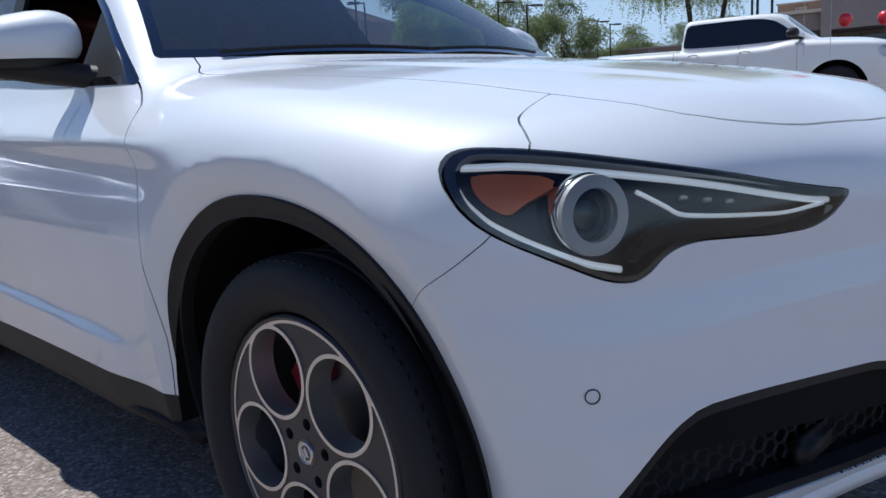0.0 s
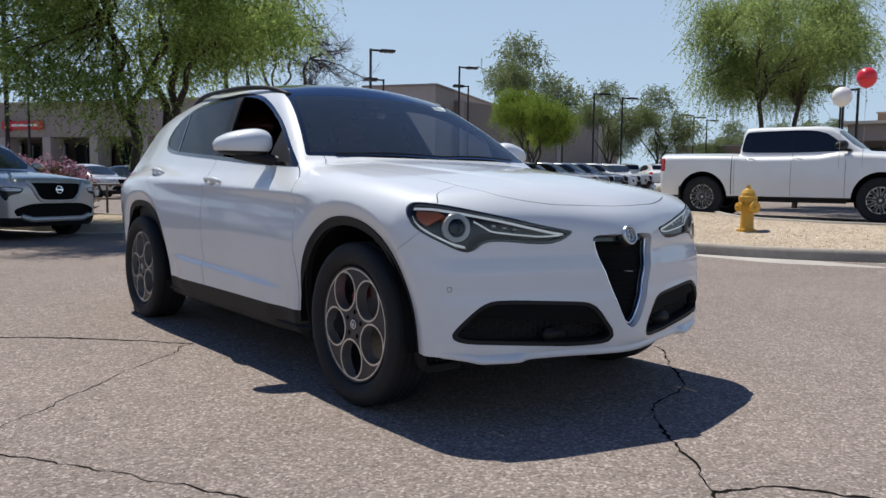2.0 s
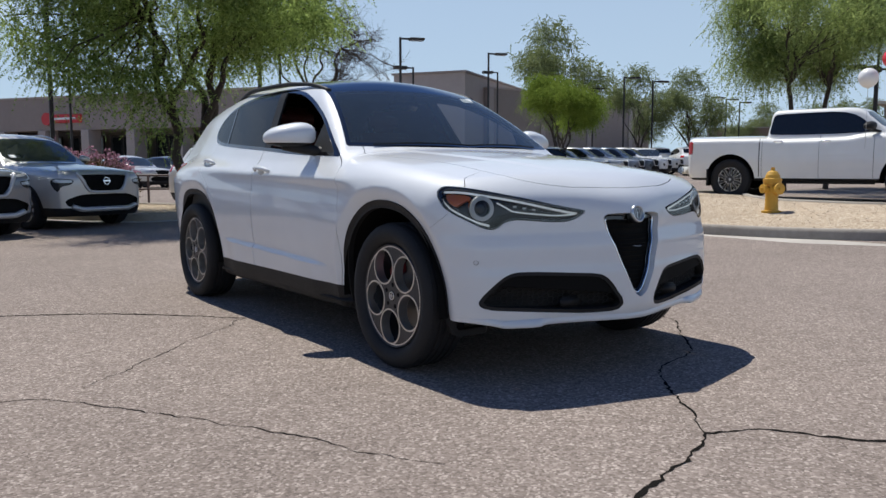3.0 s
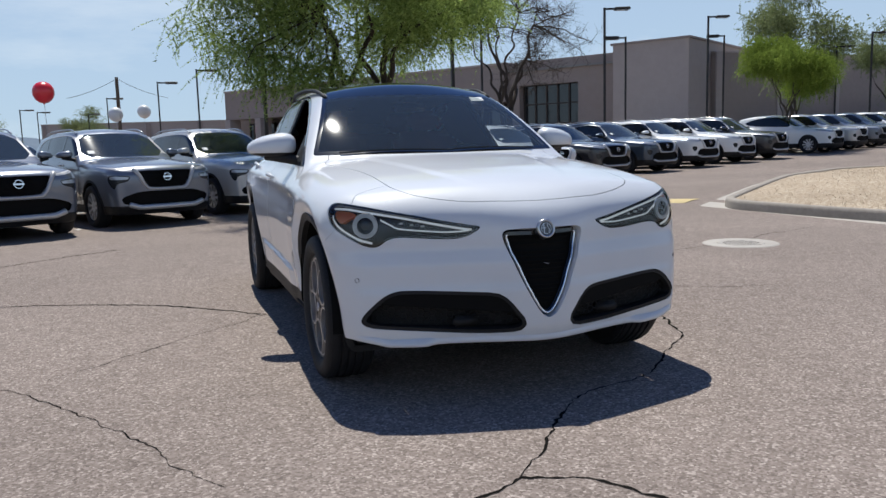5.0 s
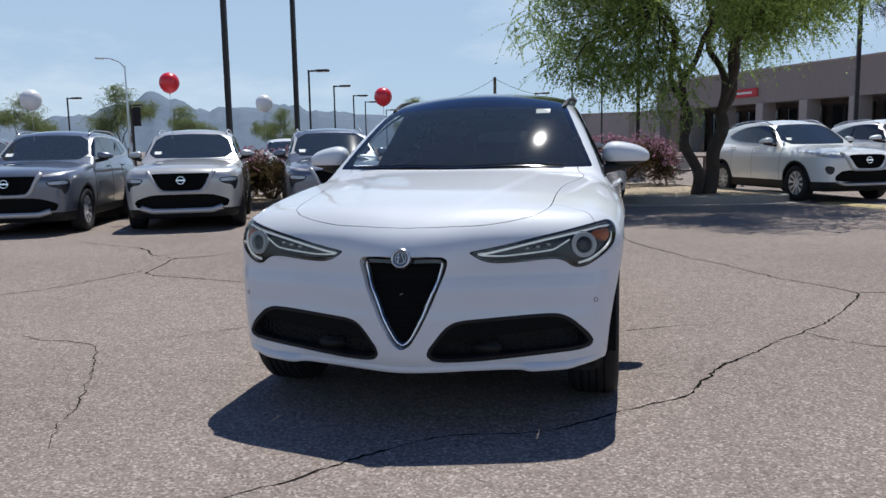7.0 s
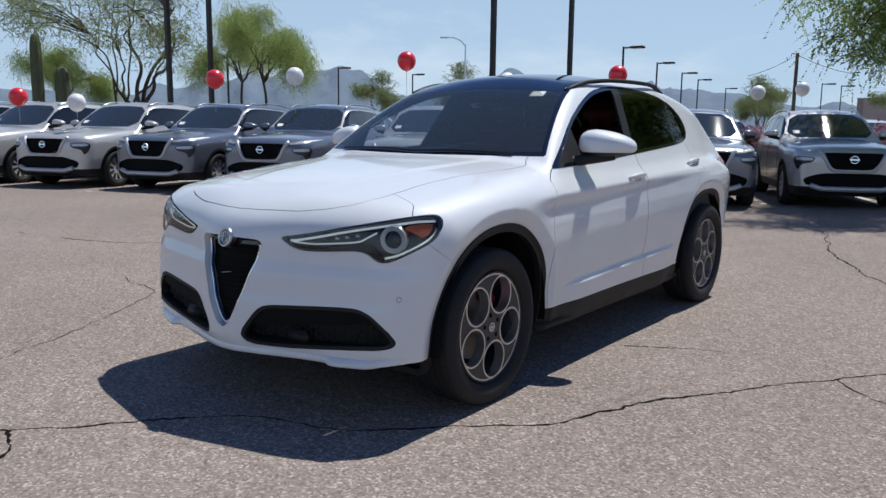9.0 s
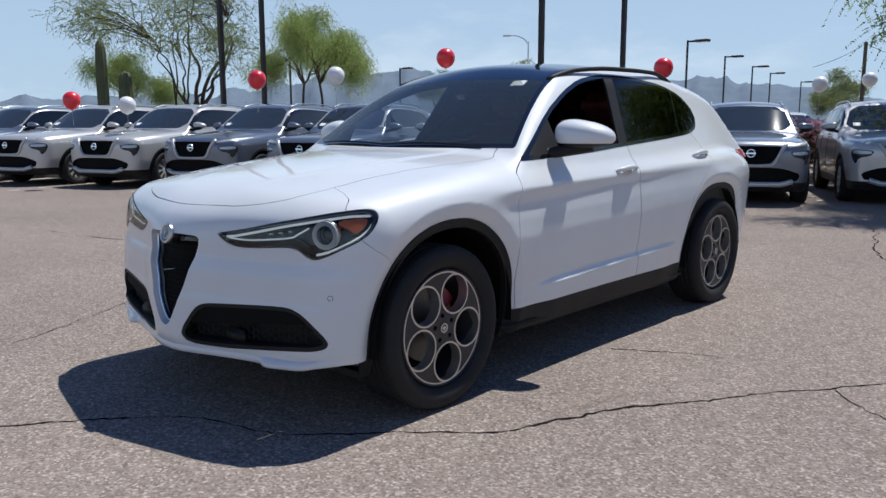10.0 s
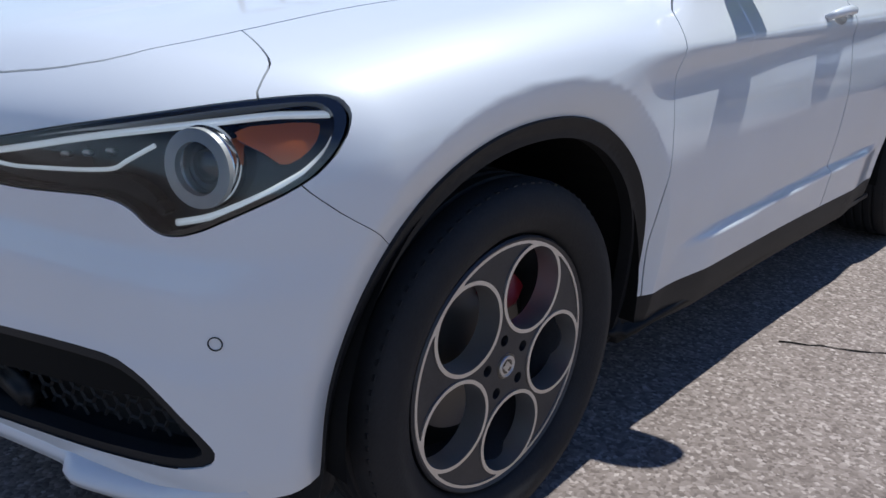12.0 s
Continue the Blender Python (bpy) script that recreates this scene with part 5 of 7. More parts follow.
# ---- parked cars ----
ROGUE = dict(
    core=(0.72, 0.25, 2.8),
    plan=pchip([(-0.95, 0.83), (-0.6, 0.885), (0, 0.925), (0.5, 0.912), (1.4, 0.905), (2.7, 0.925), (3.2, 0.90), (3.75, 0.83)]),
    sect=pchip([(0.22, -0.06), (0.36, -0.03), (0.6, 0), (0.85, -0.004), (1.0, -0.03), (1.2, -0.10)]),
    hood=pchip([(-0.95, 0.92), (-0.85, 0.985), (-0.4, 1.07), (0.3, 1.13), (0.7, 1.15), (1.5, 1.17), (3, 1.20), (3.75, 1.10)]),
    drop=pchip([(-0.9, 0.05), (0, 0.06), (3, 0.06)]),
    nose=pchip([(0, -0.93), (0.05, -0.93), (0.3, -0.915), (0.6, -0.865), (0.75, -0.815), (0.85, -0.73), (0.95, -0.58)]),
    rake=pchip([(0.22, 0.08), (0.36, 0.0), (0.75, 0), (0.92, 0.02), (1.05, 0.09)]),
    tail=3.72, tail_rake=pchip([(0.25, 0.10), (0.5, 0.0), (0.9, 0.0), (1.2, 0.12)]),
    gw=0.86, lean=0.36, gplan=pchip([(0, 0.0), (2.0, 0.0), (3.5, -0.06)]),
    ws=0.56, ws_bow=0.22, ws_slope=0.66,
    roof=pchip([(0.9, 1.48), (1.3, 1.61), (1.8, 1.675), (2.5, 1.67), (3.2, 1.61), (3.6, 1.55)]),
    crown=0.05, back=3.42, back_slope=0.40, k_top=0.12, k_nose=0.12,
    wheelbase=2.705, radius=0.35, half=0.90,
    screen=[(-0.75, 1.16), (0, 1.15), (0.75, 1.16), (0.60, 1.565), (0, 1.59), (-0.60, 1.565)],
    window=[(0.72, 1.135), (1.6, 1.165), (2.9, 1.20), (3.22, 1.26), (3.05, 1.46), (2.7, 1.535), (1.9, 1.57), (1.45, 1.56), (1.22, 1.49)],
    grille=[(-0.40, 0.93), (0.40, 0.93), (0.455, 0.91), (0.33, 0.70), (0.27, 0.655), (-0.27, 0.655), (-0.33, 0.70), (-0.455, 0.91)],
    lamp=[(0.50, 0.938), (0.65, 0.962), (0.87, 1.005), (0.885, 0.98), (0.70, 0.928), (0.53, 0.908)],
    fog=[(0.56, 0.845), (0.72, 0.862), (0.85, 0.868), (0.872, 0.80), (0.845, 0.68), (0.805, 0.63), (0.775, 0.73), (0.62, 0.762)],
    intake=[(-0.36, 0.60), (0.36, 0.60), (0.52, 0.58), (0.74, 0.50), (0.68, 0.375), (-0.68, 0.375), (-0.74, 0.50), (-0.52, 0.58)],
    skid=(0.30, 0.385), clad=0.37, chrome_v=True)
MURANO = dict(ROGUE)
MURANO.update(
    plan=pchip([(-0.95, 0.84), (-0.6, 0.90), (0, 0.955), (0.5, 0.935), (1.4, 0.925), (2.8, 0.96), (3.3, 0.91), (3.9, 0.80)]),
    hood=pchip([(-0.95, 0.88), (-0.85, 0.955), (-0.4, 1.04), (0.3, 1.10), (0.7, 1.13), (1.5, 1.15), (2.8, 1.20), (3.75, 1.10)]),
    gplan=pchip([(0, 0.0), (2.0, 0.0), (2.8, -0.05), (3.6, -0.18)]),
    roof=pchip([(0.9, 1.45), (1.3, 1.58), (1.9, 1.67), (2.5, 1.65), (3.2, 1.55), (3.6, 1.47)]),
    ws=0.50, ws_slope=0.60, tail=3.90, back=3.30, back_slope=0.75, wheelbase=2.825, radius=0.365, half=0.915,
    screen=[(-0.76, 1.14), (0, 1.13), (0.76, 1.14), (0.60, 1.545), (0, 1.57), (-0.60, 1.545)],
    window=[(0.70, 1.12), (1.6, 1.15), (2.5, 1.20), (2.95, 1.32), (2.6, 1.45), (2.2, 1.53), (1.7, 1.565), (1.35, 1.55), (1.15, 1.46)],
    grille=[(-0.30, 0.93), (0.30, 0.93), (0.40, 0.90), (0.27, 0.70), (0.20, 0.66), (-0.20, 0.66), (-0.27, 0.70), (-0.40, 0.90)],
    lamp=[(0.42, 0.905), (0.60, 0.935), (0.84, 1.0), (0.90, 0.985), (0.87, 0.90), (0.72, 0.865), (0.50, 0.86)],
    fog=[(0.66, 0.70), (0.80, 0.72), (0.82, 0.66), (0.78, 0.56), (0.72, 0.55), (0.67, 0.60)],
    intake=[(-0.50, 0.64), (0.50, 0.64), (0.66, 0.52), (0.64, 0.41), (-0.64, 0.41), (-0.66, 0.52)],
    skid=(0.33, 0.385), clad=0.41)
TRUCK = dict(ROGUE)
TRUCK.update(
    core=(0.95, 0.3, 4.0), floor=0.42,
    plan=pchip([(-1.0, 0.92), (-0.6, 0.97), (0, 1.0), (0.6, 0.985), (1.4, 0.98), (3.5, 1.0), (4.6, 0.985), (4.9, 0.97)]),
    sect=pchip([(0.42, -0.05), (0.6, -0.02), (0.85, 0), (1.1, -0.01), (1.3, -0.03), (1.5, -0.10)]),
    hood=pchip([(-1.0, 1.17), (-0.85, 1.26), (-0.4, 1.36), (0.3, 1.41), (0.75, 1.425), (1.25, 1.36), (2.5, 1.34), (2.9, 1.38), (4.7, 1.39), (4.9, 1.36)]),
    nose=pchip([(0, -0.98), (0.05, -0.98), (0.4, -0.965), (0.7, -0.92), (0.85, -0.85), (0.95, -0.75), (1.05, -0.55)]),
    rake=pchip([(0.42, 0.06), (0.6, 0.0), (0.9, 0), (1.1, 0.02), (1.25, 0.08)]),
    tail=4.72, tail_rake=pchip([(0.4, 0.12), (0.6, 0.0), (1.3, 0.0), (1.5, 0.05)]),
    gw=0.93, lean=0.30, gplan=pchip([(0, 0.0), (3.5, 0.0)]), ws=-0.07, ws_bow=0.18, ws_slope=0.79,
    roof=pchip([(0.6, 1.80), (0.9, 1.88), (1.3, 1.925), (2.4, 1.925), (2.9, 1.90)]),
    crown=0.03, back=2.80, back_slope=0.12, k_top=0.09, k_nose=0.10,
    wheelbase=3.55, radius=0.44, half=0.96,
    screen=[(-0.78, 1.445), (0, 1.44), (0.78, 1.445), (0.67, 1.80), (0, 1.84), (-0.67, 1.80)],
    window=[(0.60, 1.40), (0.80, 1.385), (1.6, 1.36), (2.72, 1.37), (2.76, 1.43), (2.70, 1.76), (2.62, 1.80), (1.6, 1.82), (1.28, 1.80), (1.02, 1.73)],
    grille=[(-0.42, 1.12), (0.42, 1.12), (0.48, 1.0), (0.42, 0.75), (-0.42, 0.75), (-0.48, 1.0)],
    lamp=[(0.56, 1.15), (0.80, 1.18), (0.95, 1.17), (0.95, 0.98), (0.85, 0.94), (0.58, 0.98)],
    fog=[(0.66, 0.70), (0.80, 0.70), (0.80, 0.62), (0.66, 0.62)],
    intake=[(-0.40, 0.66), (0.40, 0.66), (0.40, 0.56), (-0.40, 0.56)],
    skid=(0.45, 0.47), clad=0.47, chrome_v=False)
LENS_GREY = mat("lamp_lens", (0.42, 0.44, 0.47), 0.1, 0.3, 0.6)
STICKER = mat("paper_white", (0.8, 0.8, 0.78), 0.7)


def build_parked(name, C, label, skin, far=False):
    """A parked car of a given shape. far: fewer, coarser parts."""
    car = tagged(new(name), label, "car")
    S, f = base_surface(C, *((44, 60, 26, 14) if far else (96, 120, 60, 26)))
    ax = np.abs
    wb, R = C["wheelbase"], C["radius"]
    for y0 in (0.0, wb):
        _, S = cut(S, lambda x, y, z: np.maximum(arch_d(y, z, y0, R) - R - (0.10 if C is TRUCK else 0.05), 0.5 - ax(x)))
    trims = []
    if not far and C is not TRUCK:
        for y0 in (0.0, wb):
            t, S = cut(S, lambda x, y, z: np.maximum(arch_d(y, z, y0, R) - R - 0.09, 0.6 - ax(x)))
            trims.append(t)
    low, S = cut(S, lambda x, y, z: z - C["clad"])
    scr = outline(C["screen"], 1)
    ws, S = cut(S, lambda x, y, z: np.maximum(np.maximum(inside(scr, x, z), y - 1.75), 0.3 - y))
    win = outline(C["window"], 1)
    sw, S = cut(S, lambda x, y, z: np.maximum(inside(win, y, z), 0.35 - ax(x)))
    rear, S = cut(S, lambda x, y, z: np.maximum(np.maximum(wb - y, C["roof"](3.0) - 0.36 - z), np.maximum(z - C["roof"](3.0) + 0.06, ax(x) - 0.58)))
    gp, ip = outline(C["grille"], 1), outline(C["intake"], 1)
    gr, S = cut(S, lambda x, y, z: np.maximum(inside(gp, x, z), y))
    inn, S = cut(S, lambda x, y, z: np.maximum(inside(ip, x, z), y))
    lp, fp = outline(C["lamp"], 1), outline(C["fog"], 1)
    lamp, S = cut(S, lambda x, y, z: np.maximum(inside(lp, ax(x), z), y))
    fog, S = cut(S, lambda x, y, z: np.maximum(inside(fp, ax(x), z), y))
    tz = 1.0 if C is not TRUCK else 1.12
    tl, S = cut(S, lambda x, y, z: np.maximum(np.maximum(ax(z - tz) - (0.09 if C is not TRUCK else 0.14), wb + (0.72 if C is not TRUCK else 0.86) - y), 0.62 - ax(x)))
    panel("body_shell", S, skin, car, depth=0.01)
    panel("windscreen", ws, GLASS_DARK, car, depth=0)
    sides = [keep(sw, lambda x, y, z: -x), keep(sw, lambda x, y, z: x)]
    for m in sides:
        panel("side_window", m, SIDE_DARK, car, depth=0)
        if not far:
            for yy in (1.62, wb - 0.12) if C is not TRUCK else (1.70,):
                pl = keep(m, lambda x, y, z: ax(y - yy) - 0.03)
                panel("door_pillar", offset(pl, 0.004), GLOSS, car, depth=0.004)
            ring = keep(m, lambda x, y, z: -inside(win, y, z) - 0.018)
            panel("window_trim", offset(ring, 0.005), LAMP_RING if C["chrome_v"] else GLOSS, car, depth=0.004)
    panel("rear_window", rear, SIDE_DARK, car, depth=0)
    panel("lower_cladding", low, PLASTIC, car, depth=0)
    for t in trims:
        for sgn in (1, -1):
            panel("arch_trim", offset(keep(t, lambda x, y, z: -sgn * x), 0.006), PLASTIC, car, depth=0.02)
    g = part("grille", mesh("grille", tray(gr, 0.04), BLACK), None, car)
    part("air_intake", mesh("air_intake", tray(inn, 0.05), BLACK), None, car)
    for sgn in (1, -1):
        m = keep(lamp, lambda x, y, z: -sgn * x)
        hl = panel("headlamp", m, LENS_GREY, car, depth=0.01)
        if not far and hl:
            s = keep(m, lambda x, y, z: -inside(lp, ax(x), z) - 0.014)
            panel("light_strip", offset(s, 0.002), LAMP_RING, hl, depth=0)
        pod = panel("fog_lamp", offset(keep(fog, lambda x, y, z: -sgn * x), -0.01), LAMP_DARK, car, depth=0)
        if C["chrome_v"] and not far:
            panel("lens", offset(keep(fog, lambda x, y, z: np.maximum(np.maximum(-sgn * x, 0.795 - z), inside(fp, ax(x), z) + 0.014)), -0.006), LENS_GREY, pod, depth=0)
        panel("tail_lamp", keep(tl, lambda x, y, z: -sgn * x), TAIL_RED, car, depth=0.01)
    if C["chrome_v"]:
        q = np.array([(-0.505, 0.955), (-0.43, 0.83), (-0.355, 0.685), (-0.285, 0.638), (0, 0.630), (0.285, 0.638), (0.355, 0.685), (0.43, 0.83), (0.505, 0.955)])
        t = np.linspace(0, 1, len(q))
        tt = np.linspace(0, 1, 40)
        p, n = on_front(f, pchip(list(zip(t, q[:, 0])))(tt), pchip(list(zip(t, q[:, 1])))(tt), 0.006)
        bm = bmesh.new()
        tube(bm, [tuple(v) for v in p], [0.019 + 0.016 * abs(2 * float(k) - 1) ** 1.5 for k in tt], 6)
        part("chrome_surround", bm, LAMP_RING, g, smooth=True)
    if not far:
        for zz in np.linspace(min(p[1] for p in C["grille"]) + 0.03, max(p[1] for p in C["grille"]) - 0.03, 6):
            xs = np.linspace(-0.26, 0.26, 7)
            p, n = on_front(f, xs, np.full(7, zz), -0.022)
            bm = bmesh.new()
            tube(bm, [tuple(v) for v in p], 0.006, 5)
            part("slat", bm, BLACK, g)
        zc = sum(p[1] for p in C["grille"]) / len(C["grille"]) + 0.02
        c, n = on_front(f, [0.0], [zc], 0.012)
        m4 = Matrix.Translation(Vector(c[0])) @ Vector((0, -1, 0.1)).normalized().to_track_quat("Z", "Y").to_matrix().to_4x4()
        bm = bmesh.new()
        lathe(bm, [(0.05, 0.0), (0.053, 0.008), (0.063, 0.008), (0.066, 0.0), (0.066, -0.02), (0.05, -0.02)], 28, m4, True)
        box(bm, -0.072, 0.072, -0.012, 0.012, -0.01, 0.011, m4)
        bmesh.ops.recalc_face_normals(bm, faces=bm.faces[:])
        part("badge", bm, CHROME, g, smooth=False)
        z0, z1 = C["skid"]
        xs = np.linspace(-0.62, 0.62, 25)
        p, n = on_front(f, xs, (z0 + z1) / 2 + 0.05 * np.clip((np.abs(xs) - 0.46) / 0.16, 0, 1), 0.006)
        bm = bmesh.new()
        tube(bm, [tuple(v) for v in p], (z1 - z0) / 2, 8)
        part("skid_plate", bm, LAMP_RING if C is not TRUCK else CHROME, car, smooth=True)
        mz = 1.21 if C is not TRUCK else 1.49
        for sgn in (1, -1):
            mirror_shell(car, sgn, skin if C is not TRUCK else PLASTIC, C["half"] + 0.075, 0.98 if C is not TRUCK else 0.76, mz, 1.0 if C is not TRUCK else 1.3)
            for hy in ((1.45, 2.42) if C is not TRUCK else (1.58, 2.54)):
                hz = C["clad"] + 0.66 if C is not TRUCK else 1.22
                p, n = on_side(f, np.linspace(hy - 0.1, hy + 0.1, 7), np.full(7, hz), sgn, 0.0)
                lift = 0.028 * np.sin(np.linspace(0, np.pi, 7)) ** 0.5
                bm = bmesh.new()
                tube(bm, [tuple(a + b * l) for a, b, l in zip(p, n, lift)], 0.013, 8)
                part("door_handle", bm, skin if C is not TRUCK else CHROME, car, smooth=True)
            for sy in ((0.56, 1.62, wb - 0.42) if C is not TRUCK else (0.66, 1.70, 2.86)):
                zs = np.linspace(C["clad"] + 0.01, C["window"][0][1] - 0.05, 14)
                p, n = on_side(f, np.full(14, sy), zs, sgn, 0.0006)
                bm = bmesh.new()
                tube(bm, [tuple(v) for v in p], 0.003, 4)
                part("door_seam", bm, BLACK, car)
        if C is not TRUCK:
            for sgn in (1, -1):
                yy = np.linspace(1.35, 3.05, 14)
                pts = [(sgn * 0.60, y, float(C["roof"](y)) - 0.035 + 0.028 * min(1, 6 * (y - 1.35) / 1.7, 6 * (3.05 - y) / 1.7)) for y in yy]
                bm = bmesh.new()
                tube(bm, pts, 0.014, 6)
                part("roof_rail", bm, SATIN, car, smooth=True)
            sp = solve_rays(f, np.array([[-0.52, 2.0, 1.25]]), np.array([[0.0, -1.0, 0.0]]), 2.2)[0]
            bm = bmesh.new()
            box(bm, -0.10, 0.10, -0.002, 0.002, -0.045, 0.045, Matrix.Translation((sp[0], sp[1] + 0.0, sp[2])) @ Matrix.Rotation(radians(-56), 4, "X"))
            part("window_sticker", bm, STICKER, car)
        else:
            bm = bmesh.new()
            box(bm, -0.9, 0.9, 4.66, 4.80, 0.55, 0.72)
            bevelled(bm, 0.04, 2)
            part("rear_bumper", bm, CHROME, car)
            bm = bmesh.new()
            box(bm, -0.04, 0.04, 4.6, 5.0, 0.50, 0.57)
            part("tow_hitch", bm, PLASTIC, car)
            for sgn in (1, -1):
                bm = bmesh.new()
                zs = np.linspace(0.5, 1.36, 12)
                p, n = on_side(f, np.full(12, 2.92), zs, sgn, 0.002)
                tube(bm, [tuple(v) for v in p], 0.009, 4)
                part("bed_gap", bm, BLACK, car)
                bm = bmesh.new()
                box(bm, sgn * 0.80 - 0.06, sgn * 0.80 + 0.06, 0.62, 2.8, 0.36, 0.42)
                bevelled(bm, 0.02, 2)
                part("side_step", bm, PLASTIC, car)
    # a black inner box, added only to stop the light under the body
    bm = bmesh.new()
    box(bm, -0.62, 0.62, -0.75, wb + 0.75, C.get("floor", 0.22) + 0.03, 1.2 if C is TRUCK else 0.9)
    part("light_block_box", bm, BLACK, car)
    M = WHEELS[(R, far)]
    for x, y, sp in ((C["half"], 0, 0.1), (-C["half"], 0, 0.5), (C["half"], wb, 0.9), (-C["half"], wb, 0.3)):
        if far:
            w = part("wheel", M["tyre"], None, car)
            part("rim", M["rim"], None, w)
            w.matrix_local = Matrix.Translation((x, y, R)) @ (Matrix.Identity(4) if x > 0 else Matrix.Rotation(math.pi, 4, "Z")) @ OUT
        else:
            add_wheel(car, M, x, y, R, sp)
    return car


GLASS_DARK = thin_glass("smoked_glass", (0.24, 0.27, 0.28), 2.0, 0.04)
SIDE_DARK = mat("privacy_glass", (0.008, 0.009, 0.010), 0.03, 0, 0.3)
WHEELS = {(r, far): wheel_meshes("parked", r, r * (0.60 if r > 0.4 else 0.66), 0.23, False, False) for r in (0.35, 0.365, 0.44) for far in (False, True)}


def parked_pose(x, y, hx, hy, z=0.0, turn=0.0):
    return pose(x, y, z, 0, 0, math.degrees(math.atan2(hx, -hy)) + turn)


def repaint(car, skin):
    for o in car.children_recursive:
        if o.type == "MESH" and o.name.split(".")[0] in ("body_shell", "mirror", "door_handle"):
            o.material_slots[0].link = "OBJECT"
            o.material_slots[0].material = skin


rng = random.Random(4)
COLOURS = {"silver": SILVER, "gunmetal grey": GREY, "white": FLEET_WHITE, "black": DARK, "slate blue": NAVY, "red": RED}

# the row of compact SUVs behind the white one
first = build_parked("parked_car", ROGUE, "silver compact SUV parked on the asphalt in a row", SILVER)
U, BACK = Vector((-0.82, -0.572, 0)), Vector((-0.42, 0.907, 0))
ROW = Vector((0.05, 12.15, 0))
for k, colour in enumerate(("silver", "gunmetal grey", "gunmetal grey", "silver", "gunmetal grey", "gunmetal grey", "silver", "silver", "gunmetal grey", "white")):
    p = ROW + U * 2.42 * min(k, 3) + Vector((-2.08, -1.18, 0)) * min(max(k - 3, 0), 1) + Vector((-2.03, -0.88, 0)) * max(k - 4, 0)
    p += Vector((-0.45, 0.36, 0)) * min(max(k - 2, 0) * 0.6, 1)
    m = parked_pose(p.x, p.y, *((0.42, -0.907) if k < 4 else (0.36, -0.933) if k == 4 else (0.30, -0.954)), float(rise(p.x, p.y)), rng.uniform(-1.5, 1.5))
    c = first if k == 0 else copy_thing(first, m)
    c.matrix_basis = m
    repaint(c, COLOURS[colour])
    tagged(c, colour + " compact SUV parked in a row before a planted strip", group="row of compact SUVs")

# the row of larger SUVs by the building
second = build_parked("parked_car", MURANO, "white midsize SUV parked in a row", FLEET_WHITE)
V2, HEAD2 = Vector((0.926, 0.378, 0)), Vector((0.378, -0.926, 0))
ROW2 = Vector((5.87, 15.31, 0))
for k, colour in enumerate(("white", "white", "black", "slate blue", "white", "white", "black")):
    p = ROW2 + V2 * 2.55 * k if k else Vector((5.3, 13.5, 0))
    m = parked_pose(p.x, p.y, HEAD2.x, HEAD2.y, float(rise(p.x, p.y)), rng.uniform(-1.5, 1.5))
    c = second if k == 0 else copy_thing(second, m)
    c.matrix_basis = m
    repaint(c, COLOURS[colour])
    tagged(c, colour + " midsize SUV parked in a row", group="row of midsize SUVs")

# pickup beyond the gravel island
truck = build_parked("pickup_truck", TRUCK, "white crew cab pickup truck with dark windows", FLEET_WHITE)
truck["category"] = "truck"
truck.matrix_basis = parked_pose(15.36, 4.56, 0.278, -0.961, float(rise(15.36, 4.56)))
truck.scale = (1.03, 1.03, 1.08)

# far rows
far_a = build_parked("parked_car", MURANO, "white car parked far across the lot", FLEET_WHITE, True)
placed = [False]


def far_car(x, y, hx, hy, colour, turn=0.0):
    m = parked_pose(x, y, hx, hy, float(rise(x, y)), turn)
    if placed[0]:
        c = copy_thing(far_a, m)
    else:
        c, placed[0] = far_a, True
        c.matrix_basis = m
    repaint(c, COLOURS[colour])
    tagged(c, colour + " car parked far across the lot", "car", "far rows of cars")


mix = ["white", "silver", "white", "white", "black", "white", "slate blue", "silver", "white", "silver"]
for k, colour in zip(range(8, 14), ("white", "silver", "gunmetal grey", "slate blue", "white", "silver")):
    p = ROW2 + V2 * 2.55 * k
    far_car(p.x, p.y, HEAD2.x, HEAD2.y, colour, rng.uniform(-2, 2))
for row, start, count in ((10.0, 1, 14), (19.0, 4, 12)):
    for k in range(start, start + count):
        p = ROW2 + V2 * 2.65 * k - HEAD2 * row
        if rng.random() < 0.85:
            s = 1 if row < 15 else -1
            far_car(p.x, p.y, -HEAD2.x * s, -HEAD2.y * s, mix[(k * 3 + int(row)) % 10], rng.uniform(-2, 2))
for k in range(0, 14):
    p = ROW + BACK * 14 + U * 2.6 * (k - 2)
    if rng.random() < 0.8:
        far_car(p.x, p.y, 0.42, -0.907, mix[(k * 3 + 1) % 10], rng.uniform(-2, 2))
for k in range(0, 6):
    far_car(14.5 + k * 2.6 * 0.7, 22.0 + 26 + k * 1.9, 0.37, -0.93, mix[k], rng.uniform(-3, 3))
for off, count in ((0.0, 9), (6.0, 9), (14.0, 9), (20.0, 8)):
    for k in range(count):
        x, y = 34.0 + 0.42 * 3.9 * k + 0.91 * off, 27.0 + 0.91 * 3.9 * k - 0.42 * off
        s = 1 if off in (0.0, 17.5) else -1
        far_car(x, y, -0.66 * s, -0.75 * s, mix[(k * 7 + int(off)) % 10], rng.uniform(-2, 2))
far_car(21.6, 7.0, -0.96, -0.28, "black")
far_car(21.3, 4.3, -0.96, -0.28, "silver", 2.0)
# mud flaps and tow hitch of the pickup
for sx in (-0.93, 0.93):
    bm = bmesh.new()
    box(bm, sx - 0.14, sx + 0.14, 4.02, 4.05, 0.30, 0.66)
    part("mud_flap", bm, PLASTIC, truck)


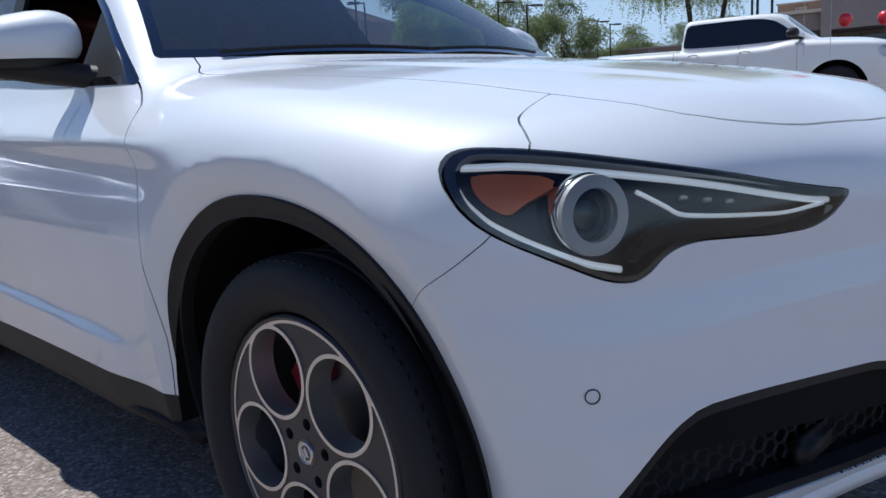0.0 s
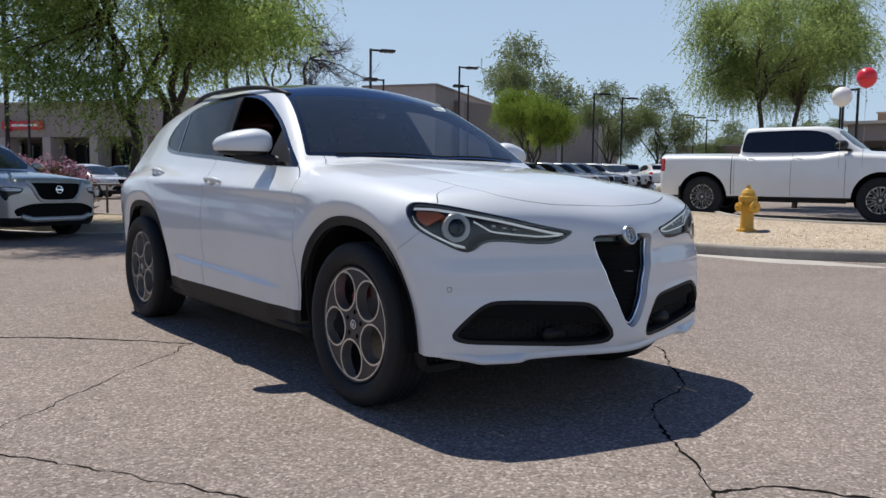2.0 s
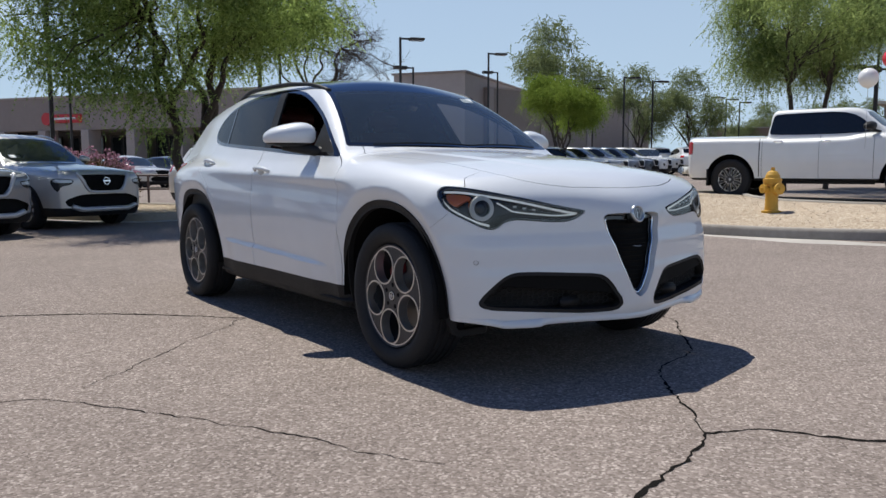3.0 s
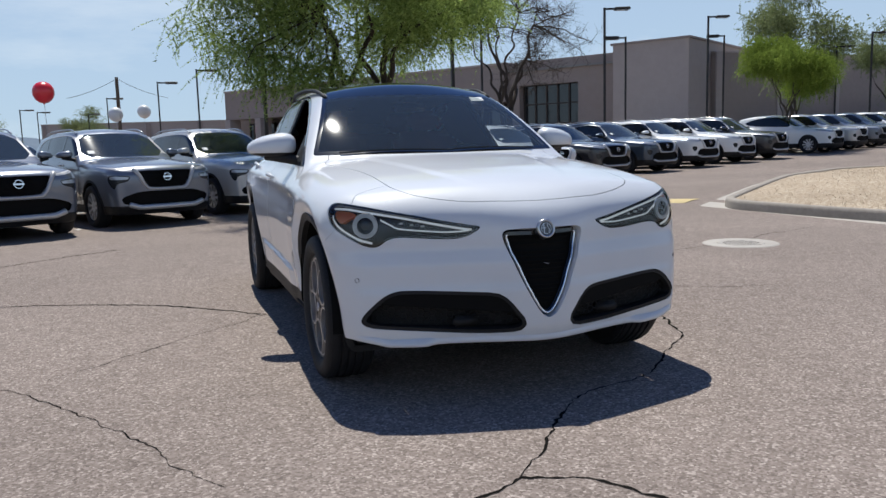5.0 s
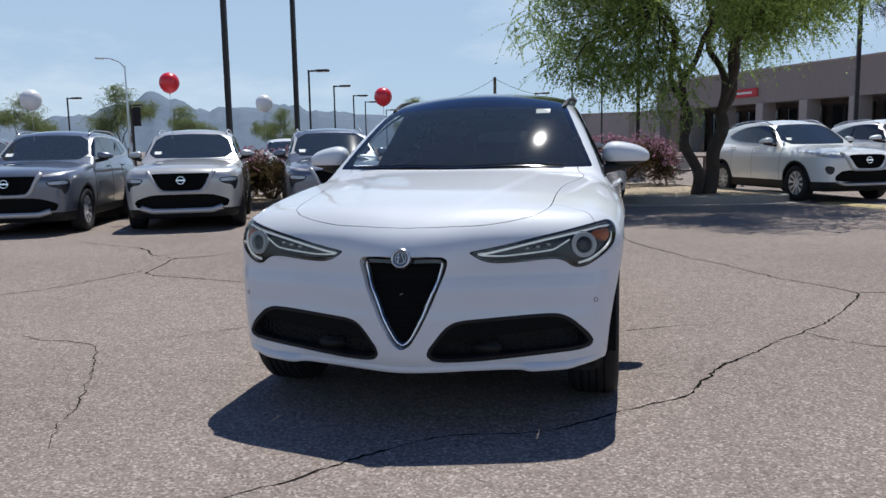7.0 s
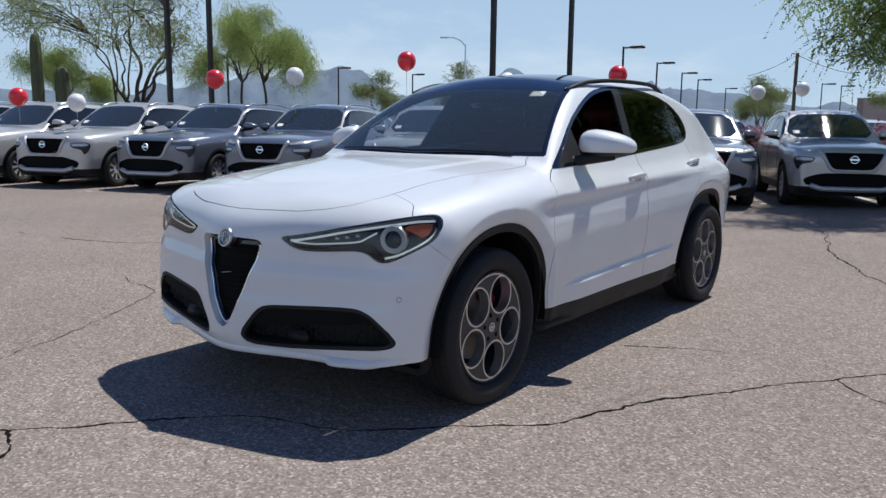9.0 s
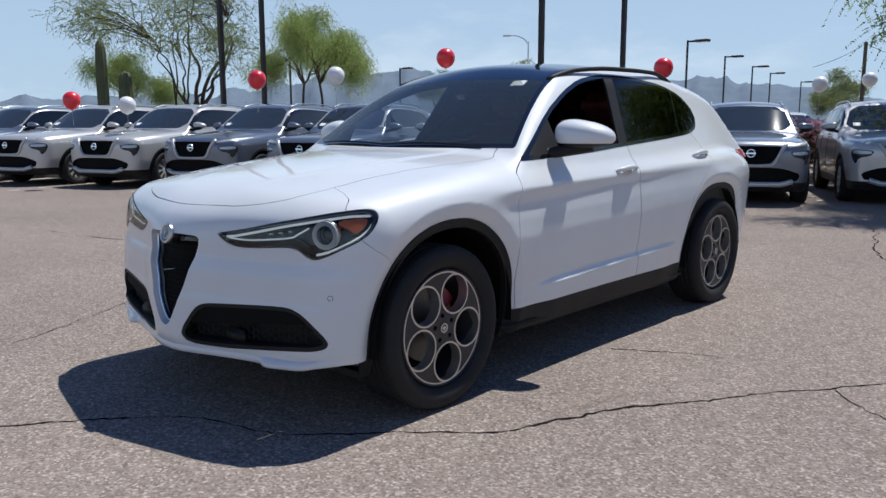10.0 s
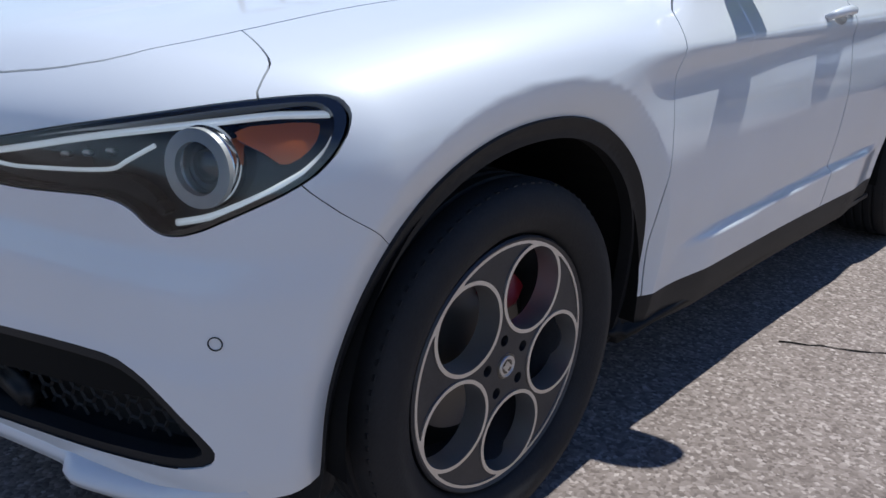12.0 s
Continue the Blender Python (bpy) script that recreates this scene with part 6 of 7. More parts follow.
# ---- buildings ----
STUCCO = speckled(mat("taupe_stucco", (0.2, 0.16, 0.14), 0.9), [(0.15, 0.4), (3, 0.3), (90, 0.3)], [(0.3, (0.25, 0.205, 0.185)), (0.7, (0.33, 0.275, 0.25))], 0.3, 60)
STUCCO_BROWN = speckled(mat("brown_stucco", (0.25, 0.17, 0.12), 0.9), [(0.2, 0.4), (3, 0.3), (90, 0.3)], [(0.3, (0.22, 0.15, 0.11)), (0.7, (0.30, 0.21, 0.16))], 0.3, 60)
CREAM = speckled(mat("cream_roof_edge", (0.6, 0.52, 0.42), 0.8), [(0.2, 0.4), (5, 0.4)], [(0.3, (0.55, 0.47, 0.38)), (0.7, (0.68, 0.60, 0.50))])
STUCCO_PALE = speckled(mat("pale_stucco", (0.3, 0.26, 0.24), 0.9), [(0.15, 0.4), (3, 0.3), (90, 0.3)], [(0.3, (0.34, 0.29, 0.265)), (0.7, (0.43, 0.37, 0.345))], 0.3, 60)
SHOP_GLASS = mat("shop_glass", (0.015, 0.018, 0.02), 0.05, 0, 0.4)
BRONZE = mat("bronze_frame", (0.05, 0.04, 0.035), 0.5, 0.4)
SIGN_RED = mat("sign_red", (0.55, 0.02, 0.03), 0.4)
ROOFING = speckled(mat("roofing", (0.25, 0.24, 0.22), 0.9), [(0.3, 0.5), (20, 0.5)], [(0.3, (0.2, 0.19, 0.18)), (0.7, (0.3, 0.29, 0.27))])


def long_building():
    """A long low showroom: a fascia on piers with glazed bays, a glazed entrance and a taller block."""
    A, B = Vector((5.8, 97.5, -0.54)), Vector((37.0, 47.5, -0.54))
    u = (B - A).normalized()
    L = (B - A).length / 1.45
    house = tagged(new("showroom"), "long taupe stucco showroom with glazed bays", "building")
    house.matrix_basis = Matrix(((u.x, -u.y, 0, A.x), (u.y, u.x, 0, A.y), (0, 0, 1, A.z), (0, 0, 0, 1))) @ Matrix.Scale(1.45, 4)
    # local x runs along the facade, local -y faces the lot
    def block(name, x0, x1, y0, y1, z0, z1, material, label="", parent=None, bev=0.0):
        bm = bmesh.new()
        box(bm, x0, x1, y0, y1, z0, z1)
        if bev:
            bevelled(bm, bev, 1)
        return part(name, bm, material, parent or house, label)

    block("fascia", 0, 28.5, 0, 22, 3.75, 6.0, STUCCO, "plain stucco fascia")
    block("coping", -0.08, 28.6, -0.08, 22, 6.0, 6.12, STUCCO_PALE)
    block("back_wall", 0.3, 28.5, 3.0, 22, 0, 3.75, STUCCO)
    block("entrance_wall", 28.5, 29.2, 0.5, 22, 0, 6.05, STUCCO)
    block("entrance_head", 29.2, 36.4, 0.5, 22, 4.65, 6.1, STUCCO)
    block("entrance_side", 33.3, 36.4, 0.5, 22, 0, 4.65, STUCCO)
    block("tall_block", 36.4, L, -1.2, 20, 0, 6.25, STUCCO_PALE, "taller stucco block")
    block("coping", 36.3, L + 0.1, -1.3, 20.1, 6.25, 6.36, STUCCO)
    block("roof", 0.2, 36.3, 0.3, 21.8, 5.5, 5.6, ROOFING)
    x = 0.0
    while x < 28:
        block("pier", x, x + 0.7, -0.15, 1.0, 0, 3.75, STUCCO_PALE, bev=0.02)
        if x < 27:
            w = block("shop_window", x + 0.8, min(x + 4.0, 28.3), 1.9, 1.98, 0.3, 3.3, SHOP_GLASS)
            for m in np.linspace(x + 0.8, min(x + 4.0, 28.3), 4):
                block("window_frame", m - 0.04, m + 0.04, 1.82, 2.0, 0.2, 3.4, BRONZE, parent=w)
            block("window_frame", x + 0.8, min(x + 4.0, 28.3), 1.82, 2.0, 3.3, 3.42, BRONZE, parent=w)
            block("sill", x + 0.8, min(x + 4.0, 28.3), 1.8, 2.1, 0.0, 0.3, STUCCO, parent=w)
        x += 4.0
    g = block("entrance_glass", 29.25, 33.3, 1.0, 1.08, 0.1, 4.6, SHOP_GLASS)
    for m in np.linspace(29.3, 33.25, 6):
        block("window_frame", m - 0.05, m + 0.05, 0.92, 1.1, 0, 4.65, BRONZE, parent=g)
    for zz in (1.1, 2.3, 3.5):
        block("window_frame", 29.25, 33.3, 0.93, 1.1, zz - 0.04, zz + 0.04, BRONZE, parent=g)
    block("entrance_floor", 29, 34, 1.1, 8, 0.0, 0.05, ROOFING)
    # a red sign without lettering
    sign = tagged(new("shop_sign"), "rounded red sign on the fascia", "sign")
    sign.matrix_basis = house.matrix_basis
    bm = bmesh.new()
    box(bm, 8.6, 12.1, -0.16, -0.01, 4.25, 4.85)
    bevelled(bm, 0.06, 3)
    part("sign_board", bm, SIGN_RED, sign)
    bm = bmesh.new()
    box(bm, 9.3, 11.6, -0.18, -0.155, 4.47, 4.62)
    part("sign_bar", bm, STICKER, sign)
    bm = bmesh.new()
    lathe(bm, [(0.001, 0.2), (0.44, 0.2), (0.44, 0.0)], 24, Matrix.Translation((8.9, 0.0, 4.55)) @ Matrix.Rotation(radians(90), 4, "X"))
    part("sign_roundel", bm, SIGN_RED, sign)
    return house


long_building()


def plain_wing(name, a, b, h, depth, material, label, bays=0):
    """A plain stucco wing with coping, pilaster strips and, if asked, dark bays."""
    A, B = Vector((*a, 0)), Vector((*b, 0))
    u = (B - A).normalized()
    L = (B - A).length
    ob = tagged(new(name), label, "building")
    ob.matrix_basis = Matrix(((u.x, -u.y, 0, A.x), (u.y, u.x, 0, A.y), (0, 0, 1, 0), (0, 0, 0, 1)))
    def block(nm, x0, x1, y0, y1, z0, z1, material, parent=None):
        bm = bmesh.new()
        box(bm, x0, x1, y0, y1, z0, z1)
        return part(nm, bm, material, parent or ob)
    block("wall", 0, L, 0, depth, 0 if not bays else 3.2, h, material)
    block("coping", -0.08, L + 0.08, -0.08, depth + 0.08, h, h + 0.12, STUCCO_PALE)
    for x in np.arange(0, L - 0.5, 6.5):
        block("pilaster", x, x + 0.6, -0.12, 0.0, 0, h - 0.02, STUCCO_PALE if material is STUCCO else STUCCO)
    if bays:
        block("back_wall", 0.2, L - 0.2, 2.5, depth, 0, 3.2, material)
        for x in np.linspace(0.7, L - 4.5, bays):
            w = block("shop_window", x, x + 3.6, 2.0, 2.1, 0.2, 3.1, SHOP_GLASS)
            for m in np.linspace(x, x + 3.6, 4):
                block("window_frame", m - 0.04, m + 0.04, 1.9, 2.1, 0.1, 3.2, BRONZE, w)
    return ob


plain_wing("warehouse", (39.4, 48.5), (62.4, 50.5), 7.7, 18, STUCCO, "plain taupe stucco warehouse wing")


def service_building():
    """A low service wing with a pale roof edge over a dark bay, a set-back upper storey and a taller block beside it."""
    A, u = Vector((52.8, 22.8, 0)), Vector((0.278, -0.961, 0)).normalized()
    ob = tagged(new("service_building"), "low taupe stucco service building with open dark bays", "building")
    ob.matrix_basis = Matrix(((u.x, -u.y, 0, A.x), (u.y, u.x, 0, A.y), (0, 0, 1, 0), (0, 0, 0, 1)))

    def block(nm, x0, x1, y0, y1, z0, z1, material, parent=None):
        bm = bmesh.new()
        box(bm, x0, x1, y0, y1, z0, z1)
        return part(nm, bm, material, parent or ob)

    def bay(x0, x1, y, z1):
        w = block("bay_window", x0, x1, y, y + 0.12, 0.2, z1, SHOP_GLASS)
        for m in np.linspace(x0, x1, 4):
            block("window_frame", m - 0.05, m + 0.05, y - 0.1, y, 0.1, z1 + 0.1, BRONZE, w)

    block("wing_wall", 0, 4.4, 0, 0.4, 4.2, 5.3, STUCCO)
    block("back_wall", 0, 4.4, 4.0, 10, 0, 5.3, STUCCO)
    block("side_wall", -0.3, 0, 3.0, 10, 0, 5.3, STUCCO)
    block("roof_edge", -0.5, 4.38, -0.5, 10, 5.32, 5.52, CREAM)
    block("pier", 0, 0.5, 0, 0.4, 0, 4.2, STUCCO)
    bay(0.3, 4.2, 3.8, 3.9)
    block("upper_storey", 1.2, 4.38, 4.6, 10, 5.52, 6.4, STUCCO_BROWN)
    block("upper_coping", 1.1, 4.38, 4.5, 10, 6.4, 6.5, STUCCO_PALE)
    v = block("vent_box", 2.4, 3.1, 4.3, 4.6, 5.65, 6.1, CREAM)
    for z in np.linspace(5.72, 6.02, 5):
        block("louvre", 2.45, 3.05, 4.27, 4.3, z, z + 0.025, BRONZE, v)
    block("tall_wall", 4.4, 26, -1.5, 12, 4.1, 6.7, STUCCO)
    block("tall_coping", 4.3, 26.1, -1.6, 12.1, 6.7, 6.82, STUCCO_PALE)
    block("tall_back_wall", 4.4, 26, 3.5, 12, 0, 4.1, STUCCO)
    for x in np.arange(4.4, 26, 5.25):
        block("pier", x, x + 0.6, -1.5, -0.9, 0, 4.1, STUCCO)
        bay(x + 0.8, x + 5.0, 3.3, 3.8)


service_building()
plain_wing("warehouse", (64.5, 45.0), (72.0, 31.0), 4.9, 10, STUCCO_BROWN, "low brown stucco warehouse far across the lot")
plain_wing("warehouse", (-16.0, 108.0), (10.0, 100.0), 5.0, 14, STUCCO_PALE, "low pale stucco warehouse far off")

# ---- lamps and poles ----
POLE = mat("bronze_pole", (0.03, 0.027, 0.026), 0.5, 0.5)
WOOD_POLE = speckled(mat("pole_timber", (0.12, 0.09, 0.07), 0.9), [(3, 0.5), (60, 0.5)], [(0.3, (0.08, 0.06, 0.045)), (0.7, (0.16, 0.12, 0.09))])


def street_lamp(x, y, h, heads, az, thick=0.075):
    """A square steel lamp post with flat heads on short arms."""
    lamp = tagged(new("street_lamp"), "dark bronze car park lamp post with flat head", "street lamp", "car park lamps")
    bm = bmesh.new()
    box(bm, -thick, thick, -thick, thick, 0.55, h)
    part("pole", bm, POLE, lamp)
    bm = bmesh.new()
    lathe(bm, [(0.28, 0.0), (0.28, 0.53), (0.26, 0.56)], 20)
    part("footing", bm, CONCRETE, lamp)
    for k in range(heads):
        a = radians(az + 180 * k)
        m = Matrix.Rotation(a, 4, "Z")
        hh = h - 0.06 - 0.9 * k * (heads == 2)
        bm = bmesh.new()
        box(bm, 0.05, 0.5, -0.04, 0.04, hh - 0.04, hh + 0.04, m)
        part("arm", bm, POLE, lamp)
        bm = bmesh.new()
        box(bm, 0.42, 1.12, -0.19, 0.19, hh - 0.06, hh + 0.06, m)
        bevelled(bm, 0.03, 1)
        hd = part("head", bm, POLE, lamp)
        bm = bmesh.new()
        box(bm, 0.5, 1.05, -0.14, 0.14, hh - 0.075, hh - 0.062, m)
        part("lens", bm, LENS_GREY, hd)
    lamp.location = (x, y, min(0.4, float(rise(x, y))))


NEAR_LAMPS = [(-8.1, 13.6, 8.6, 1, 10), (-7.7, 16.8, 8.6, 1, 10), (-15.0, 36.3, 5.4, 1, 0), (-17.4, 46.8, 5.4, 1, 0), (-18.9, 55.3, 5.3, 1, 0), (-20.7, 63.9, 5.3, 1, 0), (-23.4, 79.8, 5.3, 1, 0), (-15.5, 9.6, 8.2, 1, 30), (-15.9, 11.2, 8.2, 1, 30), (17.2, 27.7, 6.9, 1, -20), (23.3, 35.7, 6.9, 1, -200), (27.0, 33.3, 7.5, 1, -20)]
LOT_LAMPS = [(35.0, 42.0, 7.9, 1, 160), (11.7, 28.7, 6.4, 1, 200), (7.9, 22.0, 8.4, 1, 0), (-38.5, 39.4, 5.3, 1, 0), (-38.3, 47.7, 5.3, 1, 0), (-39.9, 57.9, 5.3, 1, 0), (-40.7, 66.2, 5.3, 1, 0), (-35.0, 26.8, 5.3, 1, 0), (-1.7, 45.6, 5.3, 1, 0), (-5.3, 59.6, 5.3, 1, 0), (0.2, 38.3, 5.3, 1, 0), (-13.3, 74.6, 5.3, 1, 0)]
STREET_LAMPS = [(-12.5, 78.8, 5.3, 1, 0), (-8.5, 83.2, 5.3, 1, 0), (53.7, 37.0, 6.5, 1, -20), (56.2, 37.3, 6.5, 1, -20), (40.2, 32.0, 6.5, 1, -20), (37.0, 31.7, 6.5, 1, -20), (40.5, 37.7, 6.5, 1, -20), (59.8, 38.4, 6.5, 1, -20), (34.5, 14.7, 5.3, 1, 115), (30.9, 12.9, 6.4, 1, 115), (31.1, 12.4, 4.7, 1, 115), (1.6, 22.5, 8.6, 1, 190), (3.6, 30.0, 5.0, 1, 190)]
for x, y, h, n, az in NEAR_LAMPS + LOT_LAMPS + STREET_LAMPS:
    street_lamp(x, y, h, n, az, 0.04 if h < 8 else 0.055)

pole = tagged(new("cable_post"), "slim weathered timber post with two sagging cables", "post")
bm = bmesh.new()
lathe(bm, [(0.055, 0.0), (0.045, 3.28), (0.001, 3.29)], 10)
part("post", bm, WOOD_POLE, pole)
for sx in (-1, 1):
    bm = bmesh.new()
    tube(bm, [(sx * (0.03 + 1.3 * t), 0.2 * t, 3.22 - 0.75 * t + 0.25 * t * t) for t in np.linspace(0, 1, 10)], 0.006, 4)
    part("cable", bm, POLE, pole)
pole.location = (-2.7, 20.3, 0)


def signal(x, y):
    """A traffic light on its post, seen from behind."""
    s = tagged(new("traffic_signal"), "dark traffic signal on a post across the street", "traffic light")
    bm = bmesh.new()
    tube(bm, [(0, 0, 0), (0, 0, 4.9)], 0.07, 8)
    part("post", bm, POLE, s)
    bm = bmesh.new()
    box(bm, 0.1, 0.75, -0.12, 0.12, 3.4, 5.0)
    bevelled(bm, 0.05, 1)
    part("signal_head", bm, PLASTIC, s)
    s.location = (x, y, 0)


signal(-39.3, 57.2)
road_lamp = tagged(new("street_lamp"), "tall grey street lamp with a curved arm across the street", "street lamp")
bm = bmesh.new()
tube(bm, [(0, 0, 0), (0, 0, 5.0), (0, 0, 8.1)], [0.10, 0.075, 0.06], 8)
part("pole", bm, SATIN, road_lamp)
bm = bmesh.new()
tube(bm, [(0, 0, 7.9), (-0.3, -0.2, 8.35), (-0.8, -0.55, 8.6), (-1.3, -0.9, 8.65)], [0.05, 0.045, 0.04, 0.035], 6)
part("arm", bm, SATIN, road_lamp)
bm = bmesh.new()
box(bm, -0.35, 0.35, -0.13, 0.13, -0.08, 0.06, Matrix.Translation((-1.5, -1.05, 8.64)) @ Matrix.Rotation(radians(35), 4, "Z"))
bevelled(bm, 0.04, 1)
part("head", bm, SATIN, road_lamp)
road_lamp.location = (-37.6, 54.0, 0)

# ---- balloons ----
BALLOON_RED = mat("red_balloon_skin", (0.72, 0.02, 0.035), 0.3, 0, 0.4)
BALLOON_WHITE = mat("white_balloon_skin", (0.78, 0.78, 0.78), 0.35, 0, 0.3)
STEM = mat("balloon_stem", (0.4, 0.4, 0.4), 0.5)


def balloon(x, y, z, red, base=1.1):
    """A round balloon on a thin stem."""
    b = tagged(new("balloon"), ("red" if red else "white") + " round balloon on a thin stem over parked cars", "balloon", "balloons")
    bm = bmesh.new()
    prof = [(0.012, -0.245), (0.02, -0.225)] + [(0.215 * math.sin(t) * (1 - 0.05 * math.cos(t)), -0.225 * math.cos(t)) for t in np.linspace(0.12, math.pi - 0.02, 20)]
    lathe(bm, prof, 28)
    part("skin", bm, BALLOON_RED if red else BALLOON_WHITE, b, smooth=True)
    bm = bmesh.new()
    tube(bm, [(0, 0, -0.24), (0.01, 0.0, -0.24 - (z - base) * 0.6), (0, 0, (base - z) / 0.77)], 0.005, 5)
    part("stem", bm, STEM, b)
    b.location = (x, y, z)
    b.scale = (0.77, 0.77, 0.77)


for x, y, z, red in ((-3.35, 10.45, 2.17, True), (-6.45, 8.3, 2.38, True), (-9.3, 6.3, 2.03, True), (-12.5, 4.3, 1.68, True), (-5.9, 10.8, 2.14, False), (-8.5, 7.5, 2.12, False), (-12.1, 5.2, 1.6, False), (-2.6, 16.5, 2.08, False), (-2.0, 18.1, 2.22, False)):
    balloon(x, y, z, red, 1.2 if z < 1.7 else 1.45)
balloon(11.5, 3.4, 2.88, True, 1.35)
balloon(11.45, 3.78, 2.58, False, 1.35)
balloon(19.9, 5.95, 2.40, True, 1.35)
balloon(20.4, 5.2, 2.38, True, 1.35)

# ---- hand rail ----
RAIL = speckled(mat("brown_rail_paint", (0.10, 0.06, 0.05), 0.6), [(4, 0.5), (60, 0.5)], [(0.3, (0.075, 0.045, 0.04)), (0.7, (0.13, 0.085, 0.07))])
rail = tagged(new("hand_rail"), "low brown tubular steel hand rail beyond a planting bed", "railing")
for px in (0.0, 1.0, 2.0):
    bm = bmesh.new()
    tube(bm, [(px, 0, 0), (px, 0, 0.82)], 0.03, 8)
    part("post", bm, RAIL, rail)
for pz in (0.45, 0.82):
    bm = bmesh.new()
    tube(bm, [(-0.03, 0, pz), (1.0, 0, pz), (2.03, 0, pz)], 0.026, 8)
    part("rail", bm, RAIL, rail)
rail.matrix_basis = pose(2.3, 19.1, float(rise(2.3, 19.1)), 0, 0, -10)

# ---- hydrant ----
HYDRANT = speckled(mat("yellow_cast_iron", (0.6, 0.33, 0.03), 0.5), [(5, 0.5), (60, 0.5)], [(0.3, (0.50, 0.26, 0.02)), (0.7, (0.66, 0.38, 0.05))], 0.2, 90)


def hydrant(x, y, z):
    h = tagged(new("fire_hydrant"), "yellow cast iron fire hydrant on gravel", "hydrant")
    bm = bmesh.new()
    lathe(bm, [(0.15, 0.0), (0.15, 0.04), (0.105, 0.045), (0.10, 0.10), (0.095, 0.46), (0.135, 0.465), (0.135, 0.505), (0.10, 0.51)], 28)
    part("barrel", bm, HYDRANT, h)
    bm = bmesh.new()
    lathe(bm, [(0.14, 0.505), (0.14, 0.54), (0.115, 0.55), (0.105, 0.60), (0.075, 0.65), (0.03, 0.67), (0.03, 0.72), (0.001, 0.722)], 28)
    part("bonnet", bm, HYDRANT, h, smooth=False)
    for a, r in ((-20, 0.055), (160, 0.055), (-110, 0.075)):
        m = Matrix.Rotation(radians(a), 4, "Z") @ Matrix.Translation((0, 0, 0.385)) @ Matrix.Rotation(radians(90), 4, "Y")
        bm = bmesh.new()
        lathe(bm, [(r, 0.07), (r, 0.14), (r + 0.015, 0.145), (r + 0.015, 0.185), (r * 0.4, 0.19), (r * 0.4, 0.215), (0.001, 0.216)], 20, m)
        part("nozzle", bm, HYDRANT, h)
    for k in range(8):
        t = 2 * math.pi * k / 8
        bm = bmesh.new()
        lathe(bm, [(0.012, 0.455), (0.012, 0.55)], 6, Matrix.Translation((0.122 * math.cos(t), 0.122 * math.sin(t), 0)))
        part("bolt", bm, HYDRANT, h)
    h.location = (x, y, z)


hydrant(8.58, 3.78, float(rise(8.58, 3.78)) + 0.14)

# ---- plants ----
BARK = speckled(mat("bark", (0.06, 0.045, 0.035), 0.95), [(4, 0.4), (40, 0.6)], [(0.3, (0.03, 0.022, 0.018)), (0.7, (0.085, 0.065, 0.05))], 0.8, 60)


def leaf_material(name, a, b):
    m = bpy.data.materials.new(name)
    m.use_nodes = True
    t = m.node_tree
    t.nodes.remove(t.nodes["Principled BSDF"])
    geo = t.nodes.new("ShaderNodeNewGeometry")
    r = t.nodes.new("ShaderNodeValToRGB")
    r.color_ramp.elements[0].color, r.color_ramp.elements[1].color = (*a, 1), (*b, 1)
    t.links.new(geo.outputs["Random Per Island"], r.inputs[0])
    d = t.nodes.new("ShaderNodeBsdfDiffuse")
    s = t.nodes.new("ShaderNodeBsdfTranslucent")
    x = t.nodes.new("ShaderNodeMixShader")
    x.inputs[0].default_value = 0.6
    t.links.new(r.outputs[0], d.inputs[0])
    t.links.new(r.outputs[0], s.inputs[0])
    t.links.new(d.outputs[0], x.inputs[1])
    t.links.new(s.outputs[0], x.inputs[2])
    t.links.new(x.outputs[0], t.nodes["Material Output"].inputs[0])
    return m


LEAF = leaf_material("feathery_leaves", (0.115, 0.175, 0.045), (0.40, 0.50, 0.165))
LEAF_SOFT = leaf_material("soft_green_leaves", (0.14, 0.195, 0.06), (0.42, 0.50, 0.19))
LEAF_GREY = leaf_material("grey_green_leaves", (0.13, 0.165, 0.07), (0.27, 0.31, 0.155))
LEAF_BRIGHT = leaf_material("bright_leaves", (0.13, 0.19, 0.03), (0.27, 0.35, 0.075))
PINK = leaf_material("pink_flowers", (0.25, 0.11, 0.15), (0.54, 0.34, 0.43))
HEDGE = leaf_material("brown_green_leaves", (0.05, 0.035, 0.02), (0.13, 0.10, 0.05))


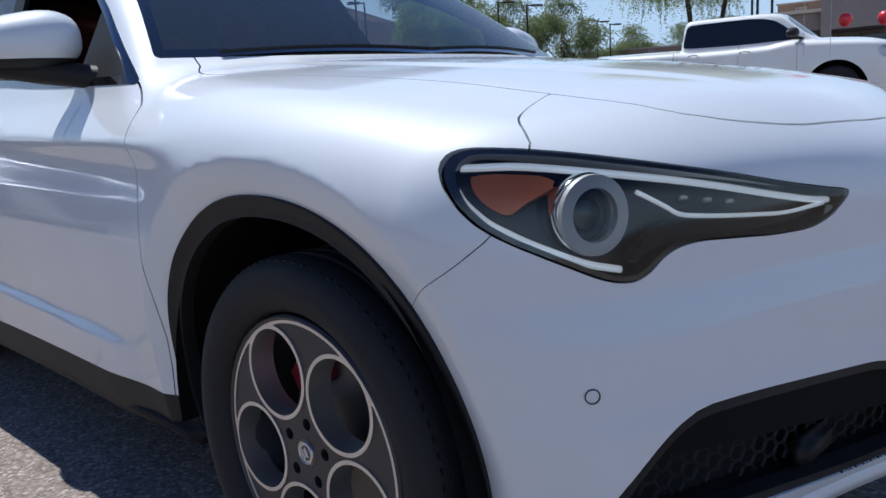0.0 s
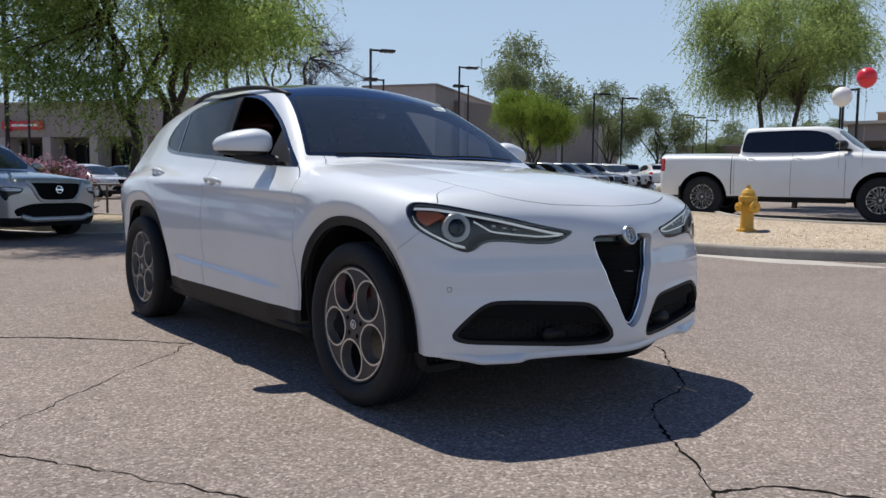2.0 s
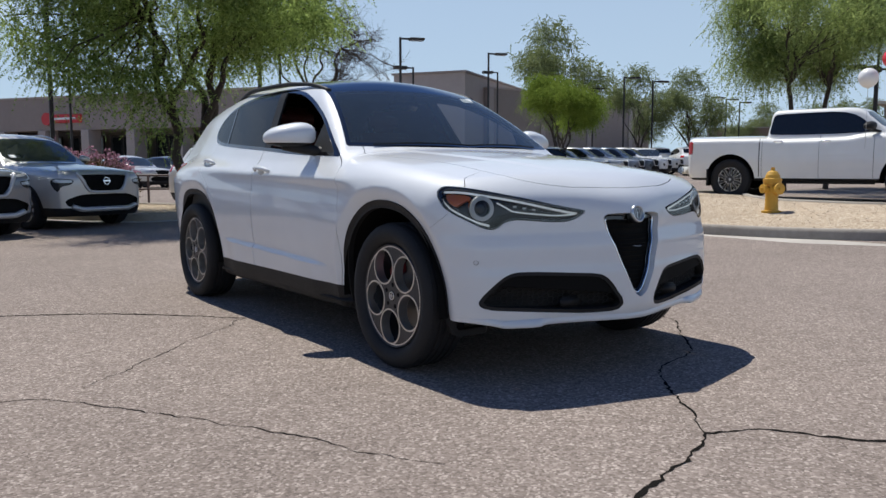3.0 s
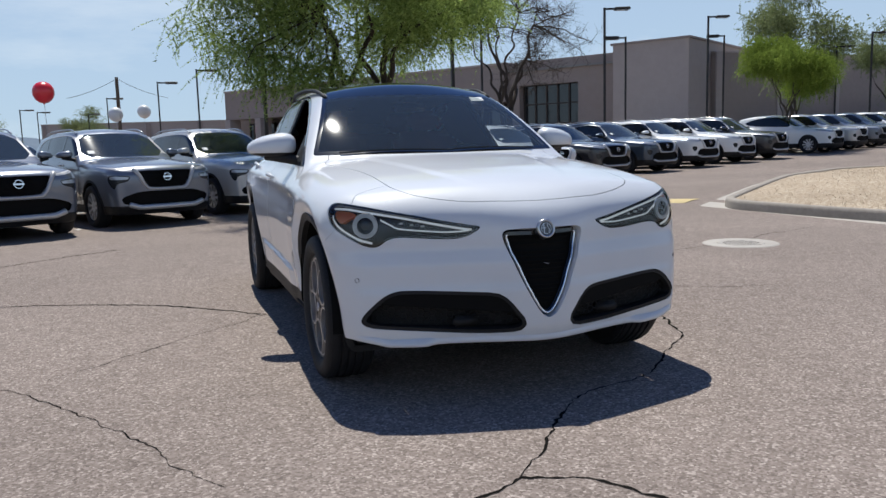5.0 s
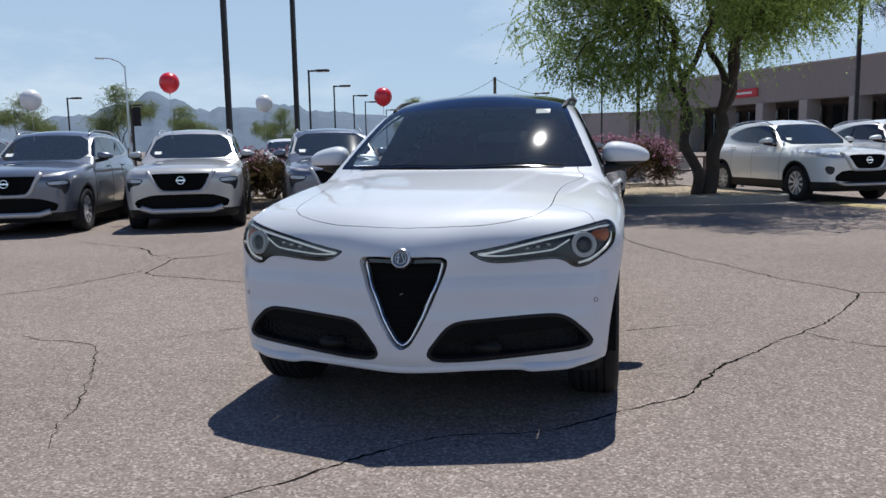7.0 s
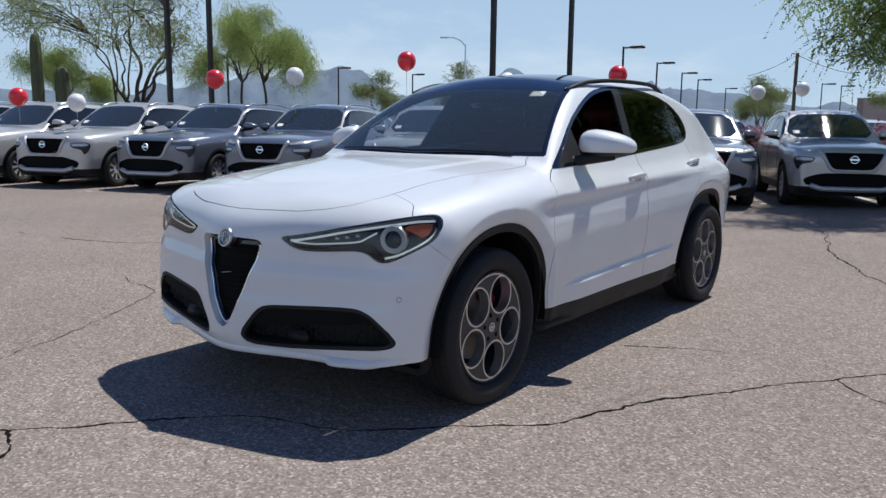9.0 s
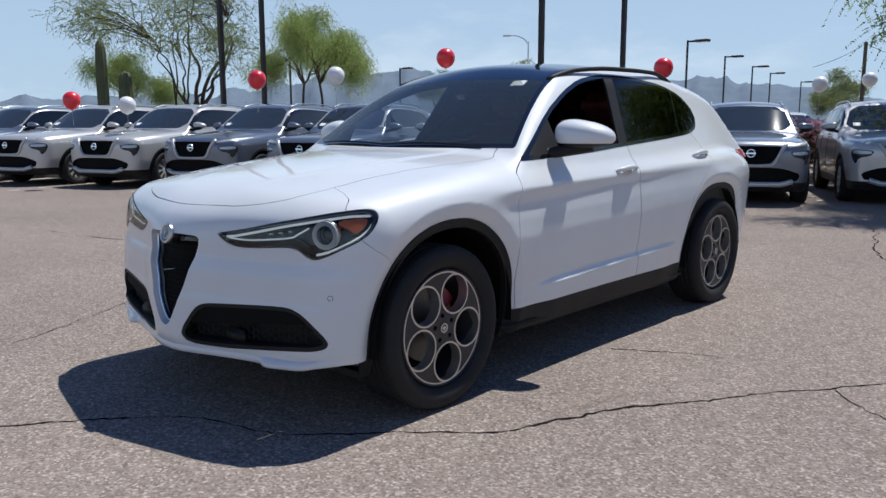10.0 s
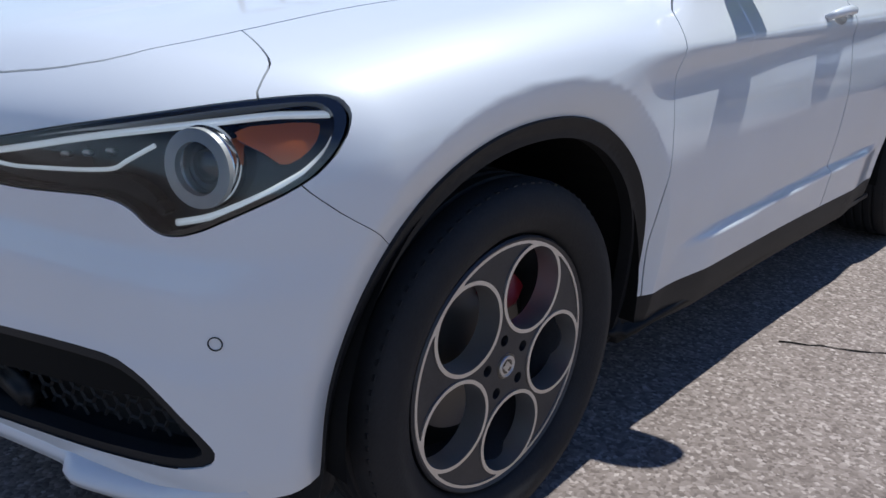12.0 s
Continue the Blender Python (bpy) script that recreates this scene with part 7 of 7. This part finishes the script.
def leaf_mesh(name, starts, rnd, per, strand, size, droop, material, m=12):
    """Strands of small leaves hanging from points: one mesh of many little blades."""
    n = len(starts)
    P = np.repeat(np.array(starts), per, 0)
    P += rnd.normal(0, 0.10, P.shape)
    k = len(P)
    D = rnd.normal(0, 1, (k, 3))
    D[:, 2] = D[:, 2] * 0.6 - droop
    D /= np.linalg.norm(D, axis=1)[:, None]
    t = np.linspace(0.0, 1.0, m)
    ln = strand * rnd.uniform(0.5, 1.3, k)
    Q = P[:, None, :] + D[:, None, :] * (t[None, :, None] * ln[:, None, None])
    Q[:, :, 2] -= (t[None, :] ** 2) * ln[:, None] * droop * 0.5
    Q = Q.reshape(-1, 3)
    c = len(Q)
    A = rnd.normal(0, 1, (c, 3))
    A /= np.linalg.norm(A, axis=1)[:, None]
    B = np.cross(A, rnd.normal(0, 1, (c, 3)))
    B /= np.linalg.norm(B, axis=1)[:, None]
    s = size * rnd.uniform(0.6, 1.4, (c, 1))
    V = np.stack([Q - B * s * 0.16, Q + A * s * 0.5, Q + B * s * 0.16, Q - A * s * 0.5], 1).reshape(-1, 3)
    i = np.arange(c)[:, None] * 4
    F = np.concatenate([i + np.array([[0, 1, 2]]), i + np.array([[0, 2, 3]])])
    N = np.tile([0.0, 0.0, 1.0], (len(V), 1))
    return mesh(name, (V, N, F), material, False)


def tree(label, seed, height, spread, bottom, trunks, leaves, clumps=70, sprigs=80, size=0.085, strand=0.5, droop=0.5, trunk_r=0.15, clump=0.42, fork=0.24, shift=(0, 0, 0), per=20, low=()):
    """A desert tree: wavering tapered stems, limbs forking to clumps of fine leaves, and an open, uneven crown."""
    r = random.Random(seed)
    rnd = np.random.RandomState(seed)
    t = tagged(new("tree"), label, "tree")
    bm = bmesh.new()
    cz, rz = (height + bottom) / 2, (height - bottom) / 2

    def bough(a, b, r0, r1, sag, n=7, seg=6):
        a, b = Vector(a), Vector(b)
        w = (b - a).length * 0.07
        pts = []
        for i in range(n + 1):
            k = i / n
            q = a.lerp(b, k) + Vector((r.uniform(-w, w), r.uniform(-w, w), sag * math.sin(math.pi * k) + r.uniform(-w, w) * 0.5)) * (0 < i < n)
            pts.append(q)
        radii = [r0 + (r1 - r0) * (i / n) ** 0.8 for i in range(n + 1)]
        if n > 4:
            for _ in range(2):
                pts = [pts[0]] + [q for u, v in zip(pts, pts[1:]) for q in (u.lerp(v, 0.25), u.lerp(v, 0.75))] + [pts[-1]]
                radii = [radii[0]] + [q for u, v in zip(radii, radii[1:]) for q in (u * 0.75 + v * 0.25, u * 0.25 + v * 0.75)] + [radii[-1]]
        tube(bm, pts, radii, seg)
        return pts

    hubs = []
    for k in range(trunks):
        a = 2 * math.pi * (k + 0.2) / trunks + r.uniform(-0.3, 0.3)
        lean = 0.0 if trunks == 1 else 0.14
        foot = Vector((lean * math.cos(a), lean * math.sin(a), -0.06))
        top = Vector((spread * 0.16 * math.cos(a) * (trunks > 1), spread * 0.16 * math.sin(a) * (trunks > 1), height * fork * r.uniform(0.85, 1.25)))
        tr = trunk_r * (1.0 if k == 0 else r.uniform(0.5, 0.8))
        bough(foot, top, tr, tr * 0.72, 0.0, 6, 9)
        for j in range(max(3, 7 // trunks)):
            b = a + (j - 1) * (2.2 if trunks == 1 else 1.0) + r.uniform(-0.4, 0.4)
            q = Vector((spread * r.uniform(0.28, 0.52) * math.cos(b), spread * r.uniform(0.28, 0.52) * math.sin(b), cz + rz * r.uniform(-0.55, 0.25)))
            bough(top, q, tr * 0.58, tr * 0.26, 0.15, 7, 7)
            hubs.append(q)
    masses = []
    count = max(9, clumps // 7)
    for k in range(count):
        a = 2.39996 * k + r.uniform(-0.5, 0.5)
        e = math.asin(max(-1, min(1, -0.5 + 1.5 * ((k * 0.618 + 0.13) % 1.0))))
        f = r.uniform(0.62, 0.98)
        masses.append(Vector((spread * f * math.cos(e) * math.cos(a), spread * f * math.cos(e) * math.sin(a), cz + rz * f * math.sin(e))) + Vector(shift))
    masses += [Vector(q) for q in low]
    starts = []
    for k in range(clumps):
        g = masses[k % len(masses)]
        c = g + Vector((r.gauss(0, 1) * spread * 0.15, r.gauss(0, 1) * spread * 0.15, r.gauss(0, 1) * rz * 0.17))
        h = min(hubs, key=lambda v: (v - c).length)
        bough(h, c, trunk_r * 0.17, 0.010, 0.12, 4, 5)
        if leaves is None:
            for _ in range(16):
                d = Vector((r.gauss(0, 1), r.gauss(0, 1), r.gauss(0.15, 0.8))).normalized()
                m = c.lerp(h, r.uniform(0, 0.5))
                end = m + d * r.uniform(0.3, 0.9)
                bough(m, end, 0.009, 0.003, 0.04, 3, 3)
                for _ in range(3):
                    bough(m.lerp(end, r.uniform(0.3, 0.9)), end + Vector((r.gauss(0, 0.2), r.gauss(0, 0.2), r.gauss(0, 0.2))), 0.005, 0.002, 0.0, 2, 3)
        else:
            g = np.clip(rnd.normal(0, 1, (sprigs, 3)), -1.7, 1.7) * np.array([clump, clump, clump * 0.62]) * r.uniform(0.7, 1.2)
            starts.append(np.array(c)[None] + g)
    part("trunk", bm, BARK, t, smooth=True)
    if leaves is not None:
        part("crown", leaf_mesh("crown", np.concatenate(starts), rnd, 1, strand, size, droop, leaves, per), None, t)
    return t


big = tree("spreading green mesquite tree with dark forked trunks", 11, 6.6, 2.85, 2.25, 2, LEAF, 130, 85, 0.072, 0.62, 0.6, 0.17, 0.36, shift=(-0.6, -0.2, 0), low=((-2.0, -0.4, 2.75), (-2.35, 0.3, 3.4), (-1.9, 0.7, 4.2), (-2.2, -0.9, 4.0), (-1.2, -0.8, 2.7)))
big.matrix_basis = pose(2.68, 13.5, 0.12, 0, 0, 0)
mid = tree("feathery green palo verde tree with a dark trunk", 23, 6.4, 2.35, 2.9, 1, LEAF_SOFT, 66, 64, 0.07, 0.75, 0.85, 0.085, 0.32, fork=0.40)
mid.matrix_basis = pose(18.72, 9.58, 0.25)
airy = tree("tall sparse tree with several grey stems and thin leaves", 31, 6.6, 3.2, 2.2, 3, LEAF_GREY, 70, 40, 0.06, 0.5, 0.4, 0.13, 0.42)
airy.matrix_basis = pose(-21.6, 12.3, 0.1)
dry = tree("leafless dry tree with dark forked limbs and fine twigs", 47, 7.8, 2.5, 2.2, 2, None, 60, trunk_r=0.14, fork=0.3)
dry.matrix_basis = pose(9.9, 22.2, float(rise(9.9, 22.2)))
bright = tree("bright yellow-green rounded tree among parked cars", 58, 5.2, 2.0, 2.45, 2, LEAF_BRIGHT, 75, 80, 0.085, 0.6, 0.7, 0.11, 0.34)
bright.matrix_basis = pose(24.3, 24.3, float(rise(24.3, 24.3)) + 0.12)
bright.scale = (0.84, 0.84, 0.93)

grey = tree("airy grey-green tree beyond the parked cars", 71, 6.6, 2.6, 1.6, 2, LEAF_GREY, 52, 62, 0.11, 0.6, 0.4, 0.12, 0.42, per=14)
grey.matrix_basis = pose(43.0, 35.5, 0.5)
grey.scale = (0.9, 0.9, 1.1)


def again(t, x, y, k, turn, kz=None, z=0.0):
    c = copy_thing(t, pose(x, y, z, 0, 0, turn))
    c.scale = (k, k, kz or k)
    return c


again(mid, 20.22, 9.18, 1.0, 140, z=0.25)
again(mid, -20.6, 17.1, 0.74, 77, 0.86)
again(mid, -33.5, 26.6, 1.1, 200)
again(grey, 40.5, 41.5, 1.35, 30, 1.65, 0.4)
again(grey, 45.3, 32.7, 0.95, 10, 1.05, 0.5)
again(mid, -25.0, 11.8, 0.62, 60, 0.6)
for x, y, k, a in ((-17.9, 38.5, 0.48, 0), (-46.5, 66.6, 1.05, 220), (-12.0, 52.0, 0.55, 20), (-30.0, 50.0, 0.62, 120), (-44.0, 50.0, 0.8, 60), (-21.0, 84.0, 0.9, 210), (-9.0, 88.0, 0.85, 10), (62.0, 40.0, 0.7, 20), (66.0, 42.0, 0.75, 200), (50.5, 23.6, 0.75, 70), (84.0, 50.0, 1.2, 40), (86.5, 45.5, 1.15, 130), (88.0, 41.5, 1.2, 260)):
    again(grey, x, y, k, a)


def shrub(label, x, y, wx, wy, h, turn, seed, bloom=0.45):
    """A clipped flowering shrub: a twiggy heart, leaves and a skin of flowers."""
    rnd = np.random.RandomState(seed)
    s = tagged(new("shrub"), label, "shrub", "flowering shrubs")
    d = rnd.normal(0, 1, (700, 3))
    d /= np.linalg.norm(d, axis=1)[:, None]
    d[:, 2] = np.abs(d[:, 2])
    e = np.sign(d) * np.abs(d) ** 0.6
    p = e * np.array([wx, wy, h - 0.25]) * rnd.uniform(0.75, 0.95, (700, 1)) + np.array([0, 0, 0.12])
    part("foliage", leaf_mesh("foliage", p, rnd, 4, 0.22, 0.06, 0.1, HEDGE), None, s)
    if bloom < 1:
        q = e * np.array([wx, wy, h - 0.18]) * rnd.uniform(0.93, 1.05, (700, 1)) + np.array([0, 0, 0.12])
        part("blossom", leaf_mesh("blossom", q[q[:, 2] > h * bloom], rnd, 2, 0.12, 0.07, -0.1, PINK), None, s, "pale pink flowers")
    bm = bmesh.new()
    for k in range(10):
        a = 2 * math.pi * k / 10
        tube(bm, [(0.08 * math.cos(a), 0.08 * math.sin(a), 0), (wx * 0.5 * math.cos(a), wy * 0.5 * math.sin(a), h * 0.5), (wx * 0.75 * math.cos(a), wy * 0.75 * math.sin(a), h * 0.8)], [0.02, 0.014, 0.006], 5)
    part("stems", bm, BARK, s)
    s.matrix_basis = pose(x, y, 0.13, 0, 0, turn)


shrub("pink flowering shrub clipped round beside a tree", 1.0, 17.0, 1.5, 0.9, 1.25, 35, 3)
shrub("brown-green clipped shrub with pink tops in the planting strip", -6.7, 12.75, 0.95, 0.8, 1.02, 35, 5, 0.86)
shrub("pink flowering shrub in the planting strip", -10.6, 10.2, 0.8, 0.7, 1.25, 35, 7)
shrub("pink flowering shrub in the planting strip", -14.4, 7.3, 0.9, 0.7, 1.1, 35, 9)
shrub("pink flowering shrub in the planting strip", -2.9, 15.9, 1.3, 0.7, 1.1, 35, 13)

CACTUS = speckled(mat("saguaro_skin", (0.08, 0.10, 0.05), 0.8), [(3, 0.5), (50, 0.5)], [(0.3, (0.06, 0.07, 0.035)), (0.7, (0.12, 0.13, 0.07))], 0.3, 60)


def saguaro(x, y, h, r0, label):
    c = tagged(new("saguaro"), label, "cactus")
    bm = bmesh.new()
    rings = []
    n = 40
    for z, k in ((0, 0.85), (h * 0.3, 1.0), (h * 0.7, 1.0), (h * 0.92, 0.9), (h * 0.98, 0.6), (h, 0.15)):
        rings.append([bm.verts.new((r0 * k * (1 + 0.10 * math.cos(10 * 2 * math.pi * i / n)) * math.cos(2 * math.pi * i / n), r0 * k * (1 + 0.10 * math.cos(10 * 2 * math.pi * i / n)) * math.sin(2 * math.pi * i / n), z)) for i in range(n)])
    for a, b in zip(rings, rings[1:]):
        for i in range(n):
            bm.faces.new((a[i], a[(i + 1) % n], b[(i + 1) % n], b[i]))
    bm.faces.new(rings[-1])
    part("stem", bm, CACTUS, c, smooth=True)
    c.location = (x, y, 0)


saguaro(-22.9, 9.85, 3.95, 0.17, "tall ribbed green saguaro cactus")
saguaro(-22.4, 10.4, 2.95, 0.22, "short ribbed brown-green saguaro cactus")

# ---- loose stones on the gravel ----
def stones(name, poly, count, seed, label):
    rnd = np.random.RandomState(seed)
    p = outline(poly, 1)
    lo, hi = p.min(0), p.max(0)
    q = rnd.uniform(lo, hi, (count * 3, 2))
    q = q[inside(p, q[:, 0], q[:, 1]) < -0.2][:count]
    base = np.array([[1, 0, 0], [-1, 0, 0], [0, 1, 0], [0, -1, 0], [0, 0, 0.7], [0, 0, -0.7]], float)
    tri = np.array([[0, 2, 4], [2, 1, 4], [1, 3, 4], [3, 0, 4], [2, 0, 5], [1, 2, 5], [3, 1, 5], [0, 3, 5]])
    s = rnd.uniform(0.004, 0.012, (len(q), 1, 1))
    V = base[None] * s * rnd.uniform(0.7, 1.3, (len(q), 6, 3))
    z = rise(q[:, 0], q[:, 1]) + 0.118 + 0.05 * np.clip(-inside(p, q[:, 0], q[:, 1]) / 1.5, 0, 1)
    V = (V + np.column_stack([q, z])[:, None, :]).reshape(-1, 3)
    F = (tri[None] + 6 * np.arange(len(q))[:, None, None]).reshape(-1, 3)
    tagged(new(name, mesh(name, (V, np.zeros_like(V), F), GRAVEL, False)), label, "gravel", kind="stuff")


stones("loose_gravel", ISLAND, 4500, 5, "loose tan gravel stones on the bed")
stones("loose_gravel", TREE_ISLE, 2500, 6, "loose tan gravel stones on the bed")

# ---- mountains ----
# the blue-grey veil of distance is painted into the rock's colour
ROCK = speckled(mat("haze_tinted_rock", (0.22, 0.26, 0.33), 1.0, spec=0.0), [(0.004, 0.5), (0.03, 0.5)], [(0.3, (0.12, 0.16, 0.21)), (0.7, (0.18, 0.22, 0.27))])


def mountains(name, dist, a0, a1, heights, seed, label):
    """A ridge far beyond the lot, from the peaks' heights by bearing."""
    noise.seed_set(seed)
    f = pchip(heights)
    n, k = 260, 14
    V = []
    for i in range(n):
        a = a0 + (a1 - a0) * i / (n - 1)
        h = float(f(a))
        h *= 1 + 0.22 * noise.fractal(Vector((a * 0.35, seed, 0)), 0.8, 2.0, 5)
        for j in range(k):
            t = j / (k - 1)
            d = dist + 500 * t
            z = h * math.sin(math.pi * 0.5 * min(1, t * 1.6)) * (1 + 0.18 * noise.fractal(Vector((a * 0.5, t * 3, seed)), 0.8, 2.0, 4) * (t < 0.62))
            V.append((d * math.sin(radians(a)), d * math.cos(radians(a)), max(-2.0, z - 2)))
    V = np.array(V)
    i = np.arange(n * k).reshape(n, k)
    a, b, c, e = i[:-1, :-1].ravel(), i[1:, :-1].ravel(), i[1:, 1:].ravel(), i[:-1, 1:].ravel()
    F = np.concatenate([np.stack([a, b, c], 1), np.stack([a, c, e], 1)])
    tagged(new(name, mesh(name, (V, np.zeros_like(V), F), ROCK, False)), label, "mountain", kind="structure")


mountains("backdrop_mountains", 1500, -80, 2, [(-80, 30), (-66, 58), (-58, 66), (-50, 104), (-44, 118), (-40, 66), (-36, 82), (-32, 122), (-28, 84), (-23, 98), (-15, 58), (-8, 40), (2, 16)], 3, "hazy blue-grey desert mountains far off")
